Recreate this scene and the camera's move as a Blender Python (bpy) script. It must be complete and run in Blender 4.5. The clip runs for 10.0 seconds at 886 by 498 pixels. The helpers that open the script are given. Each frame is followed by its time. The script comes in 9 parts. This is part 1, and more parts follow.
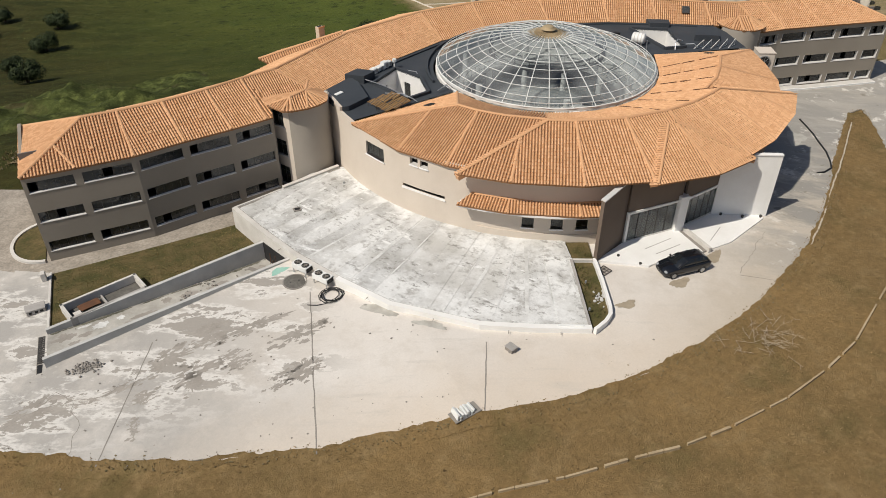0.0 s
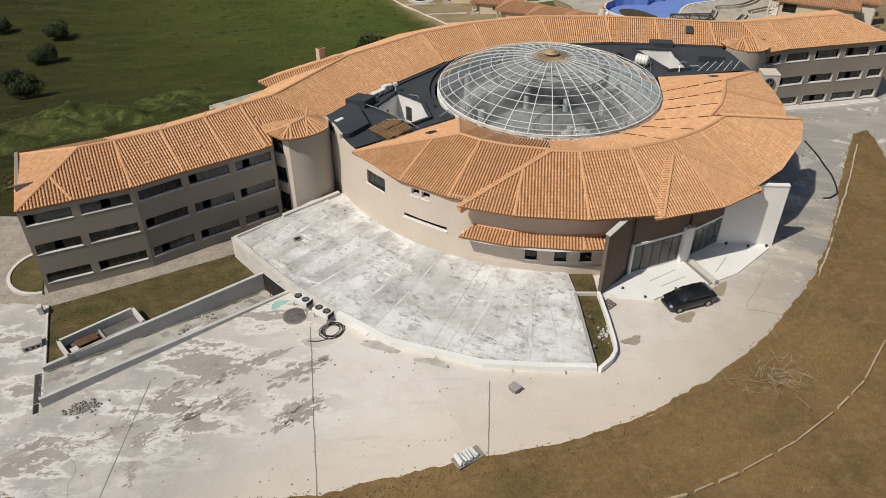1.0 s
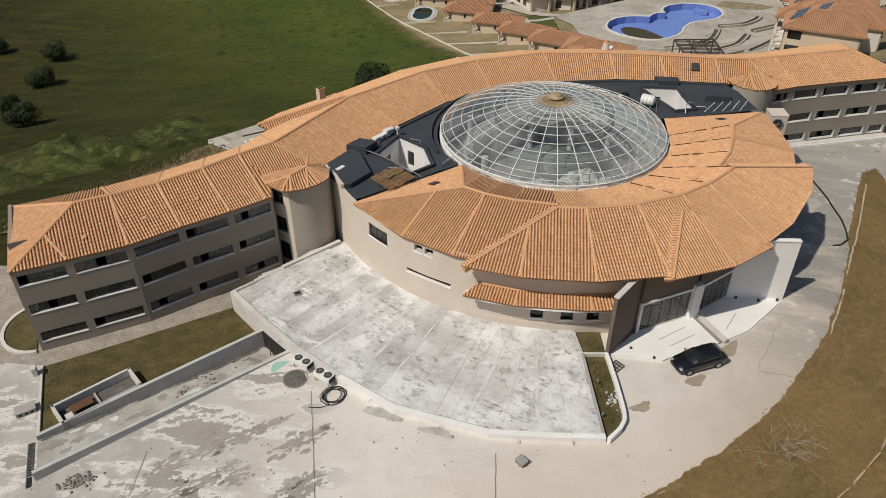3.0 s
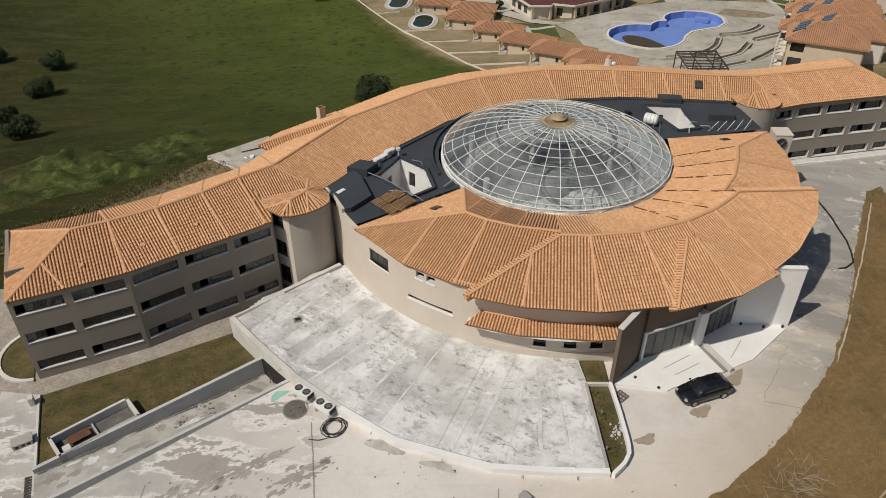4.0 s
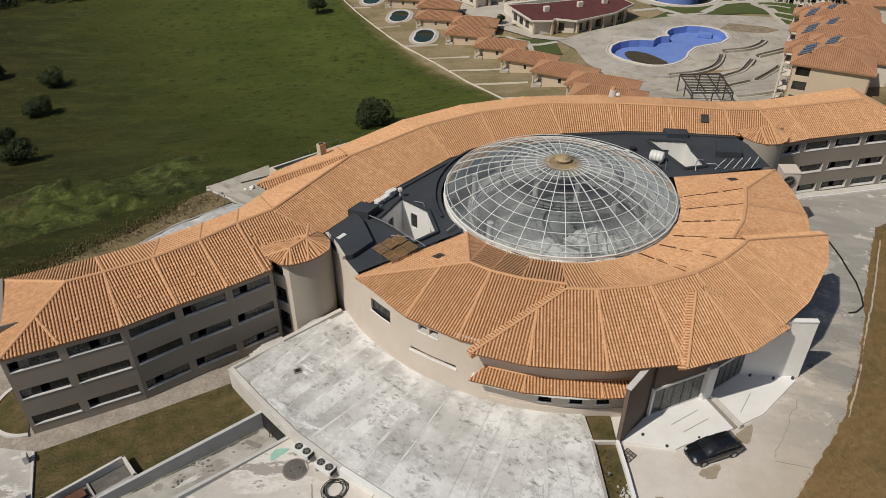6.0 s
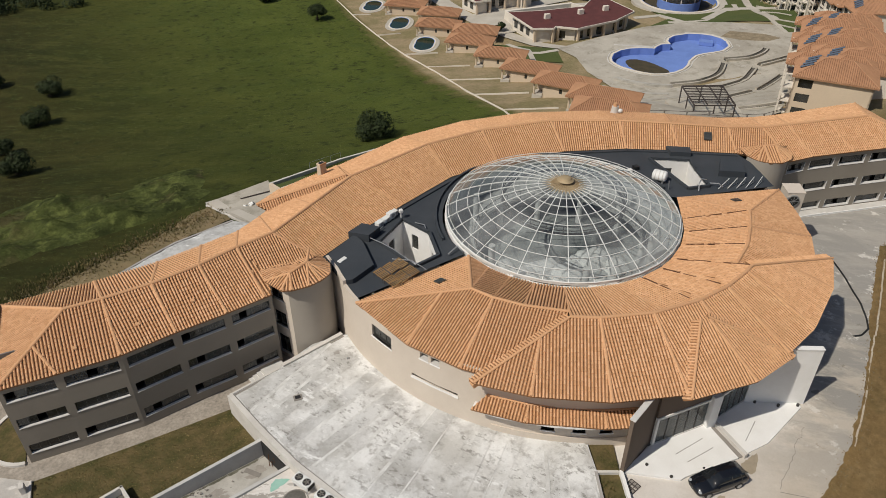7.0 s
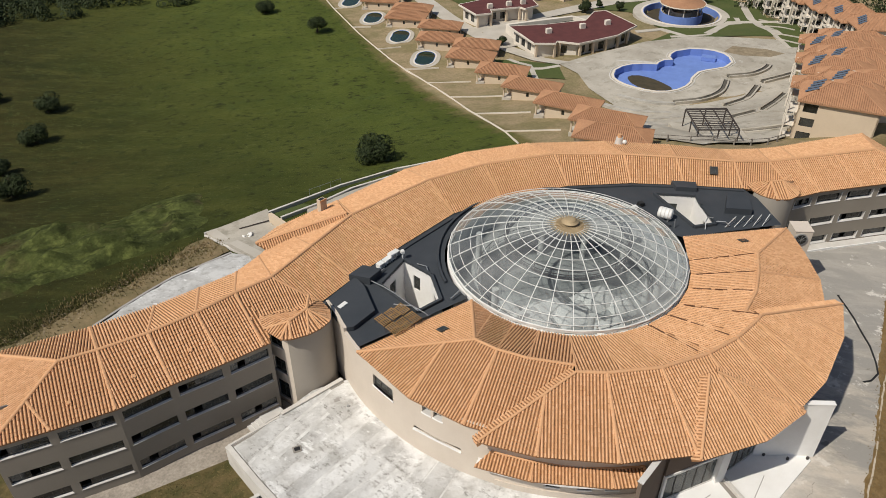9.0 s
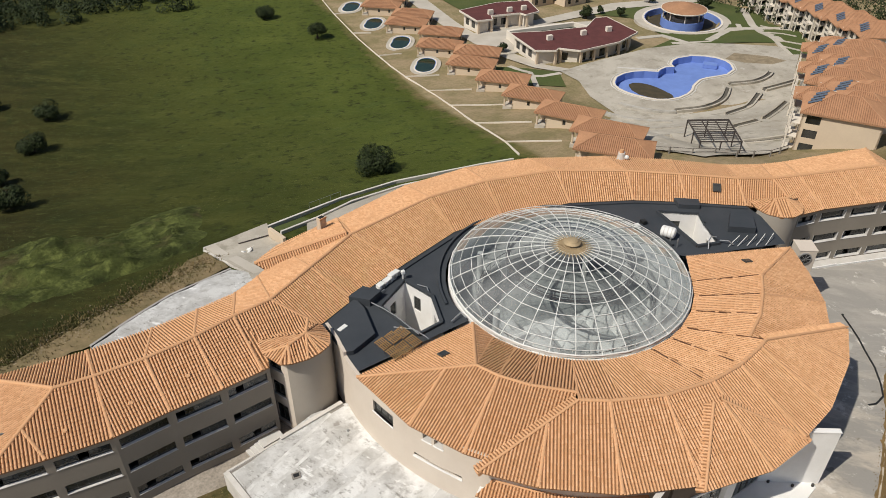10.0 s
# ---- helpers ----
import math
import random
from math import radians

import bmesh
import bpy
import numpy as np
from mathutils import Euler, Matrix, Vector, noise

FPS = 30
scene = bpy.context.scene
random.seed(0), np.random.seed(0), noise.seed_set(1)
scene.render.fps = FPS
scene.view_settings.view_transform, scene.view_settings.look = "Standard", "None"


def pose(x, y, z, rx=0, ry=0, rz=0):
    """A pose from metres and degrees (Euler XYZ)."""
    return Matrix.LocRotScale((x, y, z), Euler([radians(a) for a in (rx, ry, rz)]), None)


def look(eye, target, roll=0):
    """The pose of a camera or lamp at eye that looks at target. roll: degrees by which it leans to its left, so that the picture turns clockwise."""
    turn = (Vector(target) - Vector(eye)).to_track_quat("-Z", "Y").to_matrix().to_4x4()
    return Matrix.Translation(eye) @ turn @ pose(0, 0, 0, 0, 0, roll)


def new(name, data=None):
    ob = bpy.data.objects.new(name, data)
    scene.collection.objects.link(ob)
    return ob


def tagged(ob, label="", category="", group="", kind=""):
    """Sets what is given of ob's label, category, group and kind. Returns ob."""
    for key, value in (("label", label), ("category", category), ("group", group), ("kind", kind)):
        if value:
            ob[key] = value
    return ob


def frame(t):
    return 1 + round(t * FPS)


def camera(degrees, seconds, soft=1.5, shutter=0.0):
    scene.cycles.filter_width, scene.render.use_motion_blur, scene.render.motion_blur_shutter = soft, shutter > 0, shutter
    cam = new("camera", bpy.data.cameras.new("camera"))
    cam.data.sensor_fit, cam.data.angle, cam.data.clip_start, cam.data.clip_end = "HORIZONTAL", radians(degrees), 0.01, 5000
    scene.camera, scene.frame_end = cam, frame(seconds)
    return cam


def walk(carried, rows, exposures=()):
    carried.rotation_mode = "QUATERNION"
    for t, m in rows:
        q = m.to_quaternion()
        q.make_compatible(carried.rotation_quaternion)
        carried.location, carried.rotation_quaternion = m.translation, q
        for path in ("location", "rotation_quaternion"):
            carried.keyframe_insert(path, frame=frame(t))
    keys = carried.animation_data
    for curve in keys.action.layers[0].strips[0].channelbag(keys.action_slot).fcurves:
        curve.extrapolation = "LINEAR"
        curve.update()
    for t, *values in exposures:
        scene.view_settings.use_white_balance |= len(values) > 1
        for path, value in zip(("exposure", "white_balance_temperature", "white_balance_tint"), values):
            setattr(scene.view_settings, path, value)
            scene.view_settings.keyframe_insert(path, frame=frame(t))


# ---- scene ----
cam = camera(62.08, 10.0, soft=0.85)
# seconds, eye, turn: a drone that climbs slowly and drifts forward
PATH = [
    (0, -39.435, -67.787, 38.276, 54.07, -0.058, -21.909),
    (0.5, -39.068, -66.692, 39.177, 54.047, -0.042, -21.902),
    (1, -38.705, -65.564, 40.044, 54.06, -0.016, -21.906),
    (1.5, -38.391, -64.56, 40.833, 54.078, -0.002, -21.918),
    (2, -38.096, -63.555, 41.604, 54.134, 0.006, -21.94),
    (2.5, -37.828, -62.645, 42.334, 54.172, 0.009, -21.975),
    (4, -36.958, -59.858, 44.511, 54.197, 0.027, -21.985),
    (4.5, -36.665, -58.985, 45.18, 54.193, 0.028, -21.984),
    (5, -36.38, -58.092, 45.885, 54.217, 0.036, -21.987),
    (5.5, -36.11, -57.258, 46.568, 54.207, 0.033, -21.977),
    (7, -35.285, -54.646, 48.669, 54.231, 0.031, -21.993),
    (7.5, -35.041, -53.831, 49.32, 54.238, 0.003, -22),
    (8, -34.799, -52.994, 49.991, 54.258, -0.047, -21.987),
    (8.5, -34.537, -52.174, 50.612, 54.244, -0.095, -21.975),
    (9, -34.269, -51.302, 51.252, 54.261, -0.112, -21.963),
    (9.5, -33.98, -50.49, 51.874, 54.249, -0.13, -21.95),
    (10, -33.666, -49.627, 52.497, 54.255, -0.131, -21.935),
]
walk(cam, [(t, pose(*row)) for t, *row in PATH], [(0, 0.13), (1.2, -0.02), (2.5, -0.09), (5.5, -0.17), (7.5, -0.05), (10, 0.15)])

# ---------------------------------------------------------------- light
SUN_TO = Vector((-0.61, -0.15, 0.78)).normalized()      # towards the sun
sun_data = bpy.data.lights.new("sun", "SUN")
sun_data.energy, sun_data.angle, sun_data.color = 3.65, radians(0.55), (1.0, 0.945, 0.84)
sun = new("sun", sun_data)
sun.matrix_world = look((SUN_TO * 200)[:], (0, 0, 0))
sky_world = bpy.data.worlds.new("sky")
scene.world = sky_world
sky_world.use_nodes = True
sky_tree = sky_world.node_tree
sky_tex = sky_tree.nodes.new("ShaderNodeTexSky")
sky_tex.sky_type, sky_tex.sun_disc = "NISHITA", False
sky_tex.sun_elevation = math.asin(SUN_TO.z)
sky_tex.sun_rotation = math.atan2(SUN_TO.x, SUN_TO.y)
sky_tex.air_density, sky_tex.dust_density = 1.0, 1.6
sky_bg = sky_tree.nodes["Background"]
sky_bg.inputs["Strength"].default_value = 0.06
sky_tree.links.new(sky_tex.outputs["Color"], sky_bg.inputs["Color"])
scene.view_settings.exposure = 0.0


# ---------------------------------------------------------------- materials
def rgb(c):
    return (c[0], c[1], c[2], 1.0)


class Nodes:
    """Short hand for building a node material."""

    def __init__(self, name):
        self.mat = bpy.data.materials.new(name)
        self.mat.use_nodes = True
        self.tree = self.mat.node_tree
        self.bsdf = self.tree.nodes["Principled BSDF"]
        self.pos = self.tree.nodes.new("ShaderNodeNewGeometry").outputs["Position"]

    def node(self, kind, operation="", data_type=""):
        n = self.tree.nodes.new(kind)
        if data_type:
            n.data_type = data_type
        if operation:
            n.operation = operation
        return n

    def link(self, a, b):
        self.tree.links.new(a, b)

    def noise(self, scale, detail=4.0, rough=0.55, stretch=None):
        n = self.node("ShaderNodeTexNoise")
        n.inputs["Scale"].default_value, n.inputs["Detail"].default_value, n.inputs["Roughness"].default_value = scale, detail, rough
        if stretch:
            m = self.node("ShaderNodeMapping")
            m.vector_type = "TEXTURE"               # turn first, then stretch
            m.inputs["Scale"].default_value = [1 / v for v in stretch[:3]]
            if len(stretch) > 3:
                m.inputs["Rotation"].default_value = (0, 0, radians(stretch[3]))
            self.link(self.pos, m.inputs["Vector"])
            self.link(m.outputs[0], n.inputs["Vector"])
        else:
            self.link(self.pos, n.inputs["Vector"])
        return n.outputs["Fac"]

    def ramp(self, fac, lo, hi):
        n = self.node("ShaderNodeMapRange")
        n.inputs["From Min"].default_value, n.inputs["From Max"].default_value = lo, hi
        self.link(fac, n.inputs["Value"])
        return n.outputs[0]

    def mix(self, fac, a, b):
        n = self.node("ShaderNodeMix", data_type="RGBA")
        for value, sock in ((fac, n.inputs[0]), (a, n.inputs[6]), (b, n.inputs[7])):
            if isinstance(value, (tuple, list)):
                sock.default_value = rgb(value)
            elif isinstance(value, (int, float)):
                sock.default_value = value
            else:
                self.link(value, sock)
        return n.outputs[2]

    def math(self, op, a, b=0.0):
        n = self.node("ShaderNodeMath", operation=op)
        for value, sock in ((a, n.inputs[0]), (b, n.inputs[1])):
            if isinstance(value, (int, float)):
                sock.default_value = value
            else:
                self.link(value, sock)
        return n.outputs[0]

    def scale(self, color, fac, lo, hi):
        """color times a grey that goes from lo to hi with fac."""
        g = self.node("ShaderNodeMapRange")
        g.inputs["To Min"].default_value, g.inputs["To Max"].default_value = lo, hi
        self.link(fac, g.inputs["Value"])
        n = self.node("ShaderNodeVectorMath", operation="SCALE")
        if isinstance(color, (tuple, list)):
            n.inputs[0].default_value = color[:3]
        else:
            self.link(color, n.inputs[0])
        self.link(g.outputs[0], n.inputs["Scale"])
        return n.outputs[0]

    def axis(self, k):
        s = self.node("ShaderNodeSeparateXYZ")
        self.link(self.pos, s.inputs[0])
        return s.outputs[k]

    def random(self, island=True):
        if island:
            return self.node("ShaderNodeNewGeometry").outputs["Random Per Island"]
        return self.node("ShaderNodeObjectInfo").outputs["Random"]

    def finish(self, color, rough=0.8, bump=None, strength=0.3, distance=0.02, metallic=0.0, specular=0.3):
        if isinstance(color, (tuple, list)):
            self.bsdf.inputs["Base Color"].default_value = rgb(color)
        else:
            self.link(color, self.bsdf.inputs["Base Color"])
        self.bsdf.inputs["Roughness"].default_value = rough
        self.bsdf.inputs["Metallic"].default_value = metallic
        self.bsdf.inputs["Specular IOR Level"].default_value = specular
        if bump is not None:
            b = self.node("ShaderNodeBump")
            b.inputs["Strength"].default_value, b.inputs["Distance"].default_value = strength, distance
            self.link(bump, b.inputs["Height"])
            self.link(b.outputs[0], self.bsdf.inputs["Normal"])
        return self.mat


def surface(name, c1, c2, scale=0.4, fine=14.0, rough=0.8, bump=0.25, grain=0.12, random=0.0, metallic=0.0, specular=0.3, stretch=None):
    """A surface of two tones in large soft patches, with grain, relief and, where asked, a tone of its own for each piece."""
    n = Nodes(name)
    big = n.ramp(n.noise(scale, 5.0, 0.6, stretch), 0.35, 0.65)
    grit = n.noise(fine, 3.0)
    color = n.mix(big, c1, c2)
    color = n.scale(color, grit, 1 - grain, 1 + grain)
    if random:
        color = n.scale(color, n.random(), 1 - random, 1 + random)
    return n.finish(color, rough, grit, bump, 0.02, metallic, specular)


def tile_material(name, c1, c2, dirt):
    n = Nodes(name)
    color = n.mix(n.random(), c1, c2)
    color = n.mix(n.ramp(n.noise(0.12, 6.0, 0.65), 0.45, 0.8), color, dirt)
    grit = n.noise(9.0, 3.0)
    color = n.scale(color, grit, 0.86, 1.1)
    pale = n.ramp(n.noise(3.2, 6.0, 0.7), 0.6, 0.68)
    color = n.mix(n.math("MULTIPLY", pale, 0.3), color, (0.66, 0.47, 0.33))
    return n.finish(color, 0.8, grit, 0.15, 0.01, specular=0.2)


def far_tile_material(name, c1, c2):
    """Tiled roofs of far houses: two tones in patches and fine mottling."""
    n = Nodes(name)
    color = n.mix(n.ramp(n.noise(0.5, 4.0), 0.35, 0.65), c1, c2)
    color = n.scale(color, n.noise(3.0, 3.0), 0.75, 1.2)
    return n.finish(color, 0.8, n.noise(4.0, 2.0), 0.3, 0.05)


def concrete_material():
    """Pale cast concrete of the yard: chalky skin, grey patches with white crusts where it has flaked, beige silt, long smears."""
    n = Nodes("yard_concrete")
    x, y = n.axis(0), n.axis(1)
    base = n.mix(n.ramp(n.noise(0.12, 5.0, 0.6), 0.35, 0.65), (0.665, 0.62, 0.57), (0.595, 0.545, 0.49))
    base = n.mix(n.math("MULTIPLY", n.ramp(n.noise(0.35, 6.0, 0.7), 0.5, 0.7), 0.7), base, (0.525, 0.47, 0.41))
    # greyer concrete to the west, with picture-edge darkening put into its colour
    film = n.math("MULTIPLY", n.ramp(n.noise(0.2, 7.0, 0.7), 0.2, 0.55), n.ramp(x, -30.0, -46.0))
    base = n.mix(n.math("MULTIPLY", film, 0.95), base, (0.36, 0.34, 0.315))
    # flaked skin between the ramp and the first joint
    field = n.math("MULTIPLY", n.ramp(x, -30.0, -34.0), n.ramp(y, -31.0, -27.0))
    flake = n.math("ADD", n.noise(0.32, 9.0, 0.68, (0.6, 1.3, 1.0, -24.0)), n.math("MULTIPLY", n.math("SUBTRACT", n.noise(2.2, 5.0, 0.7), 0.5), 0.09))
    crust = n.math("MULTIPLY", n.math("MULTIPLY", n.ramp(flake, 0.47, 0.52), field), 0.75)
    base = n.mix(crust, base, (0.69, 0.66, 0.62))
    flaked = n.math("MULTIPLY", n.ramp(flake, 0.55, 0.565), field)
    base = n.mix(n.math("MULTIPLY", flaked, 0.9), base, (0.30, 0.272, 0.24))
    # warm silt along the southern rim and, browner, along the eastern one
    rim = n.math("ADD", y, n.math("MULTIPLY", n.noise(0.3, 7.0, 0.7), 6.0))
    base = n.mix(n.math("MULTIPLY", n.ramp(rim, -27.0, -34.0), 0.7), base, (0.60, 0.505, 0.405))
    out = n.math("SUBTRACT", n.math("MULTIPLY", x, 0.549), n.math("MULTIPLY", y, 0.836))
    silt = n.math("MULTIPLY", n.ramp(n.math("ADD", out, n.math("MULTIPLY", n.noise(0.5, 8.0, 0.7), 9.0)), 26.0, 33.5), n.ramp(x, -14.0, -2.0))
    base = n.mix(n.math("MULTIPLY", silt, 0.7), base, (0.43, 0.365, 0.285))
    # grey wheel marks beyond the entrance, with pale crusts and dark scum
    east = n.ramp(x, 0.0, 14.0)
    marks = n.math("MULTIPLY", n.ramp(n.noise(0.22, 9.0, 0.7, (0.6, 1.5, 1.0, -40.0)), 0.42, 0.54), east)
    base = n.mix(n.math("MULTIPLY", marks, 0.9), base, (0.285, 0.27, 0.245))
    # overall darkening to the east: edge falloff of the picture put into the colour
    base = n.mix(n.math("MULTIPLY", n.ramp(x, 16.0, 30.0), 0.72), base, (0.33, 0.31, 0.28))
    lime = n.math("MULTIPLY", n.ramp(n.noise(0.4, 9.0, 0.72), 0.57, 0.62), east)
    base = n.mix(n.math("MULTIPLY", lime, 0.8), base, (0.68, 0.64, 0.58))
    scum = n.math("MULTIPLY", n.ramp(n.noise(0.55, 9.0, 0.75), 0.6, 0.66), n.ramp(out, 21.0, 30.0))
    base = n.mix(n.math("MULTIPLY", n.math("MULTIPLY", scum, n.ramp(x, 2.0, 12.0)), 0.8), base, (0.17, 0.145, 0.105))
    smear = n.ramp(n.noise(0.6, 6.0, 0.65, (0.25, 1.6, 1.0, -22.0)), 0.56, 0.72)
    base = n.mix(n.math("MULTIPLY", smear, 0.5), base, (0.47, 0.43, 0.38))
    speck = n.ramp(n.noise(2.6, 8.0, 0.75), 0.63, 0.69)
    base = n.mix(n.math("MULTIPLY", speck, 0.55), base, (0.36, 0.33, 0.29))
    grit = n.noise(7.0, 6.0, 0.8)
    base = n.scale(base, grit, 0.84, 1.14)
    return n.finish(base, 0.85, grit, 0.15, 0.02)


def terrace_material():
    """Whitish coating of the roof terrace over bands of screed, chalky, stained, each band with a tone of its own."""
    n = Nodes("terrace_screed")
    blotch = n.ramp(n.noise(0.45, 9.0, 0.7), 0.42, 0.6)
    base = n.mix(blotch, (0.71, 0.705, 0.69), (0.50, 0.49, 0.475))
    base = n.mix(n.math("MULTIPLY", n.ramp(n.noise(0.13, 6.0, 0.65), 0.48, 0.64), 0.8), base, (0.47, 0.455, 0.425))
    base = n.scale(base, n.random(False), 0.82, 1.1)
    base = n.mix(n.math("MULTIPLY", n.ramp(n.noise(0.9, 8.0, 0.72), 0.55, 0.62), 0.75), base, (0.40, 0.385, 0.36))
    # dark scabs in loose rows across the bands
    rows = n.math("MULTIPLY", n.ramp(n.noise(2.2, 9.0, 0.78, (1.0, 0.5, 1.0, 35.0)), 0.54, 0.6), n.ramp(n.noise(0.22, 5.0, 0.6), 0.4, 0.54))
    base = n.mix(n.math("MULTIPLY", rows, 0.85), base, (0.22, 0.21, 0.19))
    base = n.mix(n.ramp(n.noise(1.1, 9.0, 0.75, (1.0, 0.35, 1.0, 40.0)), 0.58, 0.64), base, (0.76, 0.755, 0.74))
    grit = n.noise(8.0, 6.0, 0.8)
    base = n.scale(base, grit, 0.8, 1.16)
    return n.finish(base, 0.85, grit, 0.2, 0.02)


def ground_material():
    """Green meadow behind, dry mown grass in front, bare dry plots beyond the boundary wall."""
    n = Nodes("land")
    x, y = n.axis(0), n.axis(1)
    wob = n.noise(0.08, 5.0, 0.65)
    # meadow: olive west, fresher east; part of the dark west is painted-in cloud shade
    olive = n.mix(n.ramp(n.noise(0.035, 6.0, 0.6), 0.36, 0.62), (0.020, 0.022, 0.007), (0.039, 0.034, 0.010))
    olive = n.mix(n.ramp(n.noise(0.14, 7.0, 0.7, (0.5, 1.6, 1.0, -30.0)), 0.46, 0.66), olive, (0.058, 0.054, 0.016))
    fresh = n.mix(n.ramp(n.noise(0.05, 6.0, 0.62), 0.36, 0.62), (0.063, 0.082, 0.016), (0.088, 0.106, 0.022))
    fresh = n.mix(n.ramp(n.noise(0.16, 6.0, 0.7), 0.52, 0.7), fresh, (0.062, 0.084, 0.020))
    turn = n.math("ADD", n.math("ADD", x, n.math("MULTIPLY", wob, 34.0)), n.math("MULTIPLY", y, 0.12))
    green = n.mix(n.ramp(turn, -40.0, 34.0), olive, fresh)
    green = n.mix(n.ramp(n.noise(0.45, 7.0, 0.72), 0.53, 0.64), green, (0.029, 0.036, 0.010))
    green = n.mix(n.math("MULTIPLY", n.ramp(n.noise(0.8, 7.0, 0.75, (0.6, 1.4, 1.0, -30.0)), 0.56, 0.66), 0.7), green, (0.095, 0.105, 0.034))
    # worn earth along the boundary wall
    verge = n.ramp(n.math("ADD", x, n.math("MULTIPLY", n.noise(0.25, 8.0, 0.75), 16.0)), 28.5, 33.0)
    green = n.mix(n.math("MULTIPLY", verge, 0.85), green, (0.20, 0.15, 0.075))
    # dry grass
    dry = n.mix(n.ramp(n.noise(0.07, 6.0, 0.65), 0.36, 0.64), (0.25, 0.162, 0.070), (0.185, 0.124, 0.055))
    dry = n.mix(n.ramp(n.noise(0.5, 7.0, 0.7), 0.5, 0.7), dry, (0.265, 0.183, 0.088))
    dry = n.mix(n.math("MULTIPLY", n.ramp(n.noise(0.14, 7.0, 0.72), 0.54, 0.66), 0.6), dry, (0.135, 0.105, 0.042))
    bare = n.mix(n.ramp(n.noise(0.12, 6.0, 0.7), 0.4, 0.6), (0.33, 0.255, 0.155), (0.22, 0.185, 0.095))
    front = n.ramp(n.math("ADD", y, n.math("MULTIPLY", wob, 8.0)), 2.0, -2.0)
    color = n.mix(front, green, dry)
    edge = n.ramp(n.math("ADD", x, n.math("MULTIPLY", wob, 2.0)), 24.2, 25.4)
    color = n.mix(n.math("MULTIPLY", edge, n.ramp(y, 20.0, 24.0)), color, bare)
    grit = n.noise(1.7, 9.0, 0.85)
    color = n.scale(color, n.ramp(grit, 0.3, 0.7), 0.68, 1.32)
    return n.finish(color, 0.95, grit, 0.7, 0.25, specular=0.1)


def thin_glass_material(name, tint, gloss, veil):
    """A thin pane that lets most light straight through: clear, with a mirror sheen that grows at a slant, and a patchy
    pale veil painted for dust, haze and sky reflections.
    """
    n = Nodes(name)
    clear = n.node("ShaderNodeBsdfTransparent")
    clear.inputs[0].default_value = rgb(tint)
    shine = n.node("ShaderNodeBsdfGlossy")
    shine.inputs["Roughness"].default_value = 0.06
    # diffuse layer: haze and reflected sky put into the pane's colour
    dust = n.node("ShaderNodeBsdfDiffuse")
    dust.inputs[0].default_value = (0.5, 0.51, 0.49, 1)
    fres = n.node("ShaderNodeFresnel")
    fres.inputs[0].default_value = gloss
    m1 = n.node("ShaderNodeMixShader")
    patch = n.math("MULTIPLY", n.ramp(n.noise(0.11, 6.0, 0.6), 0.34, 0.62), veil)
    n.link(patch, m1.inputs[0])
    n.link(clear.outputs[0], m1.inputs[1])
    n.link(dust.outputs[0], m1.inputs[2])
    m2 = n.node("ShaderNodeMixShader")
    n.link(fres.outputs[0], m2.inputs[0])
    n.link(m1.outputs[0], m2.inputs[1])
    n.link(shine.outputs[0], m2.inputs[2])
    out = n.tree.nodes["Material Output"]
    n.link(m2.outputs[0], out.inputs["Surface"])
    return n.mat


M_TILE = tile_material("clay_tile", (0.57, 0.308, 0.152), (0.71, 0.418, 0.236), (0.57, 0.32, 0.17))
# same clay as the tiles, darkened: shade between the rows is in the colour
M_SHADED_PAN = tile_material("shaded_clay_pan", (0.28, 0.14, 0.066), (0.32, 0.166, 0.081), (0.26, 0.132, 0.064))
M_CAP = tile_material("ridge_cap", (0.59, 0.325, 0.17), (0.645, 0.37, 0.20), (0.55, 0.31, 0.165))
M_FARTILE = far_tile_material("far_clay_tile", (0.40, 0.215, 0.120), (0.345, 0.183, 0.102))
M_FARDARK = far_tile_material("far_red_roof", (0.125, 0.042, 0.039), (0.10, 0.034, 0.032))
M_FARCAP = far_tile_material("far_hip_tile", (0.43, 0.235, 0.132), (0.39, 0.21, 0.118))
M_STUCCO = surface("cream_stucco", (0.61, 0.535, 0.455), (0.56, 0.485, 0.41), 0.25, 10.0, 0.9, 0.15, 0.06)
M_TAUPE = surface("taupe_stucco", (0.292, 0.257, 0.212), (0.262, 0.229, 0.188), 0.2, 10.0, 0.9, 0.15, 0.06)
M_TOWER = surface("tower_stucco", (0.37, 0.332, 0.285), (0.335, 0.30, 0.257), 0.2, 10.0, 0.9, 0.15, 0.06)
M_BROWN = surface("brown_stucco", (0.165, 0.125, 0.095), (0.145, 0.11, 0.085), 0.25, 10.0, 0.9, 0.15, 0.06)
M_WHITE = surface("white_paint", (0.80, 0.785, 0.76), (0.74, 0.72, 0.69), 0.5, 12.0, 0.7, 0.1, 0.05)
M_SILL = surface("white_sill", (0.62, 0.60, 0.57), (0.52, 0.50, 0.475), 0.7, 12.0, 0.7, 0.1, 0.06)
M_CORE = surface("concrete_core", (0.29, 0.262, 0.23), (0.35, 0.32, 0.285), 0.9, 6.0, 0.9, 0.3, 0.16)
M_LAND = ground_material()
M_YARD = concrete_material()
M_TERRACE = terrace_material()
M_LIMEWASH = surface("limewash", (0.70, 0.695, 0.675), (0.50, 0.49, 0.47), 1.1, 7.0, 0.9, 0.2, 0.14)
M_GREYWALL = surface("grey_render", (0.40, 0.375, 0.35), (0.32, 0.30, 0.28), 0.5, 9.0, 0.9, 0.2, 0.16)
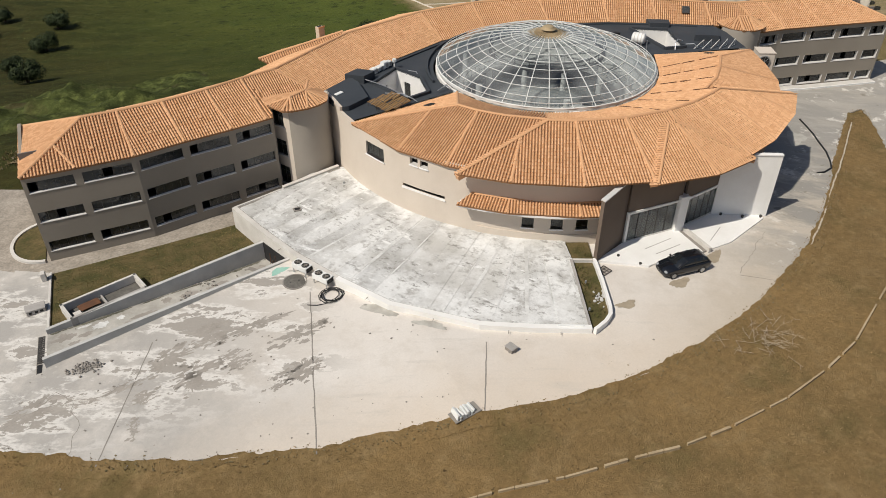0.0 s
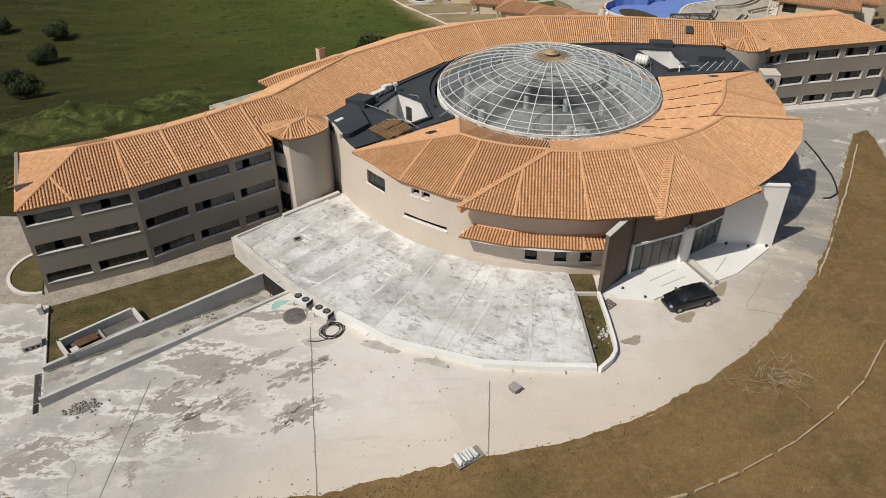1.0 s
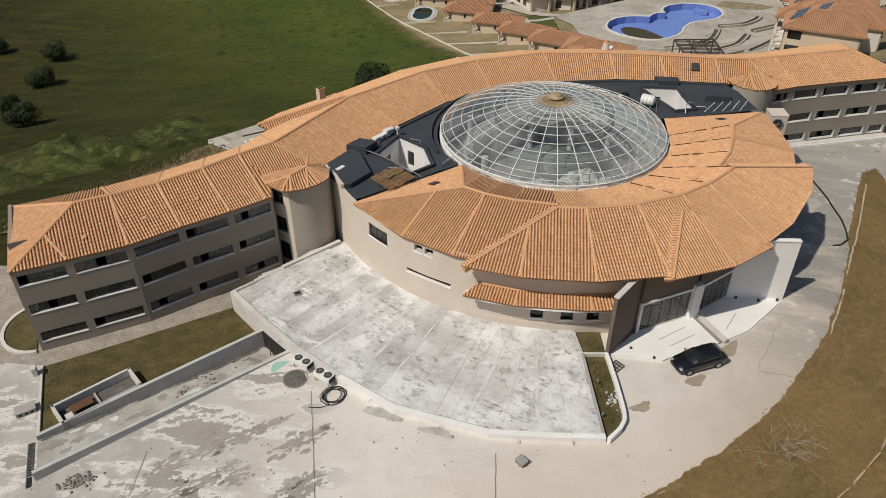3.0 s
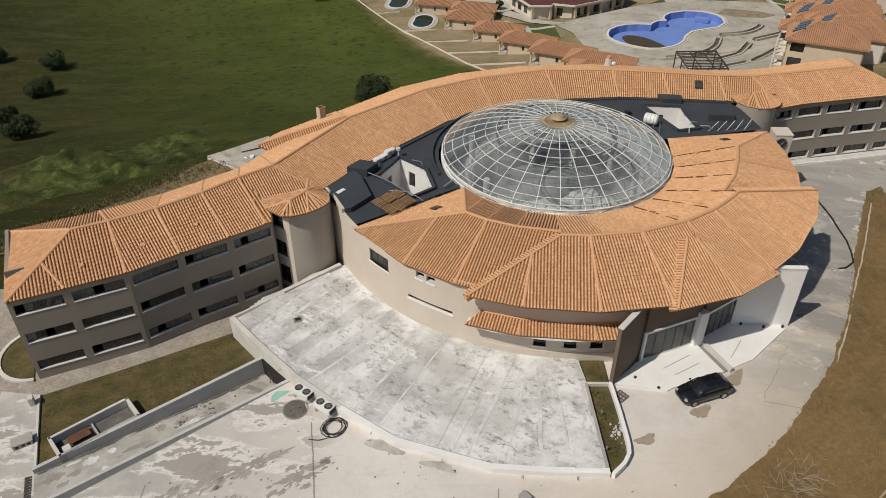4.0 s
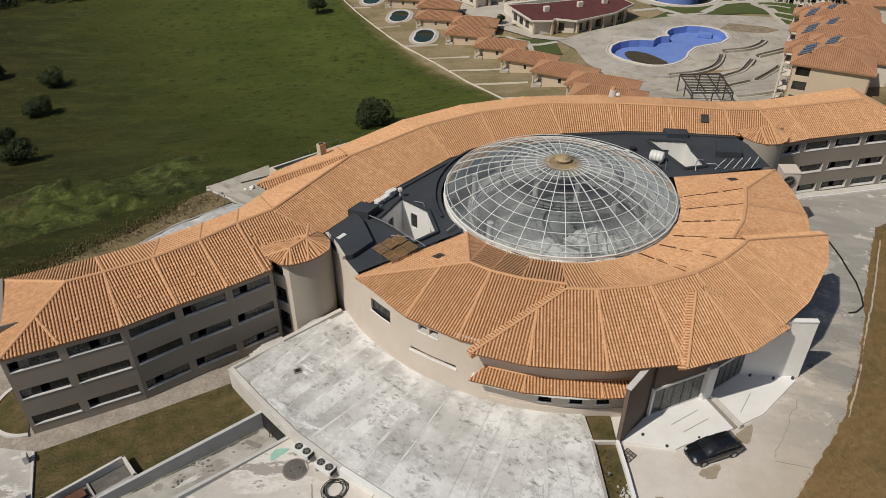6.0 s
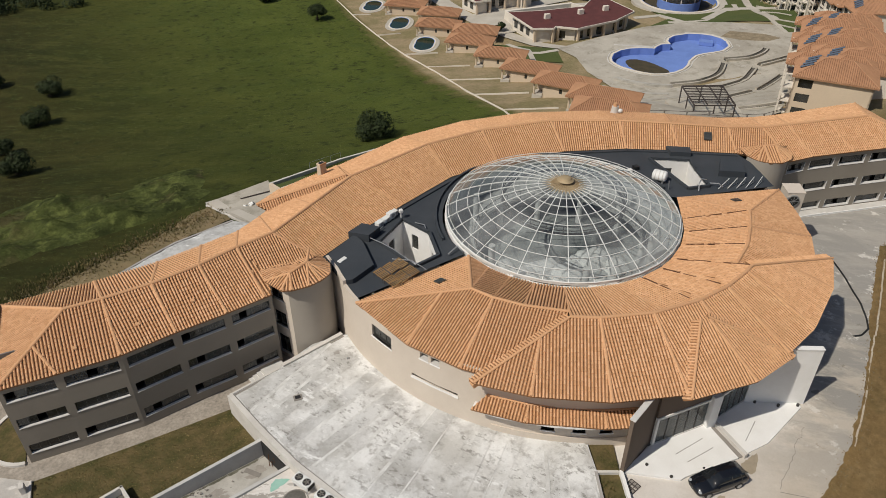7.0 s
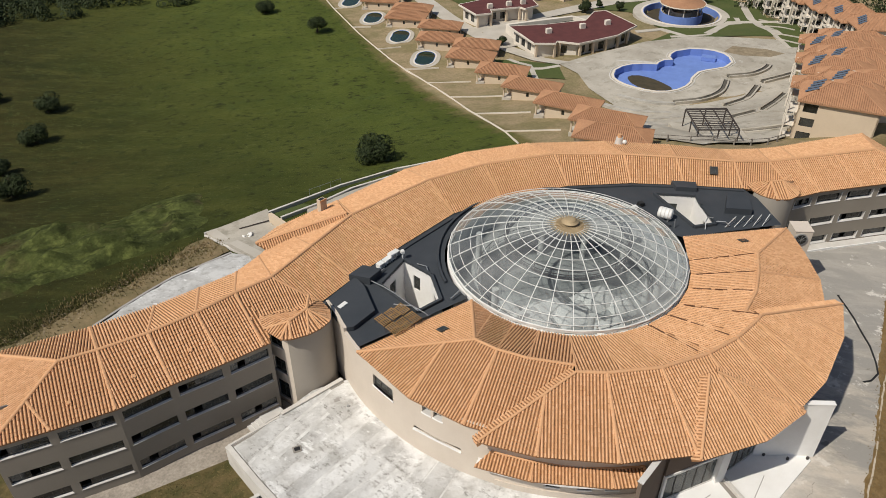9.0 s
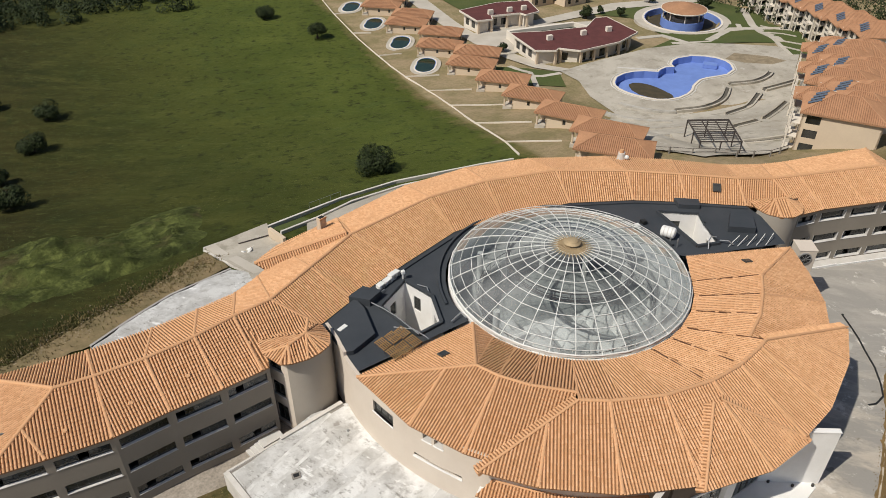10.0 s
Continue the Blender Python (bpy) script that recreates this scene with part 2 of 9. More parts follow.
M_PALEWALL = surface("pale_render", (0.62, 0.59, 0.55), (0.53, 0.50, 0.46), 0.6, 9.0, 0.9, 0.2, 0.1)
M_RAMP = surface("ramp_concrete", (0.50, 0.475, 0.43), (0.33, 0.31, 0.275), 0.5, 8.0, 0.9, 0.25, 0.22)
M_COBBLE = surface("cobble_paving", (0.36, 0.315, 0.265), (0.27, 0.235, 0.195), 0.8, 4.5, 0.9, 0.8, 0.5)
M_GRAVEL = surface("dark_gravel", (0.15, 0.14, 0.125), (0.10, 0.093, 0.083), 0.8, 5.0, 0.95, 0.8, 0.4)
M_LAWN = surface("dry_lawn", (0.060, 0.056, 0.018), (0.125, 0.092, 0.040), 0.7, 5.0, 0.95, 0.9, 0.5)
M_RETAIN = surface("pale_grey_render", (0.53, 0.52, 0.50), (0.44, 0.43, 0.41), 0.5, 9.0, 0.9, 0.2, 0.1)
M_SOIL = surface("dry_soil", (0.235, 0.175, 0.095), (0.15, 0.12, 0.06), 0.5, 4.0, 0.95, 0.8, 0.4)
M_PALLET = surface("old_pallet_wood", (0.27, 0.165, 0.072), (0.19, 0.112, 0.048), 1.2, 16.0, 0.8, 0.3, 0.15, random=0.15)
M_DARKROOF = surface("slate_membrane", (0.040, 0.046, 0.054), (0.052, 0.058, 0.066), 0.3, 12.0, 0.65, 0.15, 0.12)
M_STEELWHITE = surface("white_steel", (0.70, 0.70, 0.68), (0.60, 0.60, 0.58), 1.0, 10.0, 0.5, 0.05, 0.05)
M_BRONZE = surface("bronze_cap", (0.43, 0.33, 0.20), (0.36, 0.27, 0.16), 1.5, 10.0, 0.55, 0.1, 0.1, metallic=0.2)
M_GLASS = thin_glass_material("dome_glass", (0.58, 0.64, 0.67), 2.2, 0.42)
M_ATRIUM = surface("blotched_hall_floor", (0.10, 0.105, 0.095), (0.47, 0.48, 0.46), 0.17, 3.0, 0.7, 0.1, 0.25)
M_WINDOW = thin_glass_material("window_glass", (0.17, 0.165, 0.15), 1.6, 0.16)
M_DOORGLASS = thin_glass_material("door_glass", (0.50, 0.60, 0.58), 1.5, 0.38)
M_UNLIT_ROOM = surface("unlit_interior", (0.030, 0.028, 0.026), (0.022, 0.021, 0.020), 0.5, 6.0, 0.9, 0.1, 0.1)
M_ROOM = surface("bare_room_plaster", (0.22, 0.21, 0.195), (0.17, 0.16, 0.15), 0.5, 6.0, 0.9, 0.1, 0.1)
M_FRAME = surface("dark_frame", (0.06, 0.055, 0.05), (0.05, 0.046, 0.042), 1.0, 8.0, 0.5, 0.05, 0.08)
M_BLACK = surface("black_rubber_and_holes", (0.018, 0.018, 0.019), (0.026, 0.026, 0.026), 1.0, 14.0, 0.6, 0.1, 0.1)
M_METAL = surface("galvanised_steel", (0.50, 0.51, 0.52), (0.42, 0.43, 0.44), 2.0, 12.0, 0.4, 0.05, 0.08, metallic=0.7)
M_PLASTIC = surface("white_plastic", (0.74, 0.74, 0.72), (0.66, 0.66, 0.64), 1.0, 12.0, 0.45, 0.05, 0.04)
M_IRON = surface("rusty_iron", (0.085, 0.07, 0.062), (0.06, 0.05, 0.046), 1.5, 14.0, 0.8, 0.2, 0.15)
M_RUST = surface("rusty_plate", (0.16, 0.072, 0.036), (0.10, 0.05, 0.03), 2.0, 12.0, 0.85, 0.2, 0.15)
M_STAIN = surface("wet_stain", (0.36, 0.30, 0.22), (0.30, 0.25, 0.185), 1.5, 10.0, 0.8, 0.1, 0.12)
M_POOLBLUE = surface("blue_pool_mosaic", (0.175, 0.27, 0.60), (0.145, 0.225, 0.52), 0.35, 5.0, 0.5, 0.1, 0.08)
M_POOLDIRT = surface("pool_silt", (0.075, 0.060, 0.035), (0.050, 0.042, 0.026), 0.6, 6.0, 0.9, 0.2, 0.15)
def plaza_material():
    """Rain-streaked concrete of the pool plaza."""
    n = Nodes("plaza_concrete")
    base = n.mix(n.ramp(n.noise(0.09, 7.0, 0.65), 0.4, 0.62), (0.47, 0.43, 0.365), (0.36, 0.325, 0.27))
    base = n.mix(n.math("MULTIPLY", n.ramp(n.noise(0.3, 8.0, 0.7), 0.52, 0.66), 0.7), base, (0.24, 0.22, 0.17))
    base = n.mix(n.math("MULTIPLY", n.ramp(n.noise(0.5, 8.0, 0.72), 0.58, 0.68), 0.6), base, (0.58, 0.55, 0.50))
    grit = n.noise(3.0, 5.0, 0.75)
    return n.finish(n.scale(base, grit, 0.82, 1.16), 0.9, grit, 0.15, 0.02)


M_PLAZA = plaza_material()
# dark tone painted for the shadow between paired kerbs
M_KERB_SHADE = surface("kerb_gap_shade", (0.085, 0.078, 0.066), (0.13, 0.118, 0.10), 0.4, 5.0, 0.9, 0.2, 0.2)
M_STEPS = surface("step_edge", (0.28, 0.255, 0.225), (0.22, 0.20, 0.18), 0.5, 5.0, 0.9, 0.15, 0.1)
M_FARWALL = surface("far_cream_wall", (0.63, 0.515, 0.385), (0.57, 0.46, 0.345), 0.2, 4.0, 0.9, 0.1, 0.05)
M_FARWHITE = surface("far_white_wall", (0.70, 0.64, 0.555), (0.64, 0.58, 0.50), 0.2, 4.0, 0.9, 0.1, 0.05)
M_LAWNGREEN = surface("green_lawn", (0.062, 0.085, 0.022), (0.085, 0.098, 0.030), 0.12, 2.5, 0.95, 0.4, 0.3)
M_PATH = surface("pale_path", (0.50, 0.46, 0.40), (0.43, 0.39, 0.33), 0.25, 4.0, 0.9, 0.15, 0.1)
M_SOLAR = surface("solar_collector", (0.10, 0.125, 0.165), (0.13, 0.15, 0.19), 1.0, 6.0, 0.25, 0.02, 0.1, specular=0.6)
M_LEAF = surface("leaf", (0.016, 0.026, 0.007), (0.030, 0.042, 0.011), 0.8, 6.0, 0.8, 0.3, 0.3, random=0.4)
M_BARK = surface("bark", (0.10, 0.075, 0.05), (0.07, 0.052, 0.036), 1.0, 10.0, 0.9, 0.5, 0.2)
M_CARPAINT = surface("black_car_paint", (0.008, 0.009, 0.012), (0.009, 0.010, 0.013), 1.0, 8.0, 0.12, 0.0, 0.03, specular=0.7)
M_CARGLASS = surface("car_glass", (0.012, 0.014, 0.016), (0.014, 0.016, 0.018), 1.0, 8.0, 0.05, 0.0, 0.02, specular=0.7)
M_LAMP = surface("lamp_lens", (0.34, 0.35, 0.36), (0.30, 0.31, 0.32), 3.0, 8.0, 0.15, 0.0, 0.03, specular=0.6)
M_TEAL = surface("teal_paint", (0.25, 0.47, 0.38), (0.30, 0.50, 0.42), 1.5, 8.0, 0.7, 0.1, 0.08)
M_RUBBLE = surface("rubble", (0.30, 0.24, 0.16), (0.20, 0.16, 0.105), 0.6, 4.0, 0.95, 0.5, 0.25, random=0.3)


# ---------------------------------------------------------------- building blocks
def mesh_from(name, verts, faces):
    me = bpy.data.meshes.new(name)
    me.from_pydata([tuple(v) for v in verts], [], faces)
    me.update()
    return me


def part(name, bm, material, parent, label=""):
    """Link a bmesh as one mesh object under a thing or a part."""
    me = bpy.data.meshes.new(name)
    bmesh.ops.recalc_face_normals(bm, faces=bm.faces)
    bm.to_mesh(me)
    bm.free()
    return mesh_part(name, me, material, parent, label)


def mesh_part(name, me, material, parent, label="", kind=""):
    if not me.materials:
        me.materials.append(material)
    ob = new(name, me)
    ob.parent = parent
    return tagged(ob, label, kind=kind)


def thing(name, label, category, group="", kind="", at=(0, 0, 0), turn=0.0):
    ob = new(name)
    ob.empty_display_size = 0.3
    ob.matrix_basis = pose(*at, 0, 0, turn)
    return tagged(ob, label, category, group, kind)


def single(name, bm, material, label, category, group="", kind=""):
    """A thing that is one mesh."""
    ob = part(name, bm, material, None)
    return tagged(ob, label, category, group, kind)


def box(bm, a, b, m=None, bevel=0.0):
    """A box between two corners, placed by m, with its edges chamfered where asked."""
    r = bmesh.ops.create_cube(bm, size=1.0)
    c, s = (Vector(a) + Vector(b)) / 2, Vector(b) - Vector(a)
    t = Matrix.Translation(c) @ Matrix.Diagonal((abs(s.x), abs(s.y), abs(s.z), 1))
    bmesh.ops.transform(bm, matrix=(m @ t) if m else t, verts=r["verts"])
    if bevel:
        edges = list({e for v in r["verts"] for e in v.link_edges})
        bmesh.ops.bevel(bm, geom=edges, offset=bevel, segments=2, affect="EDGES", clamp_overlap=True)
    return bm


def newbox(a, b, m=None, bevel=0.0):
    return box(bmesh.new(), a, b, m, bevel)


def rod(bm, p, q, r, n=8, r2=None):
    """A round bar from p to q."""
    p, q = Vector(p), Vector(q)
    d = q - p
    k = bmesh.ops.create_cone(bm, cap_ends=True, segments=n, radius1=r, radius2=r if r2 is None else r2, depth=d.length)
    m = Matrix.Translation((p + q) / 2) @ d.to_track_quat("Z", "Y").to_matrix().to_4x4()
    bmesh.ops.transform(bm, matrix=m, verts=k["verts"])
    return bm


def bar(bm, p, q, w, h, up=(0, 0, 1)):
    """A square bar from p to q."""
    p, q = Vector(p), Vector(q)
    x = (q - p).normalized()
    y = Vector(up).cross(x)
    y = y.normalized() if y.length > 1e-4 else Vector((0, 1, 0))
    z = x.cross(y)
    m = Matrix((x, y, z)).transposed().to_4x4()
    m.translation = (p + q) / 2
    box(bm, (-(q - p).length / 2, -w / 2, -h / 2), ((q - p).length / 2, w / 2, h / 2), m)
    return bm


def prism(bm, poly, z0, z1):
    """A solid over a plan; z0 and z1 may be numbers or functions of x and y."""
    lo = z0 if callable(z0) else (lambda x, y: z0)
    hi = z1 if callable(z1) else (lambda x, y: z1)
    a = [bm.verts.new((p[0], p[1], lo(p[0], p[1]))) for p in poly]
    b = [bm.verts.new((p[0], p[1], hi(p[0], p[1]))) for p in poly]
    n = len(poly)
    from mathutils.geometry import tessellate_polygon
    for tri in tessellate_polygon([[Vector((q[0], q[1], 0)) for q in poly]]):
        bm.faces.new([b[i] for i in tri])
        bm.faces.new([a[i] for i in tri])
    for i in range(n):
        bm.faces.new((a[i], a[(i + 1) % n], b[(i + 1) % n], b[i]))
    return bm


def newprism(poly, z0, z1):
    return prism(bmesh.new(), poly, z0, z1)


def polar(az, r, z=None):
    """A place round the dome's axis; az in degrees from straight ahead (-y), growing towards +x."""
    x, y = r * math.sin(radians(az)), -r * math.cos(radians(az))
    return Vector((x, y)) if z is None else Vector((x, y, z))


def sheet(outer, holes, z):
    """Triangles of a level plan with holes: verts, faces."""
    from mathutils.geometry import tessellate_polygon
    loops = [[Vector((p[0], p[1], 0)) for p in outer]] + [[Vector((p[0], p[1], 0)) for p in h] for h in holes]
    tris = tessellate_polygon(loops)
    pts = [p for loop in loops for p in loop]
    return [(p.x, p.y, z) for p in pts], [tuple(t) for t in tris]


def wall(bm, p, q, thick, z0, z1, holes=()):
    """An upright wall from p to q in plan, its front face on that line, its thickness to the left of the way; holes are (s0, s1, h0, h1)."""
    p, q = Vector(p[:2]), Vector(q[:2])
    length = (q - p).length
    d = (q - p) / length
    nrm = Vector((-d.y, d.x)) * thick
    ss = sorted({0.0, length, *[s for h in holes for s in h[:2]]})
    zs = sorted({z0, z1, *[z for h in holes for z in h[2:]]})
    ns, nz = len(ss) - 1, len(zs) - 1
    def solid(i, j):
        if not (0 <= i < ns and 0 <= j < nz):
            return False
        s, z = (ss[i] + ss[i + 1]) / 2, (zs[j] + zs[j + 1]) / 2
        return not any(h[0] < s < h[1] and h[2] < z < h[3] for h in holes)
    cache = {}
    def vert(i, j, back):
        key = (i, j, back)
        if key not in cache:
            c = p + d * ss[i] + (nrm if back else Vector((0, 0)))
            cache[key] = bm.verts.new((c.x, c.y, zs[j]))
        return cache[key]
    for i in range(ns):
        for j in range(nz):
            if not solid(i, j):
                continue
            bm.faces.new((vert(i, j, 0), vert(i + 1, j, 0), vert(i + 1, j + 1, 0), vert(i, j + 1, 0)))
            bm.faces.new((vert(i, j, 1), vert(i, j + 1, 1), vert(i + 1, j + 1, 1), vert(i + 1, j, 1)))
            for di, dj, a, b in ((-1, 0, (i, j), (i, j + 1)), (1, 0, (i + 1, j), (i + 1, j + 1)), (0, -1, (i, j), (i + 1, j)), (0, 1, (i, j + 1), (i + 1, j + 1))):
                if not solid(i + di, j + dj):
                    bm.faces.new((vert(*a, 0), vert(*b, 0), vert(*b, 1), vert(*a, 1)))
    return bm


def plan_matrix(p, q, z=0.0):
    """Local x along the way from p to q, y to its left."""
    d = (Vector(q[:2]) - Vector(p[:2])).normalized()
    m = Matrix(((d.x, -d.y, 0, p[0]), (d.y, d.x, 0, p[1]), (0, 0, 1, z), (0, 0, 0, 1)))
    return m


# ---------------------------------------------------------------- tiled roofs
RIB, COURSE = 0.255, 0.38
ARC = [(-0.086, 0.0), (-0.060, 0.062), (0.0, 0.092), (0.060, 0.062), (0.086, 0.0)]


def clip_line(poly, u):
    """The span of w where the line at u crosses a convex plan of (u, w)."""
    ws = []
    for i in range(len(poly)):
        (u0, w0), (u1, w1) = poly[i], poly[(i + 1) % len(poly)]
        if (u0 - u) * (u1 - u) < 0:
            ws.append(w0 + (w1 - w0) * (u - u0) / (u1 - u0))
    return (min(ws), max(ws)) if len(ws) >= 2 else None


def roof_panel(parent, corners, label="", rib=RIB, thick=0.16):
    """One plane of a tiled roof: a slab, and rows of barrel tiles laid in courses from the eave (first edge) upwards."""
    c = [Vector(p) for p in corners]
    u = (c[1] - c[0]).normalized()
    nrm = Vector((0, 0, 0))
    for i in range(1, len(c) - 1):
        nrm += (c[i] - c[0]).cross(c[i + 1] - c[0])
    nrm.normalize()
    if nrm.z < 0:
        nrm = -nrm
    nrm = (nrm - u * nrm.dot(u)).normalized()
    w = nrm.cross(u)
    if w.z < 0:
        w = -w
    w.normalize()
    bm = bmesh.new()
    top = [bm.verts.new(p) for p in c]
    low = [bm.verts.new(p - Vector((0, 0, thick))) for p in c]
    for i in range(1, len(c) - 1):
        bm.faces.new((top[0], top[i], top[i + 1]))
        bm.faces.new((low[0], low[i + 1], low[i]))
    for i in range(len(c)):
        bm.faces.new((top[i], top[(i + 1) % len(c)], low[(i + 1) % len(c)], low[i]))
    slab = part("roof_panel", bm, M_SHADED_PAN, parent, label)
    flat = [((p - c[0]).dot(u), (p - c[0]).dot(w)) for p in c]
    lift = [(p - c[0]).dot(nrm) for p in c]
    planes = []
    for i in range(1, len(c) - 1):
        (u1, w1), (u2, w2) = flat[i], flat[i + 1]
        det = u1 * w2 - u2 * w1
        if abs(det) > 1e-6:
            planes.append((u1, w1, u2, w2, det, lift[i], lift[i + 1]))

    def rise(uu, ww):
        """How far the warped panel stands off its mean plane."""
        best = (1e9, 0.0)
        for u1, w1, u2, w2, det, h1, h2 in planes:
            a, b = (uu * w2 - u2 * ww) / det, (u1 * ww - uu * w1) / det
            out = max(-a, -b, a + b - 1.0, 0.0)
            if out < best[0]:
                best = (out, a * h1 + b * h2)
        return best[1]
    verts, faces = [], []
    lo, hi = min(f[0] for f in flat), max(f[0] for f in flat)
    count = max(1, int((hi - lo) / rib))
    step = (hi - lo) / count
    for k in range(count):
        at = lo + (k + 0.5) * step
        span = clip_line(flat, at)
        if not span or span[1] - span[0] < 0.15:
            continue
        w0, w1 = span[0] - 0.06, span[1]
        n = max(1, round((w1 - w0) / COURSE))
        for j in range(n):
            a, b = w0 + (w1 - w0) * j / n, w0 + (w1 - w0) * (j + 1) / n
            base = len(verts)
            for ww, grow, up in ((a, 1.12, 0.022), (b, 0.9, 0.0)):
                off = rise(at, ww) + 0.012 + up
                for du, h in ARC:
                    verts.append(c[0] + u * (at + du * grow) + w * ww + nrm * (h * grow + off))
            for i in range(4):
                faces.append((base + i, base + i + 1, base + 6 + i, base + 5 + i))
            faces.append((base + 4, base + 3, base + 2, base + 1, base))
    me = mesh_from("tiles", verts, faces)
    if verts:
        mesh_part("tiles", me, M_TILE, slab, kind="stuff")
    return slab


def ridge_cap(parent, p, q, r=0.17, name="ridge_cap"):
    """A row of half-round cap tiles along a ridge, hip or seam."""
    p, q = Vector(p), Vector(q)
    d = q - p
    x = d.normalized()
    y = Vector((0, 0, 1)).cross(x)
    if y.length < 1e-3:
        return None
    y.normalize()
    z = x.cross(y)
    n = max(1, round(d.length / 0.45))
    verts, faces = [], []
    for k in range(n):
        for s, g in ((k / n, 1.1), ((k + 1) / n, 0.92)):
            for i in range(7):
                a = math.pi * i / 6
                verts.append(p + d * s + y * (math.cos(a) * r * g) + z * (math.sin(a) * r * g * 0.85 + 0.03))
    for k in range(2 * n - 1):
        for i in range(6):
            b = k * 7 + i
            faces.append((b, b + 1, b + 8, b + 7))
    faces.append(tuple(range(6, -1, -1)))
    faces.append(tuple(len(verts) - 7 + i for i in range(7)))
    return mesh_part(name, mesh_from(name, verts, faces), M_CAP, parent)


def verge_band(parent, a, b, out, width, drop):
    """A narrow strip of cross-laid tiles that closes a raised roof's edge from a up to b; out points away from the roof."""
    a, b = Vector(a), Vector(b)
    d = (b - a).normalized()
    side = Vector((-d.y, d.x, 0)).normalized()
    if side.dot(Vector(out)) < 0:
        side = -side
    off = side * width - Vector((0, 0, drop))
    roof_panel(parent, [a + off, b + off, b, a], "narrow tiled verge of the raised roof")
    ridge_cap(parent, a + Vector((0, 0, 0.06)), b + Vector((0, 0, 0.06)), 0.12, "verge_cap")
    return side


# ---------------------------------------------------------------- land and yard
def ramp_between(v, table):
    for (a, za), (b, zb) in zip(table, table[1:]):
        if v <= b:
            k = min(1.0, max(0.0, (v - a) / (b - a)))
            return za + (zb - za) * k
    return table[-1][1]


BACK = [(-400, -3), (-60, 0), (10, -1.8), (24, -3), (36, -5.2), (50, -8.6), (68, -13), (80, -16), (93, -18.8), (106, -20.8), (120, -22.3), (150, -24), (200, -26), (300, -29), (900, -45)]
PLAZA = [(-400, -3), (-60, 0), (10, -1.8), (24, -4), (34, -7.5), (42, -10.5), (56, -15.5), (68, -19.4), (74, -20), (104, -20), (112, -21.6), (150, -23.5), (200, -26), (300, -29), (900, -45)]


def smooth(v, a, b):
    k = min(1.0, max(0.0, (v - a) / (b - a)))
    return k * k * (3 - 2 * k)


def hill(x, y):
    """The slope that falls away behind the hotel, with the level ground of the pool."""
    k = smooth(x, 44, 58)
    return (1 - k) * ramp_between(y, BACK) + k * ramp_between(y, PLAZA)


def yard(x, y=0.0):
    """The height of the concrete yard: level in the middle, falling gently to both sides."""
    return max(-1.75, 0.2 - 0.06 * max(0.0, -25.0 - x) - 0.075 * max(0.0, x - 11.0))


def land(x, y):
    k = smooth(y, 4, 16)
    front = yard(x) - 0.10
    return (1 - k) * front + k * hill(x, y)


def spaced(parts):
    out = []
    for a, b, step in parts:
        n = max(1, round((b - a) / step))
        out += [a + (b - a) * i / n for i in range(n)]
    return out + [parts[-1][1]]


def build_land():
    xs = spaced([(-900, -200, 60), (-200, -80, 8), (-80, 150, 2.5), (150, 260, 10), (260, 1200, 70)])
    ys = spaced([(-500, -120, 40), (-120, -60, 6), (-60, 140, 2.5), (140, 260, 6), (260, 1500, 70)])
    verts, faces = [], []
    for y in ys:
        for x in xs:
            z = land(x, y)
            if -53.5 < x < -30 and -20 < y < 3 or abs(x) < 44 and -5 < y < 15:
                z = -7.0
            elif y > 24 or y < -24 or x < -58 or x > 40:
                z += 0.16 * (noise.noise((x * 0.13, y * 0.13, 0)) - 0.4) + (0.7 * noise.noise((x * 0.03, y * 0.03, 5)) if y > 60 and x < 20 else 0)
            if (x - 86) ** 2 / 420 + (y - 90) ** 2 / 200 < 1:
                z -= 3.0
            if (x - 117) ** 2 + (y - 129.5) ** 2 < 130:
                z -= 3.0
            verts.append((x, y, z))
    w = len(xs)
    for j in range(len(ys) - 1):
        for i in range(w - 1):
            a = j * w + i
            faces.append((a, a + 1, a + w + 1, a + w))
    me = mesh_from("ground", verts, faces)
    me.polygons.foreach_set("use_smooth", [True] * len(me.polygons))
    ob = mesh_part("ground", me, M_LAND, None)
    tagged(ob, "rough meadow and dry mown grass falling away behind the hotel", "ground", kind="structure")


YARD_EDGE = [(-90, -17), (-62, -25), (-55, -27.2), (-49.3, -30.7), (-43.4, -33.2), (-35.4, -35.8), (-30.3, -36.7), (-24.1, -37.5), (-20.7, -38.2), (-16.6, -38.7), (-11.8, -38.4),
             (-8.9, -37.9), (-6.3, -37.5), (-2.4, -36.4), (1.7, -34.95), (4.9, -33.5), (7.3, -32.3), (10.8, -30.4), (16.2, -26.75), (20.3, -23.6), (27, -18.0), (33.5, -12.7), (39.1, -8.6), (41.3, -8.3), (39.8, -11.4), (35.7, -17.0), (30, -26), (27, -40)]


def wobbly(points, size, seed, step=0.45):
    """A broken edge along a line of points: uneven at several scales."""
    out = []
    run = 0.0
    for a, b in zip(points, points[1:]):
        a, b = Vector(a), Vector(b)
        length = (b - a).length
        n = max(1, int(length / step))
        d = (b - a).normalized()
        nr = Vector((-d.y, d.x))
        for i in range(n):
            s = run + length * i / n
            off = noise.noise((s * 0.45, seed, 0)) * 1.3 + noise.noise((s * 1.5, seed, 7)) * 0.8 + noise.noise((s * 4.0, seed, 3)) * 0.35
            out.append(tuple(a + (b - a) * i / n + nr * off * size))
        run += length
    out.append(tuple(points[-1]))
    return out


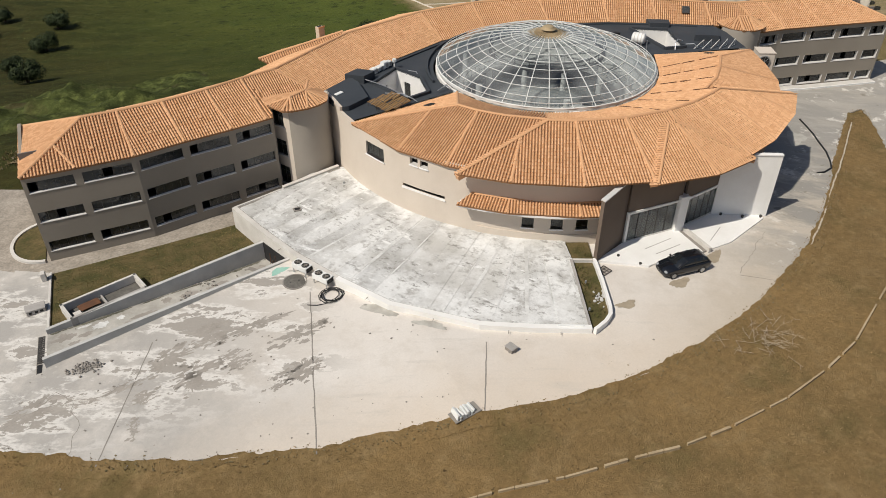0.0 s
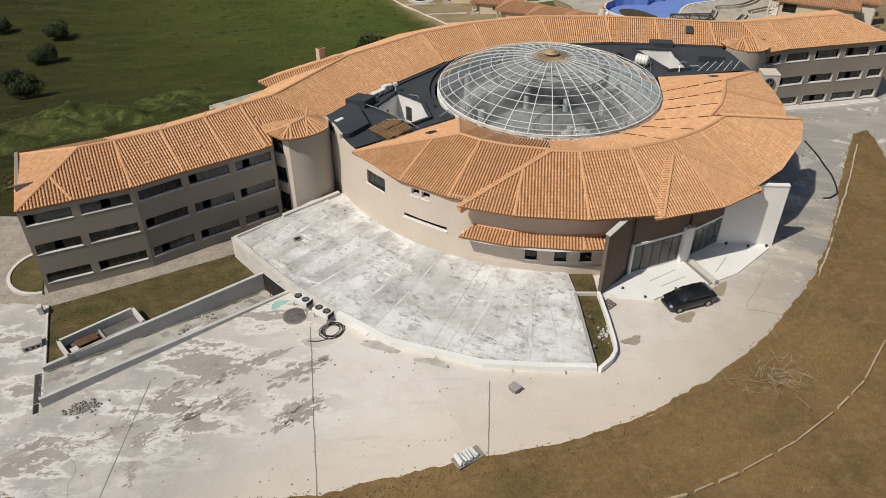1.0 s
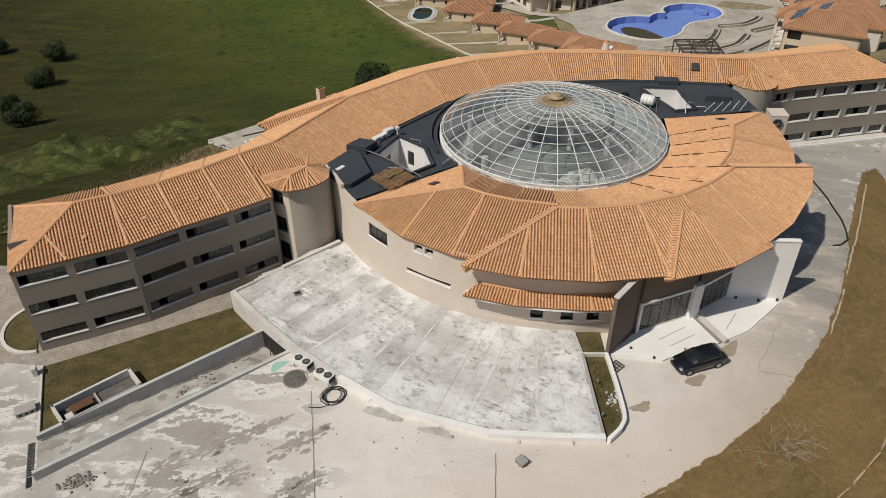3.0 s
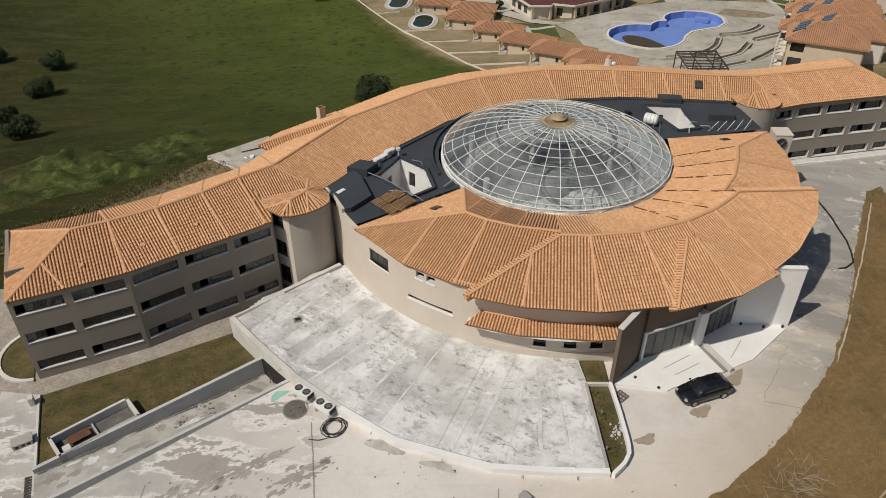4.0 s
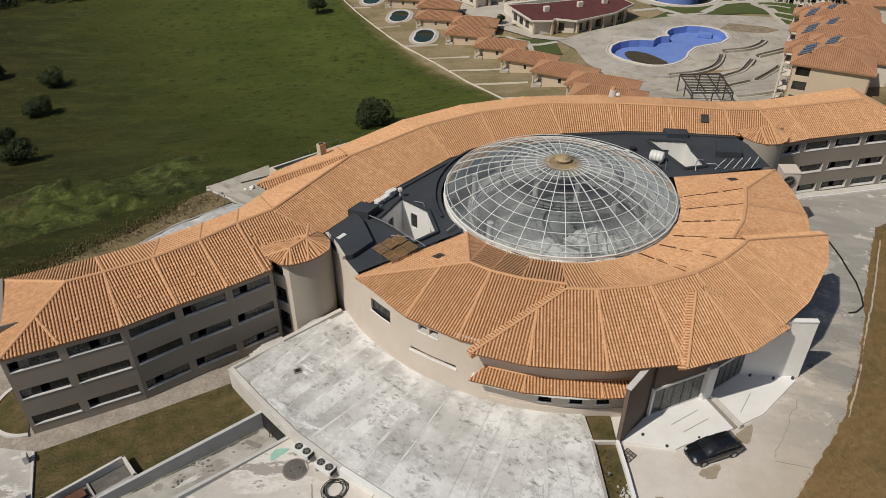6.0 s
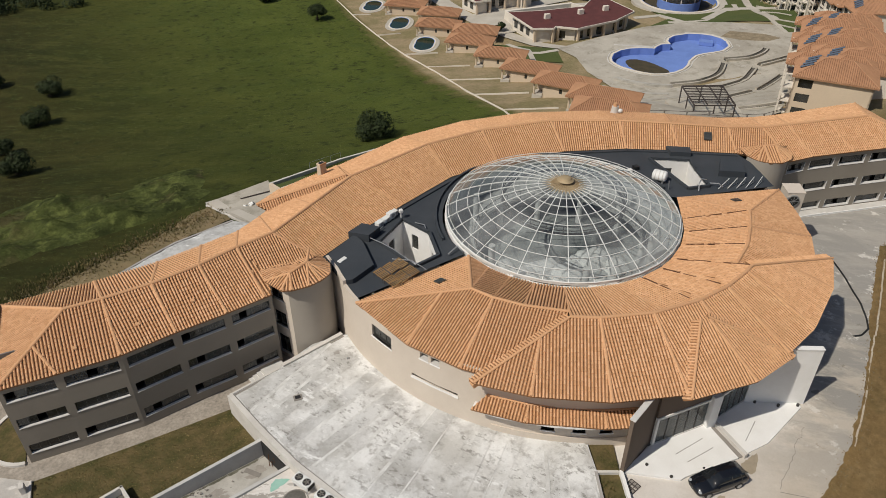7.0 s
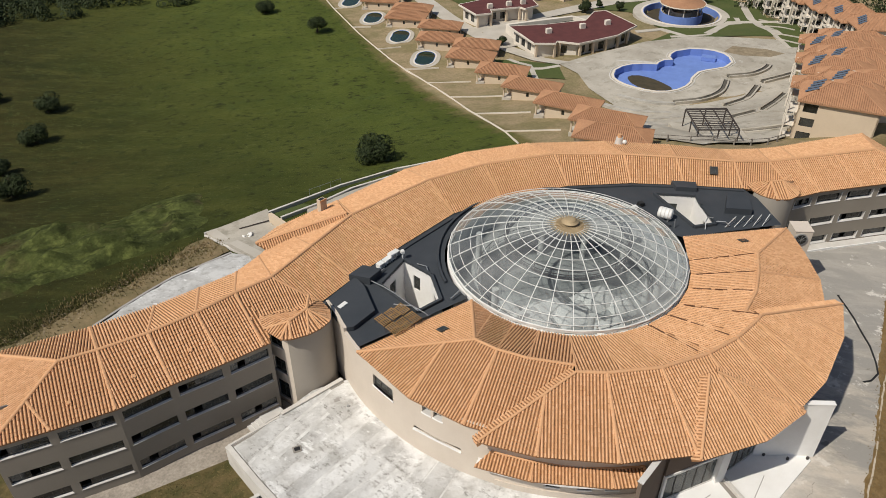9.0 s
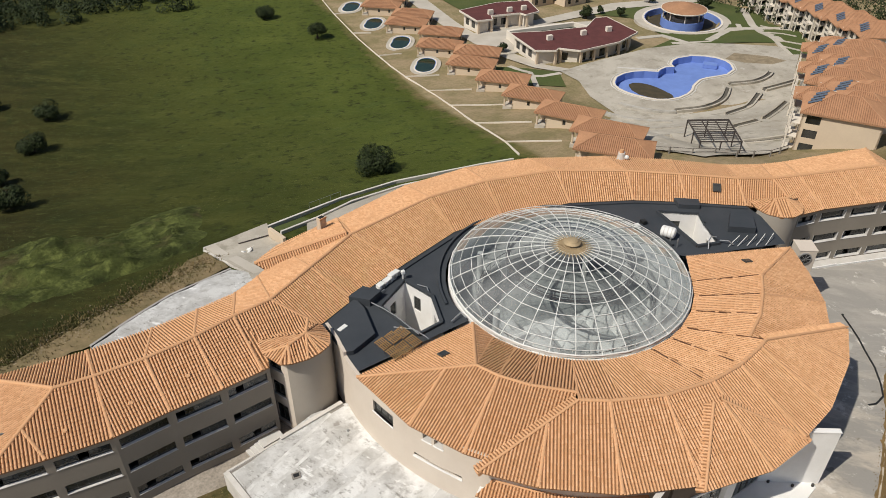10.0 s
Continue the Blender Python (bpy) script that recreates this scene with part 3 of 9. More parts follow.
def build_yard():
    edge = wobbly(YARD_EDGE, 0.24, 4)
    plan = edge + [(110, -40), (110, 2), (50, 3), (26, 6), (-20, 6), (-24, -3), (-32.2, -14.75), (-52.3, -19.8), (-52.3, -7.45), (-57, -4.6), (-59, 4), (-66, 14), (-90, 20)]
    verts, faces = sheet(plan, [], 0.0)
    bm = bmesh.new()
    vs = [bm.verts.new(v) for v in verts]
    for f in faces:
        bm.faces.new([vs[i] for i in f])
    for cut in (-25.0, -57.5, 11.0, 37.0):
        bmesh.ops.bisect_plane(bm, geom=bm.verts[:] + bm.edges[:] + bm.faces[:], plane_co=(cut, 0, 0), plane_no=(1, 0, 0))
    for v in bm.verts:
        v.co.z = yard(v.co.x)
    r = bmesh.ops.extrude_face_region(bm, geom=bm.faces[:])
    for g in r["geom"]:
        if isinstance(g, bmesh.types.BMVert):
            g.co.z -= 0.12
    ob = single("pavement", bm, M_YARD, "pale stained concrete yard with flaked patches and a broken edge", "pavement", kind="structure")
    # loose earth lying over the broken edge
    bm = bmesh.new()
    rows = []
    line = wobbly(YARD_EDGE[1:-5], 0.15, 9, 0.3)
    for i, p in enumerate(line):
        a, b = Vector(line[max(0, i - 1)]), Vector(line[min(len(line) - 1, i + 1)])
        d = (b - a).normalized()
        out = Vector((d.y, -d.x))
        reach = 0.05 + 0.35 * max(0.0, noise.noise((i * 0.04, 2.0, 0))) + 0.3 * abs(noise.noise((i * 0.17, 7.0, 1))) + 0.2 * abs(noise.noise((i * 0.6, 3.0, 1)))
        q, o = Vector(p) - out * reach, Vector(p) + out * 1.1
        rows.append((bm.verts.new((q.x, q.y, yard(q.x) + 0.006)), bm.verts.new((p[0], p[1], yard(p[0]) + 0.03)), bm.verts.new((o.x, o.y, yard(o.x) - 0.16))))
    for q, w in zip(rows, rows[1:]):
        bm.faces.new((q[0], q[1], w[1], w[0]))
        bm.faces.new((q[1], q[2], w[2], w[1]))
    for f in bm.faces:
        f.smooth = True
    part("earth_edge", bm, M_LAND, ob, "brown earth washed over the concrete")
    joints = (((-32.0, -20.0), (-35.5, -36.2)), ((-21.2, -31.3), (-24.2, -37.6)), ((-44.6, -20.6), (-49.0, -31.2)), ((2.0, -31.8), (4.4, -33.6)))
    for k, (a, b) in enumerate(joints):
        strip(ob, "joint", wobbly([a, b], 0.05, 20 + k, 0.5), 0.09 if k < 3 else 0.06, M_STEPS)
    for k, pts in enumerate((((-55.0, -25.2), (-51.6, -23.0), (-50.4, -24.4), (-48.6, -24.9), (-46.0, -24.0)), ((-50.4, -24.4), (-50.0, -27.0), (-50.8, -29.6)),
                             ((2.2, -31.6), (8.5, -27.5)))):
        strip(ob, "crack", wobbly(pts, 0.3, 40 + k, 0.4), 0.04, M_STEPS)
    patches = [(-42.3, -26.1, 0.7, 1.05), (-41.7, -25.2, 1.8, 0.6), (-43.5, -23.0, 1.3, 0.9), (-38.7, -25.6, 0.85, 0.55), (-39.2, -24.6, 0.9, 0.35), (-40.1, -20.8, 1.5, 0.45), (-40.4, -22.3, 1.1, 0.5),
               (-36.8, -22.1, 2.2, 0.5), (-33.9, -24.5, 1.6, 0.65), (-34.4, -28.5, 1.2, 0.75), (-35.8, -28.2, 1.0, 0.22), (-36.2, -29.1, 0.9, 0.25), (-47.0, -24.6, 1.5, 0.3), (-45.7, -26.2, 0.55, 0.45),
               (-53.2, -24.4, 1.6, 0.9), (-46.5, -29.0, 0.3, 0.7)]
    for k, (cx, cy, rx, ry) in enumerate(patches):
        flaked_patch(ob, cx, cy, rx, ry, 70 + k)
    return ob


def flaked_patch(parent, cx, cy, rx, ry, seed):
    """A hollow where the pale skin has come off: a ragged sheet of the grey core with crumbs round it, and islands of skin left on it."""
    rnd = random.Random(seed)
    def ragged(verts, faces, x0, y0, ax, ay, n, lift, sd):
        b = len(verts)
        verts.append((x0, y0, yard(x0) + lift))
        for i in range(n):
            a = 2 * math.pi * i / n
            c, q = math.cos(a), math.sin(a)
            r = 1 + 0.6 * noise.noise((c * 1.3 + sd, q * 1.3, 0)) + 0.5 * noise.noise((c * 4 + sd, q * 4, 2)) + 0.45 * noise.noise((c * 12 + sd, q * 12, 5)) + rnd.uniform(-0.1, 0.1)
            r = max(0.2, r)
            x, y = x0 + ax * r * c, y0 + ay * r * q + 0.15 * ax * r * c
            verts.append((x, y, yard(x) + lift))
        faces.extend((b, b + 1 + i, b + 1 + (i + 1) % n) for i in range(n))
    verts, faces = [], []
    ragged(verts, faces, cx, cy, rx, ry, 130, 0.006, seed)
    size = (rx * ry) ** 0.5
    for k in range(16):
        a, d = rnd.uniform(0, 6.28), rnd.uniform(0.9, 1.7)
        w = size * rnd.choice((0.06, 0.1, 0.1, 0.16, 0.28))
        ragged(verts, faces, cx + rx * d * math.cos(a), cy + ry * d * math.sin(a) + 0.15 * rx * d * math.cos(a), w * 1.5, w * 0.8, 20, 0.0055, seed + k * 1.7)
    mesh_part("flaked_patch", mesh_from("flaked_patch", verts, faces), M_CORE, parent, "rough grey core of the concrete")
    verts, faces = [], []
    for k in range(6):
        a, d = rnd.uniform(0, 6.28), rnd.uniform(0.1, 0.85)
        w = size * rnd.choice((0.05, 0.08, 0.12, 0.2))
        ragged(verts, faces, cx + rx * d * math.cos(a), cy + ry * d * math.sin(a) + 0.15 * rx * d * math.cos(a), w * 1.6, w * 0.7, 18, 0.011, seed + 40 + k * 2.3)
    mesh_part("skin_flake", mesh_from("skin_flake", verts, faces), M_YARD, parent)


def strip(parent, name, pts, width, material, lift=0.006, z=None):
    """A thin line lying on the yard."""
    bm = bmesh.new()
    left, right = [], []
    for i, p in enumerate(pts):
        a = Vector(pts[max(0, i - 1)])
        b = Vector(pts[min(len(pts) - 1, i + 1)])
        d = (b - a).normalized()
        nr = Vector((-d.y, d.x)) * width / 2
        for side, lst in ((1, left), (-1, right)):
            q = Vector(p) + nr * side
            lst.append(bm.verts.new((q.x, q.y, (yard(q.x) if z is None else z) + lift)))
    for i in range(len(pts) - 1):
        bm.faces.new((left[i], right[i], right[i + 1], left[i + 1]))
    return part(name, bm, material, parent)


def blot(name, cx, cy, rx, ry, turn, material, seed, label, z=None, lift=0.008):
    """A stain with a ragged outline, lying on the yard."""
    rnd = random.Random(seed)
    bm = bmesh.new()
    ring = []
    for i in range(28):
        a = 2 * math.pi * i / 28
        r = 1 + 0.22 * math.sin(3 * a + seed) + rnd.uniform(-0.14, 0.14)
        x, y = rx * r * math.cos(a), ry * r * math.sin(a)
        c, s = math.cos(radians(turn)), math.sin(radians(turn))
        px, py = cx + c * x - s * y, cy + s * x + c * y
        ring.append(bm.verts.new((px, py, (yard(px) if z is None else z) + lift)))
    bm.faces.new(ring)
    bmesh.ops.triangulate(bm, faces=bm.faces[:])
    return single(name, bm, material, label, "stain")


def build_terrace():
    top = 0.6
    outer = [(-36.0, -6.1), (-34.4, -10.5), (-32.3, -15.6), (-29.8, -20.2), (-26.8, -24.9), (-21.1, -29.8), (-17.3, -31.7), (-13.35, -33.4), (-10.3, -25.1), (-9.6, -22.5), (-15, -16), (-21, -9), (-23, -2.7), (-24.6, -2.2)]
    t = thing("roof_terrace", "whitewashed concrete terrace with stained screed beside the round hall", "terrace", kind="structure")
    part("slab", newprism(outer, -3.6, top), M_TERRACE, t)
    rim = outer[:9]
    # white coping on the outer side, and the dark gutter inside it
    inner_a = [Vector(p) * (1 - 0.42 / Vector(p).length) for p in rim]
    inner_b = [Vector(p) * (1 - 0.50 / Vector(p).length) for p in rim]
    for i in range(7):
        a, b = Vector(rim[i]), Vector(rim[i + 1])
        out_a, out_b = a * (1 + 0.06 / a.length), b * (1 + 0.06 / b.length)
        part("coping", newprism([out_a[:], out_b[:], inner_a[i + 1][:], inner_a[i][:]], -0.9 if i > 2 else -2.4, top + 0.07), M_WHITE if i > 2 else M_PALEWALL, t)
        if i < 5:
            part("gutter", newprism([inner_a[i][:], inner_a[i + 1][:], inner_b[i + 1][:], inner_b[i][:]], top - 0.05, top + 0.012), M_STEPS, t)
    for i, (a, b) in enumerate((((-13.35, -33.4), (-10.3, -25.1)),)):
        m = plan_matrix(a, b)
        part("kerb", newbox((0, -0.02, -0.4), ((Vector(b) - Vector(a)).length, 0.22, top + 0.05), m), M_GREYWALL, t)
    # the back kerb, beside the stair
    a, b = (-35.9, -6.1), (-24.6, -2.2)
    m = plan_matrix(a, b)
    length = (Vector(b) - Vector(a)).length
    part("back_kerb", newbox((0.1, -0.1, 0.3), (5.1, 0.1, top + 0.06), m), M_PALEWALL, t)
    part("back_kerb", newbox((5.4, -0.15, 0.3), (length, 0.25, top + 0.22), m), M_PALEWALL, t)
    part("gutter", newbox((0.3, -0.36, 0.5), (length, -0.14, top + 0.013), m), M_STEPS, t)
    # screed laid in bands side by side: each a thin sheet, with pale ridges of mortar between some of them
    heads = [(-27.9, -2.6), (-26.88, -3.68), (-23.67, -7.94), (-23.0, -12.52), (-20.02, -14.51), (-19.2, -16.4), (-18.04, -18.0), (-16.86, -19.49), (-15.45, -21.45), (-14.45, -22.54), (-13.59, -22.89), (-12.3, -23.41), (-10.6, -24.4)]
    feet = [(-34.5, -6.1), (-33.06, -7.65), (-30.07, -11.21), (-30.52, -16.04), (-29.66, -21.44), (-26.6, -22.38), (-25.2, -24.6), (-23.6, -26.26), (-21.68, -27.6), (-18.87, -28.37), (-16.74, -29.24), (-14.8, -30.02), (-12.75, -30.88)]
    rnd = random.Random(8)
    inside = [Vector(p) * (1 - 0.62 / Vector(p).length) for p in rim]
    lines = []
    for p, q in zip(heads, feet):
        p, q = Vector(p), Vector(q)
        d = (q - p).normalized()
        best = (q - p).length
        for a, b in zip(inside, inside[1:]):          # run on to the gutter
            e = b - a
            det = d.x * -e.y + d.y * e.x
            if abs(det) > 1e-6:
                s = ((a.x - p.x) * -e.y + (a.y - p.y) * e.x) / det
                k = (d.x * (a.y - p.y) - d.y * (a.x - p.x)) / det
                if 0 <= k <= 1 and s > 2:
                    best = s
        lines.append((p - d * 1.2, p + d * best))
    full = [lines[0]]
    for a, b in zip(lines, lines[1:]):
        gap = ((a[0] - b[0]).length + (a[1] - b[1]).length) / 2
        cuts_between = max(1, round(gap / 1.55))
        full += [(a[0].lerp(b[0], k / cuts_between), a[1].lerp(b[1], k / cuts_between)) for k in range(1, cuts_between + 1)]
    for k, (a, b) in enumerate(zip(full, full[1:])):
        g = rnd.uniform(0.02, 0.05)
        quad = [a[0].lerp(b[0], g), b[0].lerp(a[0], g), b[1].lerp(a[1], g), a[1].lerp(b[1], g)]
        part("screed_band", newprism([v[:] for v in quad], top - 0.03, top + 0.012 + rnd.uniform(0, 0.012)), M_TERRACE, t)
        p, q = b
        n = 9
        pts = [p.lerp(q, j / n) + Vector((rnd.uniform(-.05, .05), rnd.uniform(-.05, .05))) for j in range(n + 1)]
        if rnd.random() < 0.8:
            first = rnd.randint(0, 3)
            strip(t, "mortar_ridge", [v[:] for v in pts[first:rnd.randint(6, n) + 1]], rnd.choice((0.1, 0.16, 0.22, 0.3)), M_LIMEWASH, 0.028 + 0.0006 * k, top)
    # roof outlet and small pieces
    part("outlet_frame", newbox((-30.75, -8.95, top), (-30.0, -8.3, top + 0.10), bevel=0.02), M_STEPS, t)
    part("outlet_grate", newbox((-30.62, -8.82, top + 0.08), (-30.13, -8.43, top + 0.104)), M_BLACK, t, "black outlet grate")
    part("hatch", newbox((-26.0, -4.6, top), (-25.5, -4.25, top + 0.05), bevel=0.01), M_GREYWALL, t)
    for p in ((-25.0, -5.6), (-10.9, -28.3), (-12.4, -31.4)):
        part("pipe_stub", rod(bmesh.new(), (*p, top), (*p, top + 0.22), 0.09, 10), M_METAL, t)
    bm = bmesh.new()
    rod(bm, (-13.8, -32.9, top + 0.1), (-15.6, -32.1, top + 0.1), 0.08, 10)
    part("fallen_pipe", bm, M_PLASTIC, t, "short white plastic pipe")
    for k, p in enumerate(((-33.1, -14.0), (-28.0, -23.2), (-24.0, -27.6), (-19.2, -31.0), (-15.6, -32.6))):
        q = Vector(p) * 1.004
        part("spout", rod(bmesh.new(), (*p, 0.42), (q.x * 1.004, q.y * 1.004, 0.40), 0.03, 8), M_STEPS, t)
    return t


def build_lawn_and_ramp():
    gz = -1.62
    path = [(-52.3, -7.45), (-44, -6.6), (-36.0, -5.6), (-35.6, -5.95), (-30.2, -3.9), (-29.4, -2.0), (-30, 1), (-52.6, 1), (-52.6, 8), (-62, 12), (-60, 4), (-58, -3.9), (-55, -6.2)]
    ob = single("path", newprism(path, gz - 0.4, gz), M_COBBLE, "path of small beige paving stones along the wing", "path", kind="structure")
    lawn = [(-52.2, -7.45), (-44, -6.6), (-36.0, -5.6), (-34.5, -10.3), (-33.6, -11.05), (-52.2, -16.0)]
    single("lawn", newprism(lawn, gz - 0.6, gz + 0.03), M_LAWN, "patch of dry brownish lawn below the wing", "lawn", kind="structure")
    kerb = thing("kerb", "weathered concrete kerb at the end of the lawn", "kerb", kind="structure")
    part("upright", newbox((-52.4, -15.9, gz - 0.3), (-52.2, -7.4, gz + 0.22), bevel=0.02), M_PALEWALL, kerb)
    # ramp floor
    r = thing("garage_ramp", "bare concrete garage ramp between two grey walls", "ramp", kind="structure")
    def floor_z(s):
        return -1.4 - 1.4 * s + 0.6 * s * s
    a0, a1, b0, b1 = Vector((-52.3, -16.1)), Vector((-33.2, -11.0)), Vector((-52.3, -19.75)), Vector((-31.6, -14.55))
    bm = bmesh.new()
    row = []
    for k in range(9):
        s = k / 8
        p, q = a0.lerp(a1, s), b0.lerp(b1, s)
        row.append((bm.verts.new((p.x, p.y, floor_z(s))), bm.verts.new((q.x, q.y, floor_z(s)))))
    for k in range(8):
        bm.faces.new((row[k][0], row[k][1], row[k + 1][1], row[k + 1][0]))
    rr = bmesh.ops.extrude_face_region(bm, geom=bm.faces[:])
    for g in rr["geom"]:
        if isinstance(g, bmesh.types.BMVert):
            g.co.z -= 0.2
    part("ramp_floor", bm, M_RAMP, r)
    def slope_wall(p, q, zt0, zt1, zb0, zb1, width, name, mat):
        p, q = Vector(p), Vector(q)
        d = (q - p).normalized()
        nr = Vector((-d.y, d.x)) * width
        bm = bmesh.new()
        pts = []
        for c, zt, zb in ((p, zt0, zb0), (q, zt1, zb1)):
            for o in (Vector((0, 0)), nr):
                pts.append((bm.verts.new((c.x + o.x, c.y + o.y, zb)), bm.verts.new((c.x + o.x, c.y + o.y, zt))))
        (a, at), (b, bt), (c, ct), (e, et) = pts
        for f in ((a, c, ct, at), (b, bt, et, e), (at, ct, et, bt), (a, b, e, c), (a, at, bt, b), (c, e, et, ct)):
            bm.faces.new(f)
        return part(name, bm, mat, r)
    slope_wall(a0, a1, -0.95, -0.35, -4.5, -4.5, 0.3, "retaining_wall", M_RETAIN)
    slope_wall((-52.3, -20.02), (-31.9, -14.85), -0.6, -0.12, -4.5, -4.5, 0.3, "parapet_wall", M_RETAIN)
    # black panel on the solid slab stands in for the shaded opening
    part("mouth", newprism([(-34.28, -11.3), (-34.2, -11.26), (-32.68, -14.86), (-32.76, -14.9)], -3.4, -0.42), M_BLACK, r, "black panel for the shaded garage mouth under the terrace")
    # wear on the ramp's floor: moss along the wall's foot, bare patches, a plate and loose rubble
    rnd = random.Random(31)
    def lie(s, u):
        p, q = a0.lerp(a1, s), b0.lerp(b1, s)
        c = p.lerp(q, u)
        return Vector((c.x, c.y, floor_z(s) + 0.012))
    def worn(name, s, u, ls, lu, mat, seed, label=""):
        verts, n = [lie(s, u)], 44
        for k in range(n):
            a = 2 * math.pi * k / n
            c, q = math.cos(a), math.sin(a)
            w = max(0.25, 1 + 0.6 * noise.noise((c * 1.5 + seed, q * 1.5, 0)) + 0.5 * noise.noise((c * 6 + seed, q * 6, 3)))
            verts.append(lie(min(0.99, max(0.01, s + ls * w * c)), min(0.985, max(0.015, u + lu * w * q))))
        mesh_part(name, mesh_from(name, [v[:] for v in verts], [(0, 1 + k, 1 + (k + 1) % n) for k in range(n)]), mat, r, label)
    moss = surface("damp_moss", (0.085, 0.082, 0.06), (0.16, 0.15, 0.115), 0.8, 6.0, 0.95, 0.4, 0.3)
    for k in range(30):
        worn("moss", rnd.random() ** 0.8, 0.02 + 0.02 * rnd.random(), rnd.uniform(0.015, 0.06), rnd.uniform(0.012, 0.05), moss, k, "dark moss at the wall's foot")
    for k in range(26):
        worn("worn_patch", rnd.random(), rnd.uniform(0.1, 0.95), rnd.uniform(0.012, 0.06), rnd.uniform(0.03, 0.12), M_CORE if k % 3 else M_LIMEWASH, 60 + k)
    for s0, u0 in ((0.86, 0.3),):
        m = Matrix.Translation(lie(s0, u0)) @ Matrix.Rotation(radians(-45), 4, "Z")
        part("cover_plate", newbox((-0.75, -0.22, 0.0), (0.75, 0.22, 0.03), m, 0.01), M_STEPS, r, "dark steel cover plate")
    bm = bmesh.new()
    for k in range(30):
        c = lie(rnd.choice((0.62, 0.67, 0.66, 0.55, rnd.random())) + rnd.gauss(0, 0.012), min(0.95, abs(rnd.gauss(0.2, 0.12)) + 0.03))
        w = rnd.uniform(0.03, 0.11)
        box(bm, (-w, -w * 0.7, 0), (w, w * 0.7, w), Matrix.Translation(c) @ Matrix.Rotation(rnd.uniform(0, 3), 4, "Z"))
    part("rubble", bm, M_STEPS, r, "loose grey rubble")
    bm = bmesh.new()
    for k in range(6):
        a = lie(0.93 + 0.008 * k, 0.35 + 0.05 * (k % 3))
        rod(bm, a, a + Vector((rnd.uniform(-0.3, 0.3), rnd.uniform(-0.6, 0.3), rnd.uniform(0.2, 1.2))), 0.035, 6)
    part("pipe_scrap", bm, M_RUST, r, "brown pipe ends standing in the garage mouth")
    d = (a1 - a0).normalized()
    # drain at the head of the ramp
    dz = yard(-53)
    part("drain_channel", newbox((-53.0, -20.45, dz - 0.05), (-52.42, -16.1, dz + 0.02)), M_STEPS, r)
    # flat black plate painted for the shaded drain end
    part("drain_opening", newbox((-52.94, -20.4, dz + 0.018), (-52.48, -19.45, dz + 0.026)), M_BLACK, r, "black plate for the open end of the drain")
    for k in range(13):
        y = -19.35 + k * 0.25
        part("drain_grate", newbox((-52.95, y, dz + 0.02), (-52.47, y + 0.2, dz + 0.05)), M_FRAME, r)
    # pit in the lawn
    pit = thing("sunken_pit", "open concrete pit with a rusty plate beside the ramp", "pit", kind="structure")
    c = [(-51.2, -13.4), (-45.4, -11.3), (-44.6, -13.5), (-50.4, -15.5)]
    for i in range(4):
        p, q = Vector(c[i]), Vector(c[(i + 1) % 4])
        m = plan_matrix(p, q)
        part("pit_wall", newbox((-0.1, -0.12, -2.4), ((q - p).length + 0.1, 0.12, -0.78), m, 0.015), M_PALEWALL if i != 2 else M_GREYWALL, pit)
    part("pit_floor", newprism(c, -1.75, -1.53), M_GRAVEL, pit)
    m = plan_matrix(c[0], c[1])
    part("rust_plate", newbox((1.0, -1.3, -1.3), (2.7, -0.4, -1.22), m, 0.01), M_RUST, pit, "rusty steel plate")
    # the hole's darkness is a black plate on the floor
    part("pit_hole", newbox((1.3, -1.75, -1.52), (3.0, -1.2, -1.47), m), M_BLACK, pit)
    part("rib", newbox((3.0, -2.2, -1.6), (3.15, -0.1, -1.35), m), M_GREYWALL, pit)
    part("step_block", newbox((0.4, -2.0, -1.55), (1.0, -1.2, -1.1), m, 0.02), M_PALEWALL, pit)
    # planter at the wing's corner: kerb in a half ring
    pl = thing("planter", "dry grass bed with a pale curved kerb at the wing's corner", "planter", kind="structure")
    cx, cy, r0, r1 = -52.7, -1.9, 2.9, 3.2
    bm = bmesh.new()
    lo, hi = [], []
    n = 18
    for k in range(n + 1):
        a = radians(92 + 176 * k / n)
        lo.append((cx + r0 * math.cos(a), cy + r0 * 1.12 * math.sin(a)))
        hi.append((cx + r1 * math.cos(a), cy + r1 * 1.12 * math.sin(a)))
    prism(bm, hi + lo[::-1], gz - 0.2, gz + 0.22)
    part("kerb_ring", bm, M_PALEWALL, pl)
    part("soil", newprism(lo, gz - 0.3, gz + 0.1), M_LAWN, pl)
    # steps from the path up to the tower's door
    st = thing("steps", "short flight of pale stone steps up to the tower door", "steps", kind="structure")
    base, head = Vector((-35.3, -4.3)), Vector((-30.0, -2.35))
    d = (head - base).normalized()
    m = plan_matrix(base, head)
    n = 4
    run = 0.42
    for k in range(n):
        part("tread", newbox((1.9 + k * run, 0.0, gz - 0.2), (5.3, 1.25, gz + 0.15 * (k + 1)), m, 0.012), M_SILL, st)
    return r


build_land()
build_yard()
build_terrace()
build_lawn_and_ramp()


# ---------------------------------------------------------------- hotel: the long curved roof and its wings
FOOT = -1.7

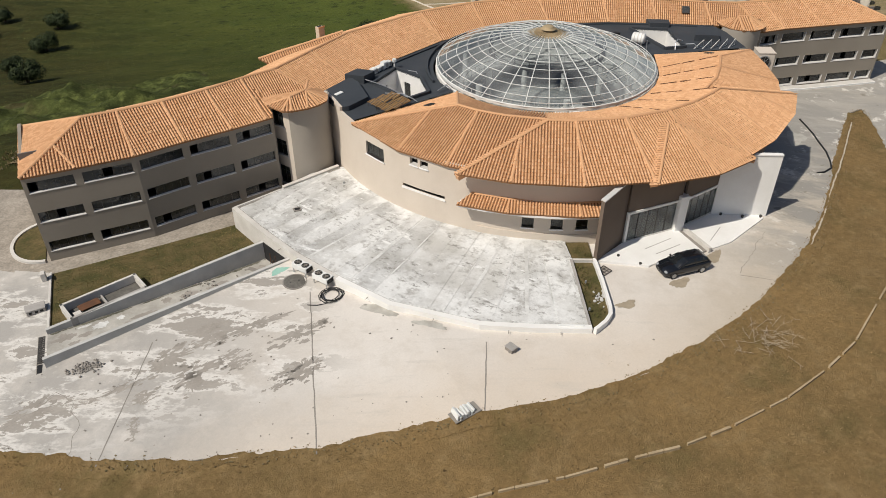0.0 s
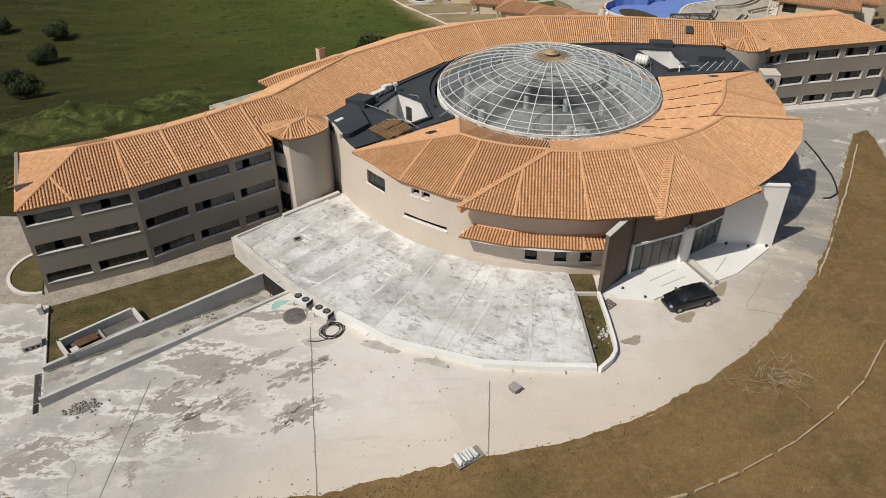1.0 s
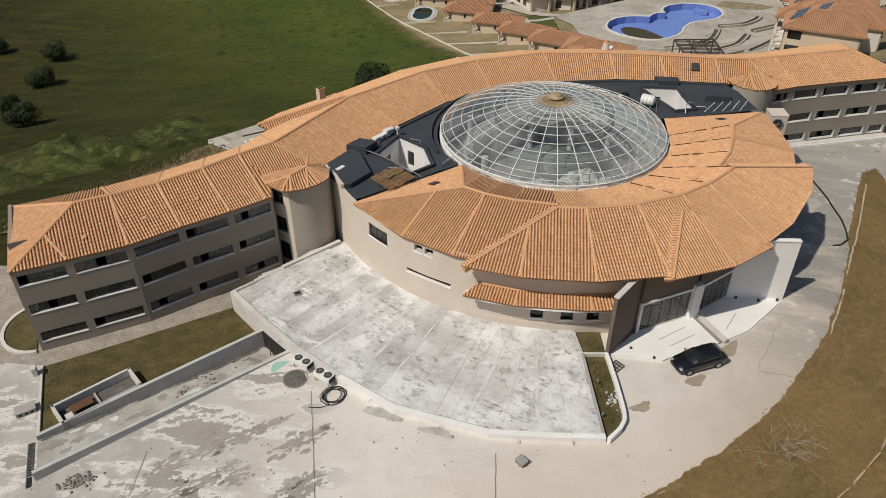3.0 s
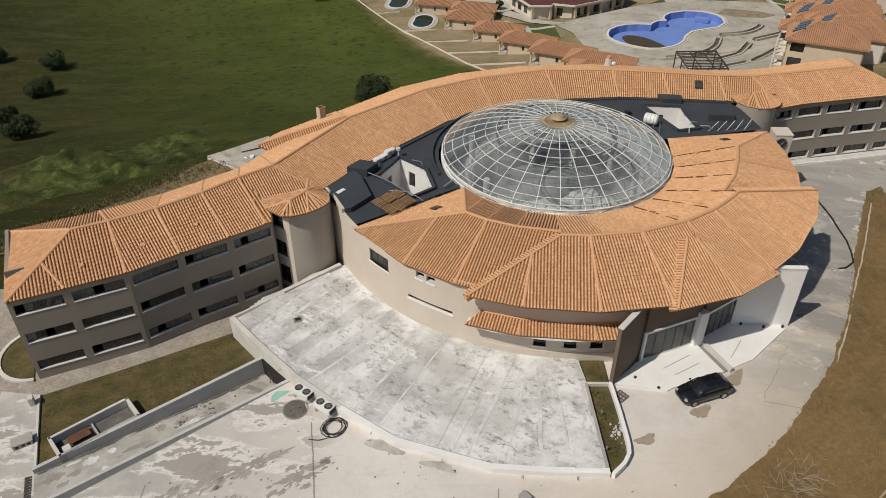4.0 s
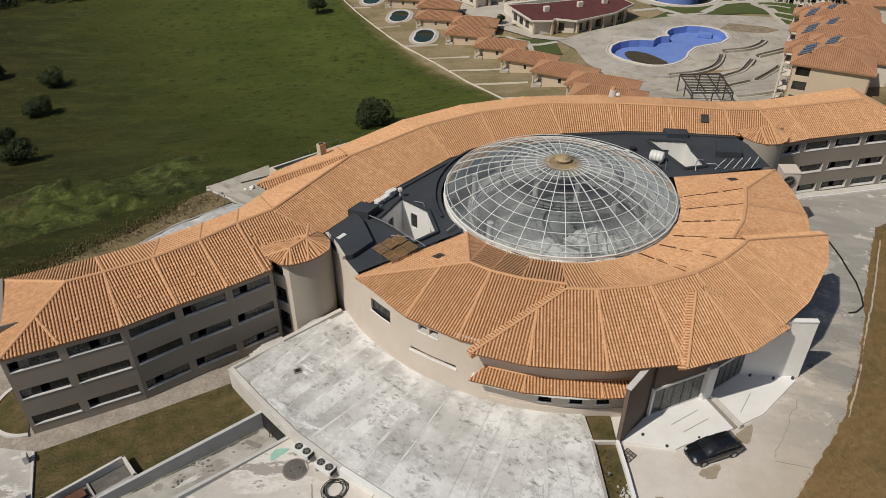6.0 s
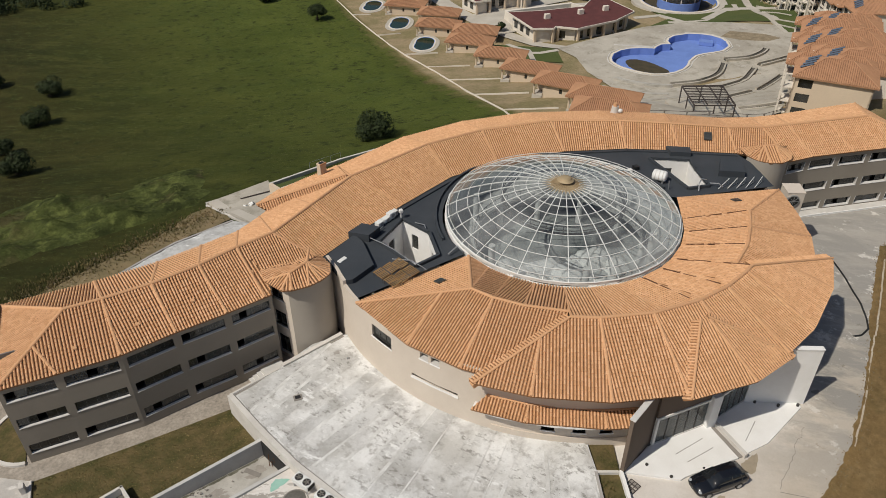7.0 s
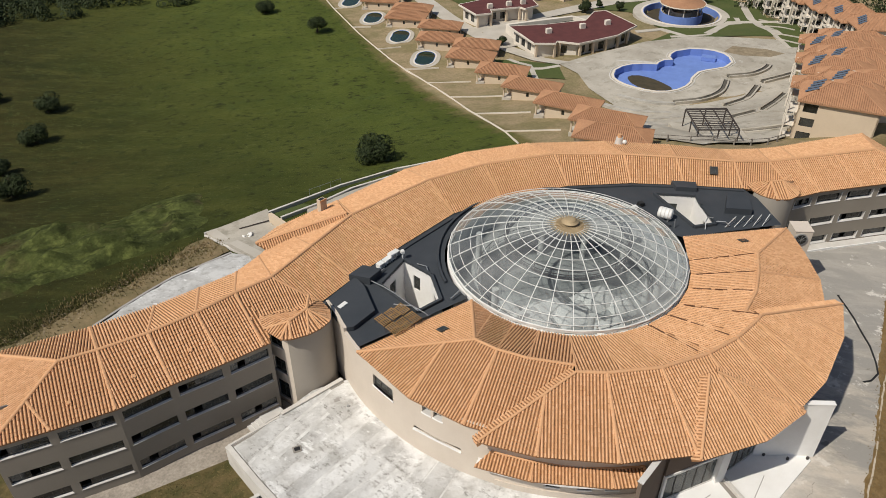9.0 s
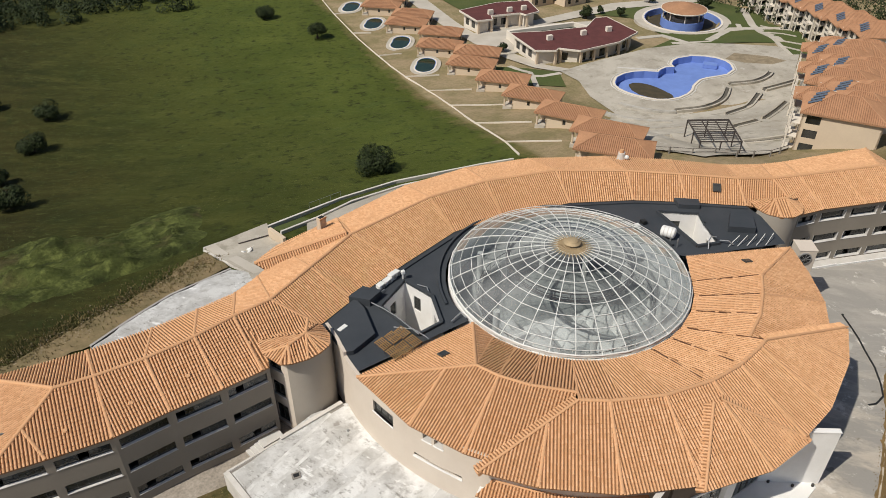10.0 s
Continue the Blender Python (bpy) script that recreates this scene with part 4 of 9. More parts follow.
# front eave, ridge and back eave, from west to east: x, y of each
STATIONS = [
    ((-43.26, -4.83), (-44.0, 0.3), (-45.2, 7.0)),
    ((-38.85, -3.65), (-40.0, 0.9), (-39.5, 8.0)),
    ((-34.5, -2.75), (-35.9, 2.1), (-35.3, 9.2)),
    ((-31.05, -1.85), (-32.3, 3.6), (-31.5, 10.4)),
    ((-25.0, 2.1), (-28.8, 4.7), (-29.0, 12.2)),
    ((-21.1, 4.6), (-24.2, 8.2), (-25.5, 15.4)),
    ((-14.6, 8.1), (-18.9, 12.2), (-18.6, 19.6)),
    ((-7.6, 11.6), (-8.75, 15.9), (-9.0, 23.6)),
    ((-1.4, 12.4), (-1.5, 16.8), (-0.5, 24.9)),
    ((7.2, 12.1), (7.3, 16.0), (8.0, 24.2)),
    ((14.4, 9.9), (15.0, 12.8), (17.6, 21.0)),
    ((20.0, 7.2), (20.3, 9.9), (25.0, 17.0)),
    ((25.8, 4.0), (26.3, 6.8), (30.5, 13.4)),
    ((31.05, 0.65), (30.4, 5.5), (34.8, 11.8)),
    ((34.3, 0.59), (33.8, 4.9), (38.0, 11.2)),
    ((39.8, -0.3), (39.0, 4.05), (43.0, 10.8)),
]
EAVE, WEST_EAVE, INNER, RIDGE, BEHIND = 6.5, 7.0, 6.95, 9.15, 6.4
WEST = ((-52.35, -5.4), (-47.0, 0.1), (-53.2, 6.5))
EAST = ((49.6, -2.0), (44.8, 3.2), (50.9, 10.1))


def front_height(i):
    return WEST_EAVE if i < 4 else INNER if i <= 12 else EAVE


def ridge_height(i):
    """The ridge sinks a little over the eastern wing."""
    return RIDGE - (0.0, 0.2, 0.4)[max(0, min(2, i - 11))]


def build_long_roof():
    roof = thing("hotel_roof", "long curving clay tile roof over the hotel's wings", "roof", kind="structure")
    pts = [((*f, front_height(i)), (*r, ridge_height(i)), (*b, BEHIND)) for i, (f, r, b) in enumerate(STATIONS)]
    for i in range(len(pts) - 1):
        (f0, r0, b0), (f1, r1, b1) = pts[i], pts[i + 1]
        if i == 3:                       # the eave ends against the stair tower
            end, nook = (-30.4, -1.68, WEST_EAVE), (-30.4, 0.7, 7.75)
            roof_panel(roof, [f0, end, nook, r0])
            roof_panel(roof, [nook, f1, r1, r0])
        else:
            roof_panel(roof, [f0, f1, r1, r0])
        roof_panel(roof, [b1, b0, r0, r1])
        ridge_cap(roof, r0, r1)
        if i:
            ridge_cap(roof, f0, r0, 0.15, "seam_cap")
            ridge_cap(roof, b0, r0, 0.15, "seam_cap")
    # western hip
    wf, wr, wb = (*WEST[0], WEST_EAVE), (*WEST[1], RIDGE), (*WEST[2], BEHIND)
    f0, r0, b0 = pts[0]
    mid = (-48.03, -5.18, WEST_EAVE)
    up = Vector(wf).lerp(Vector(wr), 0.53)
    roof_panel(roof, [wf, mid, up])
    roof_panel(roof, [mid, f0, r0, wr, up])
    roof_panel(roof, [b0, wb, wr, r0])
    roof_panel(roof, [wb, wf, wr])
    for a, b in ((wf, wr), (wb, wr), (wr, r0)):
        ridge_cap(roof, a, b)
    for a, b in ((mid, up), (f0, r0), (b0, r0)):
        ridge_cap(roof, a, b, 0.15, "seam_cap")
    # eastern hip
    ef, er, eb = (*EAST[0], EAVE), (*EAST[1], RIDGE - 0.45), (*EAST[2], BEHIND)
    f1, r1, b1 = pts[-1]
    roof_panel(roof, [f1, ef, er, r1])
    roof_panel(roof, [eb, b1, r1, er])
    roof_panel(roof, [ef, eb, er])
    for a, b in ((ef, er), (eb, er), (r1, er)):
        ridge_cap(roof, a, b)
    ridge_cap(roof, f1, r1, 0.15, "seam_cap")
    # dormer on the back slope, with its own ridge, and the chimney
    d0, d1, d2, d3 = (-28.9, 14.0, 6.9), (-19.3, 12.6, 9.25), (-27.6, 12.4, 6.5), (-26.0, 16.9, 6.4)
    roof_panel(roof, [d2, (-19.5, 11.9, 8.95), d1, d0])
    roof_panel(roof, [(-18.6, 19.7, 6.45), d3, d0, d1])
    ridge_cap(roof, d0, d1)
    # roof windows
    for x, y, turn in ((23.6, 6.9, -29.0),):
        m = pose(x, y, 8.2, 37, 0, turn)
        win = part("roof_window", newbox((-0.46, -0.5, 0.0), (0.46, 0.5, 0.2), m, 0.02), M_FRAME, roof, "dark framed roof window")
        part("pane", newbox((-0.36, -0.4, 0.19), (0.36, 0.4, 0.215), m), M_WINDOW, win)
    # vent tiles standing proud of the wing's slope
    for x, y, z in ((-46.5, -3.5, 7.75), (-41.6, -2.5, 7.85), (-37.0, -1.2, 7.95), (-31.6, 0.8, 8.05), (34.3, 4.4, 8.0), (40.0, 3.2, 7.7), (45.4, 3.4, 7.8), (29.6, 7.0, 8.35)):
        bm = bmesh.new()
        box(bm, (-0.2, -0.17, -0.1), (0.2, 0.17, 0.13), pose(x, y, z, 25, 0, 8), 0.04)
        part("vent_tile", bm, M_CAP, roof)
    return roof


def window_unit(parent, p, q, s0, s1, z0, z1, open_at=None, panes=5, inset=0.2):
    """A strip window in a wall from p to q: splayed sill, frame, panes; one pane may stand open."""
    m = plan_matrix(p, q)
    win = part("window", newbox((s0 - 0.02, inset - 0.04, z0), (s1 + 0.02, inset + 0.04, z0 + 0.07), m), M_FRAME, parent, "strip window with dark glass and a white sill")
    bm = bmesh.new()
    pts = [(s0 - 0.06, -0.04, z0 - 0.06), (s1 + 0.06, -0.04, z0 - 0.06), (s1 + 0.06, inset, z0 - 0.06), (s0 - 0.06, inset, z0 - 0.06)]
    low = [bm.verts.new(m @ Vector(v)) for v in pts]
    top = [bm.verts.new(m @ Vector((v[0], v[1], z0 + (0.0 if v[1] < 0 else 0.06)))) for v in pts]
    bm.faces.new(top)
    bm.faces.new(low[::-1])
    for i in range(4):
        bm.faces.new((low[i], low[(i + 1) % 4], top[(i + 1) % 4], top[i]))
    part("sill", bm, M_SILL, win, "white sloping sill")
    if inset > 0.3:
        # both reveals whitened: the sun on them is put into the paint
        for x in (s0 - 0.004, s1 - 0.05):
            part("jamb", newbox((x, -0.02, z0), (x + 0.054, inset - 0.04, z1), m), M_SILL, win, "reveal lining painted white as if sunlit")
    bm = bmesh.new()
    box(bm, (s0, inset - 0.04, z1 - 0.07), (s1, inset + 0.04, z1), m)
    step = (s1 - s0) / panes
    for k in range(panes + 1):
        x = s0 + k * step
        if 0 < k < panes and open_at not in (k, k - 1):
            continue
        box(bm, (x - 0.02, inset - 0.04, z0 + 0.07), (x + 0.02, inset + 0.04, z1 - 0.07), m)
    part("frame", bm, M_FRAME, win)
    for k in range(panes):
        if k == open_at:
            continue
        x = s0 + k * step
        bm = newbox((x + 0.008, inset - 0.008, z0 + 0.07), (x + step - 0.008, inset + 0.008, z1 - 0.07), m)
        ob = part("pane", bm, M_WINDOW, win)
    return win


def inset_line(points, by):
    """A line moved to its left by so much, mitred at its corners."""
    out = []
    for i, p in enumerate(points):
        p = Vector(p)
        dirs = []
        if i:
            dirs.append((p - Vector(points[i - 1])).normalized())
        if i < len(points) - 1:
            dirs.append((Vector(points[i + 1]) - p).normalized())
        n = sum((Vector((-d.y, d.x)) for d in dirs), Vector((0, 0)))
        n.normalize()
        out.append(p + n * by)
    return out


def build_wing(name, eave, back, label, foot, opens, end_wall, high, storeys, overhang, deep=0.2):
    """A three-storey wing: faceted front with strip windows, floors, back and end walls."""
    w = thing(name, label, "building", kind="")
    line = inset_line(eave, overhang)
    rear = inset_line(back, -0.4)
    rnd = random.Random(len(name) + len(eave))
    for i in range(len(line) - 1):
        p, q = line[i], line[i + 1]
        length = (q - p).length
        s0, s1 = 0.34, length - 0.34
        holes = [(s0, s1, a, b) for a, b in storeys]
        bm = wall(bmesh.new(), p, q, 0.44, foot, high - 0.1, holes)
        part("wall", bm, M_TAUPE, w)
        for j, (a, b) in enumerate(storeys):
            window_unit(w, p, q, s0, s1, a, b, opens[(i + j) % len(opens)], 5, deep)
    # floors and the corridor wall behind the rooms
    mid = inset_line(line, 3.4)
    for z in (foot + 0.05, storeys[1][0] - 1.0, storeys[0][0] - 1.0):
        loop = [v + (mid[k] - v) * 0.13 for k, v in enumerate(line)]
        part("floor_slab", newprism([v[:] for v in loop] + [v[:] for v in mid[::-1]], z - 0.2, z), M_ROOM, w)
    for i in range(len(mid) - 1):
        part("corridor_wall", wall(bmesh.new(), mid[i], mid[i + 1], 0.12, foot, high + 0.6), M_ROOM, w)
        p, q = mid[i], line[i]
        part("party_wall", wall(bmesh.new(), p, p.lerp(q, 0.86), 0.12, foot, high - 0.1), M_ROOM, w)
    for i in range(len(rear) - 1):
        part("back_wall", wall(bmesh.new(), rear[i + 1], rear[i], 0.3, -6.0, BEHIND - 0.05), M_TAUPE, w)
    p, q = (rear[0], line[0]) if end_wall == "west" else (line[-1], rear[-1])
    part("end_wall", wall(bmesh.new(), p, q, 0.3, -4.0, high - 0.1), M_TAUPE, w)
    return w


build_long_roof()
W_EAVE = [WEST[0], (-48.03, -5.18)] + [s[0] for s in STATIONS[:3]] + [(-30.4, -1.68)]
W_BACK = [WEST[2]] + [s[2] for s in STATIONS[:5]]
build_wing("hotel_wing", W_EAVE, W_BACK, "three-storey taupe hotel wing with strip windows and white sills", FOOT, (0, 2, None, 0, 1), "west", WEST_EAVE, ((5.4, 6.42), (2.42, 3.44), (-0.62, 0.38)), 0.08)
E_EAVE = [(30.8, 0.64), (34.05, 0.53), (38.15, -0.02), (42.35, -0.76), (46.65, -1.5), EAST[0]]
E_BACK = [s[2] for s in STATIONS[12:]] + [EAST[2]]
build_wing("hotel_wing", E_EAVE, E_BACK, "three-storey taupe hotel wing beside the broad yard", -2.0, (2, None, 0, 1), "east", EAVE, ((4.62, 5.78), (1.45, 2.58), (-1.35, -0.28)), 0.3, 0.4)


def build_wing_walk():
    """Raised strip of paving along the eastern wing, edged with white kerb stones."""
    w = thing("walkway", "narrow pale paved walkway with a white kerb along the wing", "pavement", kind="structure")
    near, far = inset_line(E_EAVE, -0.75), inset_line(E_EAVE, 0.34)
    for a, b, c, d in zip(near, near[1:], far, far[1:]):
        high = (yard(a.x) + yard(b.x)) / 2 + 0.18
        part("paving", newprism([a[:], b[:], d[:], c[:]], high - 0.5, high), M_PALEWALL, w)
        n = max(1, round((b - a).length / 1.0))
        for k in range(n):
            p, q = a.lerp(b, k / n), a.lerp(b, (k + 0.97) / n)
            part("kerb_stone", newbox((0, -0.14, high - 0.4), ((q - p).length, 0.0, high + 0.03), plan_matrix(p, q), 0.015), M_WHITE, w)


build_wing_walk()


def build_centre_block():
    """The walls below the long roof behind the dome."""
    c = thing("hotel_centre", "middle block of the hotel behind the glass dome", "building")
    rear = inset_line([s[2] for s in STATIONS[4:13]], -0.4)
    for i in range(len(rear) - 1):
        part("back_wall", wall(bmesh.new(), rear[i + 1], rear[i], 0.3, -8.0, BEHIND - 0.05), M_TAUPE, c)
    front = [s[0] for s in STATIONS[4:13]]
    for i in range(len(front) - 1):
        part("upstand", wall(bmesh.new(), front[i], front[i + 1], 0.35, 3.0, INNER - 0.12), M_DARKROOF, c, "dark membrane upstand")
    return c


build_centre_block()


# ---------------------------------------------------------------- stair towers
def build_tower(cx, cy, side, foot):
    """A round stair tower with a flat windowed face on its outer side and a low many-sided tile roof."""
    t = thing("stair_tower", "round taupe stair tower with a low pointed tile roof", "tower", "stair towers")
    r, top = (3.0, 7.85) if side < 0 else (2.55, 7.25)
    # plan: an arc, cut by a flat face that looks out and forward
    a0, a1 = (188.0, 238.0) if side < 0 else (-42.0, 6.0)
    plan = []
    n = 40
    for k in range(n + 1):
        a = a1 + (a0 + 360 - a1) * k / n
        plan.append(Vector((cx + r * math.cos(radians(a)), cy + r * math.sin(radians(a)))))
    m = [v for v in plan]
    bm = bmesh.new()
    for k in range(len(m) - 1):
        highs = [top if m[j].y < cy + 0.4 else 6.4 for j in (k, k + 1)]      # the back ends below the long roof
        va = [bm.verts.new((*m[j], z)) for j, z in ((k, foot), (k + 1, foot), (k + 1, highs[1]), (k, highs[0]))]
        bm.faces.new(va)
    bmesh.ops.remove_doubles(bm, verts=bm.verts, dist=1e-4)
    for f in bm.faces:
        f.smooth = True
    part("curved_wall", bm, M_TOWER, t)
    p, q = m[-1], m[0]
    length = (q - p).length
    holes = [(0.25, 1.72, 5.6, 7.2), (0.25, 1.72, 2.4, 4.05), (0.3, 1.72, -1.0, 1.1)]
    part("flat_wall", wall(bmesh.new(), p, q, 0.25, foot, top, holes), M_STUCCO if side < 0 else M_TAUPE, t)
    mm = plan_matrix(p, q)
    for s0, s1, z0, z1 in holes:
        win = part("window", newbox((s0, 0.1, z0), (s1, 0.18, z0 + 0.06), mm), M_FRAME, t, "tall stair window")
        bm = bmesh.new()
        box(bm, (s0, 0.1, z1 - 0.06), (s1, 0.18, z1), mm)
        for x in (s0, (s0 + s1) / 2 - 0.03, s1 - 0.06):
            box(bm, (x, 0.1, z0), (x + 0.06, 0.18, z1), mm)
        box(bm, (s0, 0.1, z0 + (z1 - z0) * 0.7), (s1, 0.18, z0 + (z1 - z0) * 0.7 + 0.05), mm)
        part("frame", bm, M_FRAME, win)
        part("pane", newbox((s0, 0.13, z0), (s1, 0.145, z1), mm), M_WINDOW, win)
        part("sill", newbox((s0 - 0.1, -0.1, z0 - 0.1), (s1 + 0.1, 0.1, z0), mm), M_SILL, win)
    part("stair_core", rod(bmesh.new(), (cx, cy, foot), (cx, cy, top - 0.9), r * 0.55, 20), M_ROOM, t)
    # roof
    ez = 7.9 if side < 0 else 7.3
    if side < 0:
        # a short ridge with a fan of hips at each end
        ring = [(-30.75, 1.0), (-30.72, -0.75), (-29.62, -2.62), (-28.75, -2.92), (-27.2, -2.87), (-26.0, -2.47), (-25.05, -1.82), (-24.75, -0.5), (-25.2, 1.2)]
        ring = [(x, y, ez) for x, y in ring]
        p1, p2, horn = (-28.55, -1.45, 8.65), (-26.75, -0.5, 8.75), (-26.15, 1.1, 9.0)
        roof_panel(t, [ring[0], ring[1], p1, p2])
        for k in (1, 2):
            roof_panel(t, [ring[k], ring[k + 1], p1])
        roof_panel(t, [ring[3], ring[4], p2, p1])
        for k in (4, 5, 6, 7):
            roof_panel(t, [ring[k], ring[k + 1], p2])
        roof_panel(t, [ring[8], ring[0], p2])
        for k in (1, 2, 3):
            ridge_cap(t, ring[k], p1, 0.13)
        for k in (4, 5, 6, 7):
            ridge_cap(t, ring[k], p2, 0.12)
        ridge_cap(t, p1, p2, 0.15)
        ridge_cap(t, p2, horn, 0.14)
    else:
        ring = [(26.5, 4.4), (26.1, 2.6), (26.35, 1.2), (27.3, 0.1), (28.7, -0.35), (30.1, -0.05), (31.2, 1.0), (31.4, 2.8)]
        ring = [(x, y, ez) for x, y in ring]
        p1, p2, horn = (28.1, 2.4, 8.25), (29.45, 1.95, 8.3), (30.8, 2.2, 8.65)
        for k in (0, 1, 2):
            roof_panel(t, [ring[k], ring[k + 1], p1])
        roof_panel(t, [ring[3], ring[4], p2, p1])
        for k in (4, 5, 6):
            roof_panel(t, [ring[k], ring[k + 1], p2])
        roof_panel(t, [ring[7], ring[0], p1, p2])
        for k in (2, 3):
            ridge_cap(t, ring[k], p1, 0.12)
        for k in (4, 5, 6):
            ridge_cap(t, ring[k], p2, 0.12)
        ridge_cap(t, p1, p2, 0.14)
        ridge_cap(t, p2, horn, 0.13)
    return t


build_tower(-27.4, 0.55, -1, FOOT)
build_tower(28.6, 2.35, 1, FOOT)


# ---------------------------------------------------------------- round hall
R_WALL = 24.25
EAVE_C, R_EAVE_C, RIDGE_C, R_RIDGE_C = 7.1, 25.85, 9.75, 19.3
EAVE_S, R_EAVE_S, RIDGE_S, R_RIDGE_S = 6.85, 24.55, 9.2, 18.0
R_IN, Z_IN = 12.3, 7.1


def mirror(pts, side):
    """The plan is drawn for the western half; side 1 turns it over to the eastern half."""
    out = [(p[0] * -side, p[1], p[2]) for p in pts]
    return out[::-1] if side > 0 else out


def panel_sides(parent, pts, side):
    c = mirror(pts, side)
    if side > 0:                        # the eave stays the first edge
        c = c[-2:] + c[:-2]
    return roof_panel(parent, c)


def build_hall_roof(hall):
    def ec(az): return polar(az, R_EAVE_C, EAVE_C)
    def rc(az): return polar(az, R_RIDGE_C, RIDGE_C)
    def es(az): return polar(az, R_EAVE_S, EAVE_S)
    def rs(az): return polar(az, R_RIDGE_S, RIDGE_S)
    def inn(az): return polar(az, R_IN, Z_IN)
    def on_line(a, b, az):
        """Where the line from a to b has this azimuth in plan."""
        lo, hi = 0.0, 1.0
        for _ in range(40):
            k = (lo + hi) / 2
            p = a.lerp(b, k)
            if (math.degrees(math.atan2(p.x, -p.y)) < az) == (math.degrees(math.atan2(a.x, -a.y)) < az):
                lo = k
            else:
                hi = k
        return a.lerp(b, lo)
    azs = [-34.5, -21.0, -7.7, 5.7, 19.0, 32.5]
    # the raised middle part; its eastern edge lies further round than its western one
    edges = {-1: (-44.5, -34.5, -21.0), 1: (-50.5, -39.5, -25.0)}
    for side in (-1, 1):
        ea, eb, ed = edges[side]
        foot, head = ec(ea), rc(-28.0)
        x = on_line(foot, head, eb if side < 0 else -37.5)
        panel_sides(hall, [foot, ec(eb), x], side)
        panel_sides(hall, [ec(eb), ec(ed), rc(ed), head, x], side)
        a, b = (Vector(p) for p in (mirror([foot, head], side) if side < 0 else mirror([foot, head], side)[::-1]))
        out = verge_band(hall, a, b, (side, 0.6, 0), 0.72, 0.3 if side < 0 else 0.04)
        bm = bmesh.new()
        low = out * 0.3 - Vector((0, 0, 0.5))
        bar(bm, a + low, b + low, 0.5, 0.42)
        part("verge", bm, M_CAP, hall, "rendered edge below the raised roof's verge")
        for seam in ([ec(eb), x], [ec(ed), rc(ed)]):
            p, q = mirror(seam, side)
            ridge_cap(hall, p, q, 0.15, "seam_cap")
    mids = [-21.0, -7.7, 5.7, 15.5, 25.0]
    for a, b in zip(mids, mids[1:]):
        roof_panel(hall, [ec(a), ec(b), rc(b), rc(a)])
        if b < 20:
            ridge_cap(hall, ec(b), rc(b), 0.15, "seam_cap")
    ridge = [-28.0, -21.0, -7.7, 5.7, 15.5, 25.0, 28.0]
    for a, b in zip(ridge, ridge[1:]):
        ridge_cap(hall, rc(a), rc(b))
    def open_joint(p, q, spans):
        """A dark gap between two fields of tiles, broken where mortar still fills it."""
        p, q = Vector(p), Vector(q)
        for c0, c1 in spans:
            part("open_joint", bar(bmesh.new(), p.lerp(q, c0) + Vector((0, 0, 0.14)), p.lerp(q, c1) + Vector((0, 0, 0.14)), 0.075, 0.06), M_RUST, hall, "dark open joint between tiles")
    # inner slope towards the dome
    cuts = [-28.0, -17.0, -5.0, 7.0, 18.5, 28.0]
    for a, b in zip(cuts, cuts[1:]):
        roof_panel(hall, [inn(b), inn(a), rc(a), rc(b)])
        if a < 0:
            ridge_cap(hall, inn(a), rc(a), 0.09, "seam_cap")
        else:
            open_joint(inn(a), rc(a - 3.0), ((0.04, 0.3), (0.36, 0.55), (0.7, 0.9)))
    open_joint(inn(28.0), rc(28.0), ((0.06, 0.2), (0.28, 0.5), (0.66, 0.97)))
    # the lower parts on both sides
    for side in (-1, 1):
        hip, end, start = polar(-55.5, 17.85, RIDGE_S), polar(-77.0, 24.35, EAVE_S), Vector((-11.8, -3.0, 7.0))
        e1, e2, e3, top = -60.5, -48.5, -38.0, -48.5
        if side > 0:
            end, start = Vector((-24.6, -4.3, EAVE_S)), Vector((-13.3, -1.6, 6.85))
            hip = polar(-60.0, 18.3, RIDGE_S - 0.1)
            e1, e2, e3, top = -69.8, -59.0, -44.0, -50.0
        xh = on_line(end, hip, e1 - 1.5)
        panel_sides(hall, [end, es(e1), xh], side)
        panel_sides(hall, [es(e1), es(e2), rs(top), hip, xh], side)
        panel_sides(hall, [es(e2), es(e3), rs(-28.0), rs(-40.0), rs(top)], side)
        for seam in ([es(e1), xh], [es(e2), rs(top)]):
            p, q = mirror(seam, side)
            ridge_cap(hall, p, q, 0.15, "seam_cap")
        panel_sides(hall, [start, end, hip], side)
        for line in ([end, hip], [start, hip], [hip, rs(top)], [rs(top), rs(-40.0)], [rs(-40.0), rs(-28.0)]):
            p, q = mirror(line, side)
            ridge_cap(hall, p, q, 0.15)
        inner = [-74.0, -63.0, -52.0, -41.0, -28.0]
        tops = [hip, hip, rs(top), rs(-40.0), rs(-28.0)]
        panel_sides(hall, [inn(inner[1]), start, hip], side)
        for k in (1, 2, 3):
            panel_sides(hall, [inn(inner[k + 1]), inn(inner[k]), tops[k], tops[k + 1]], side)
            p, q = mirror([inn(inner[k]), tops[k]], side)
            if side < 0:
                ridge_cap(hall, p, q, 0.09, "seam_cap")
            else:
                open_joint(q, p, ((0.06, 0.34), (0.4, 0.58), (0.66, 0.95)))
    # roof window in the end slope
        c = (start + end * 0.9 + hip * 1.5) / 3.4
        nrm = (end - start).cross(hip - start).normalized()
        nrm = nrm if nrm.z > 0 else -nrm
        place = Vector(mirror([c], side)[0])
        nn = Vector((nrm.x * -side, nrm.y, nrm.z))
        rot = nn.to_track_quat("Z", "Y").to_matrix().to_4x4()
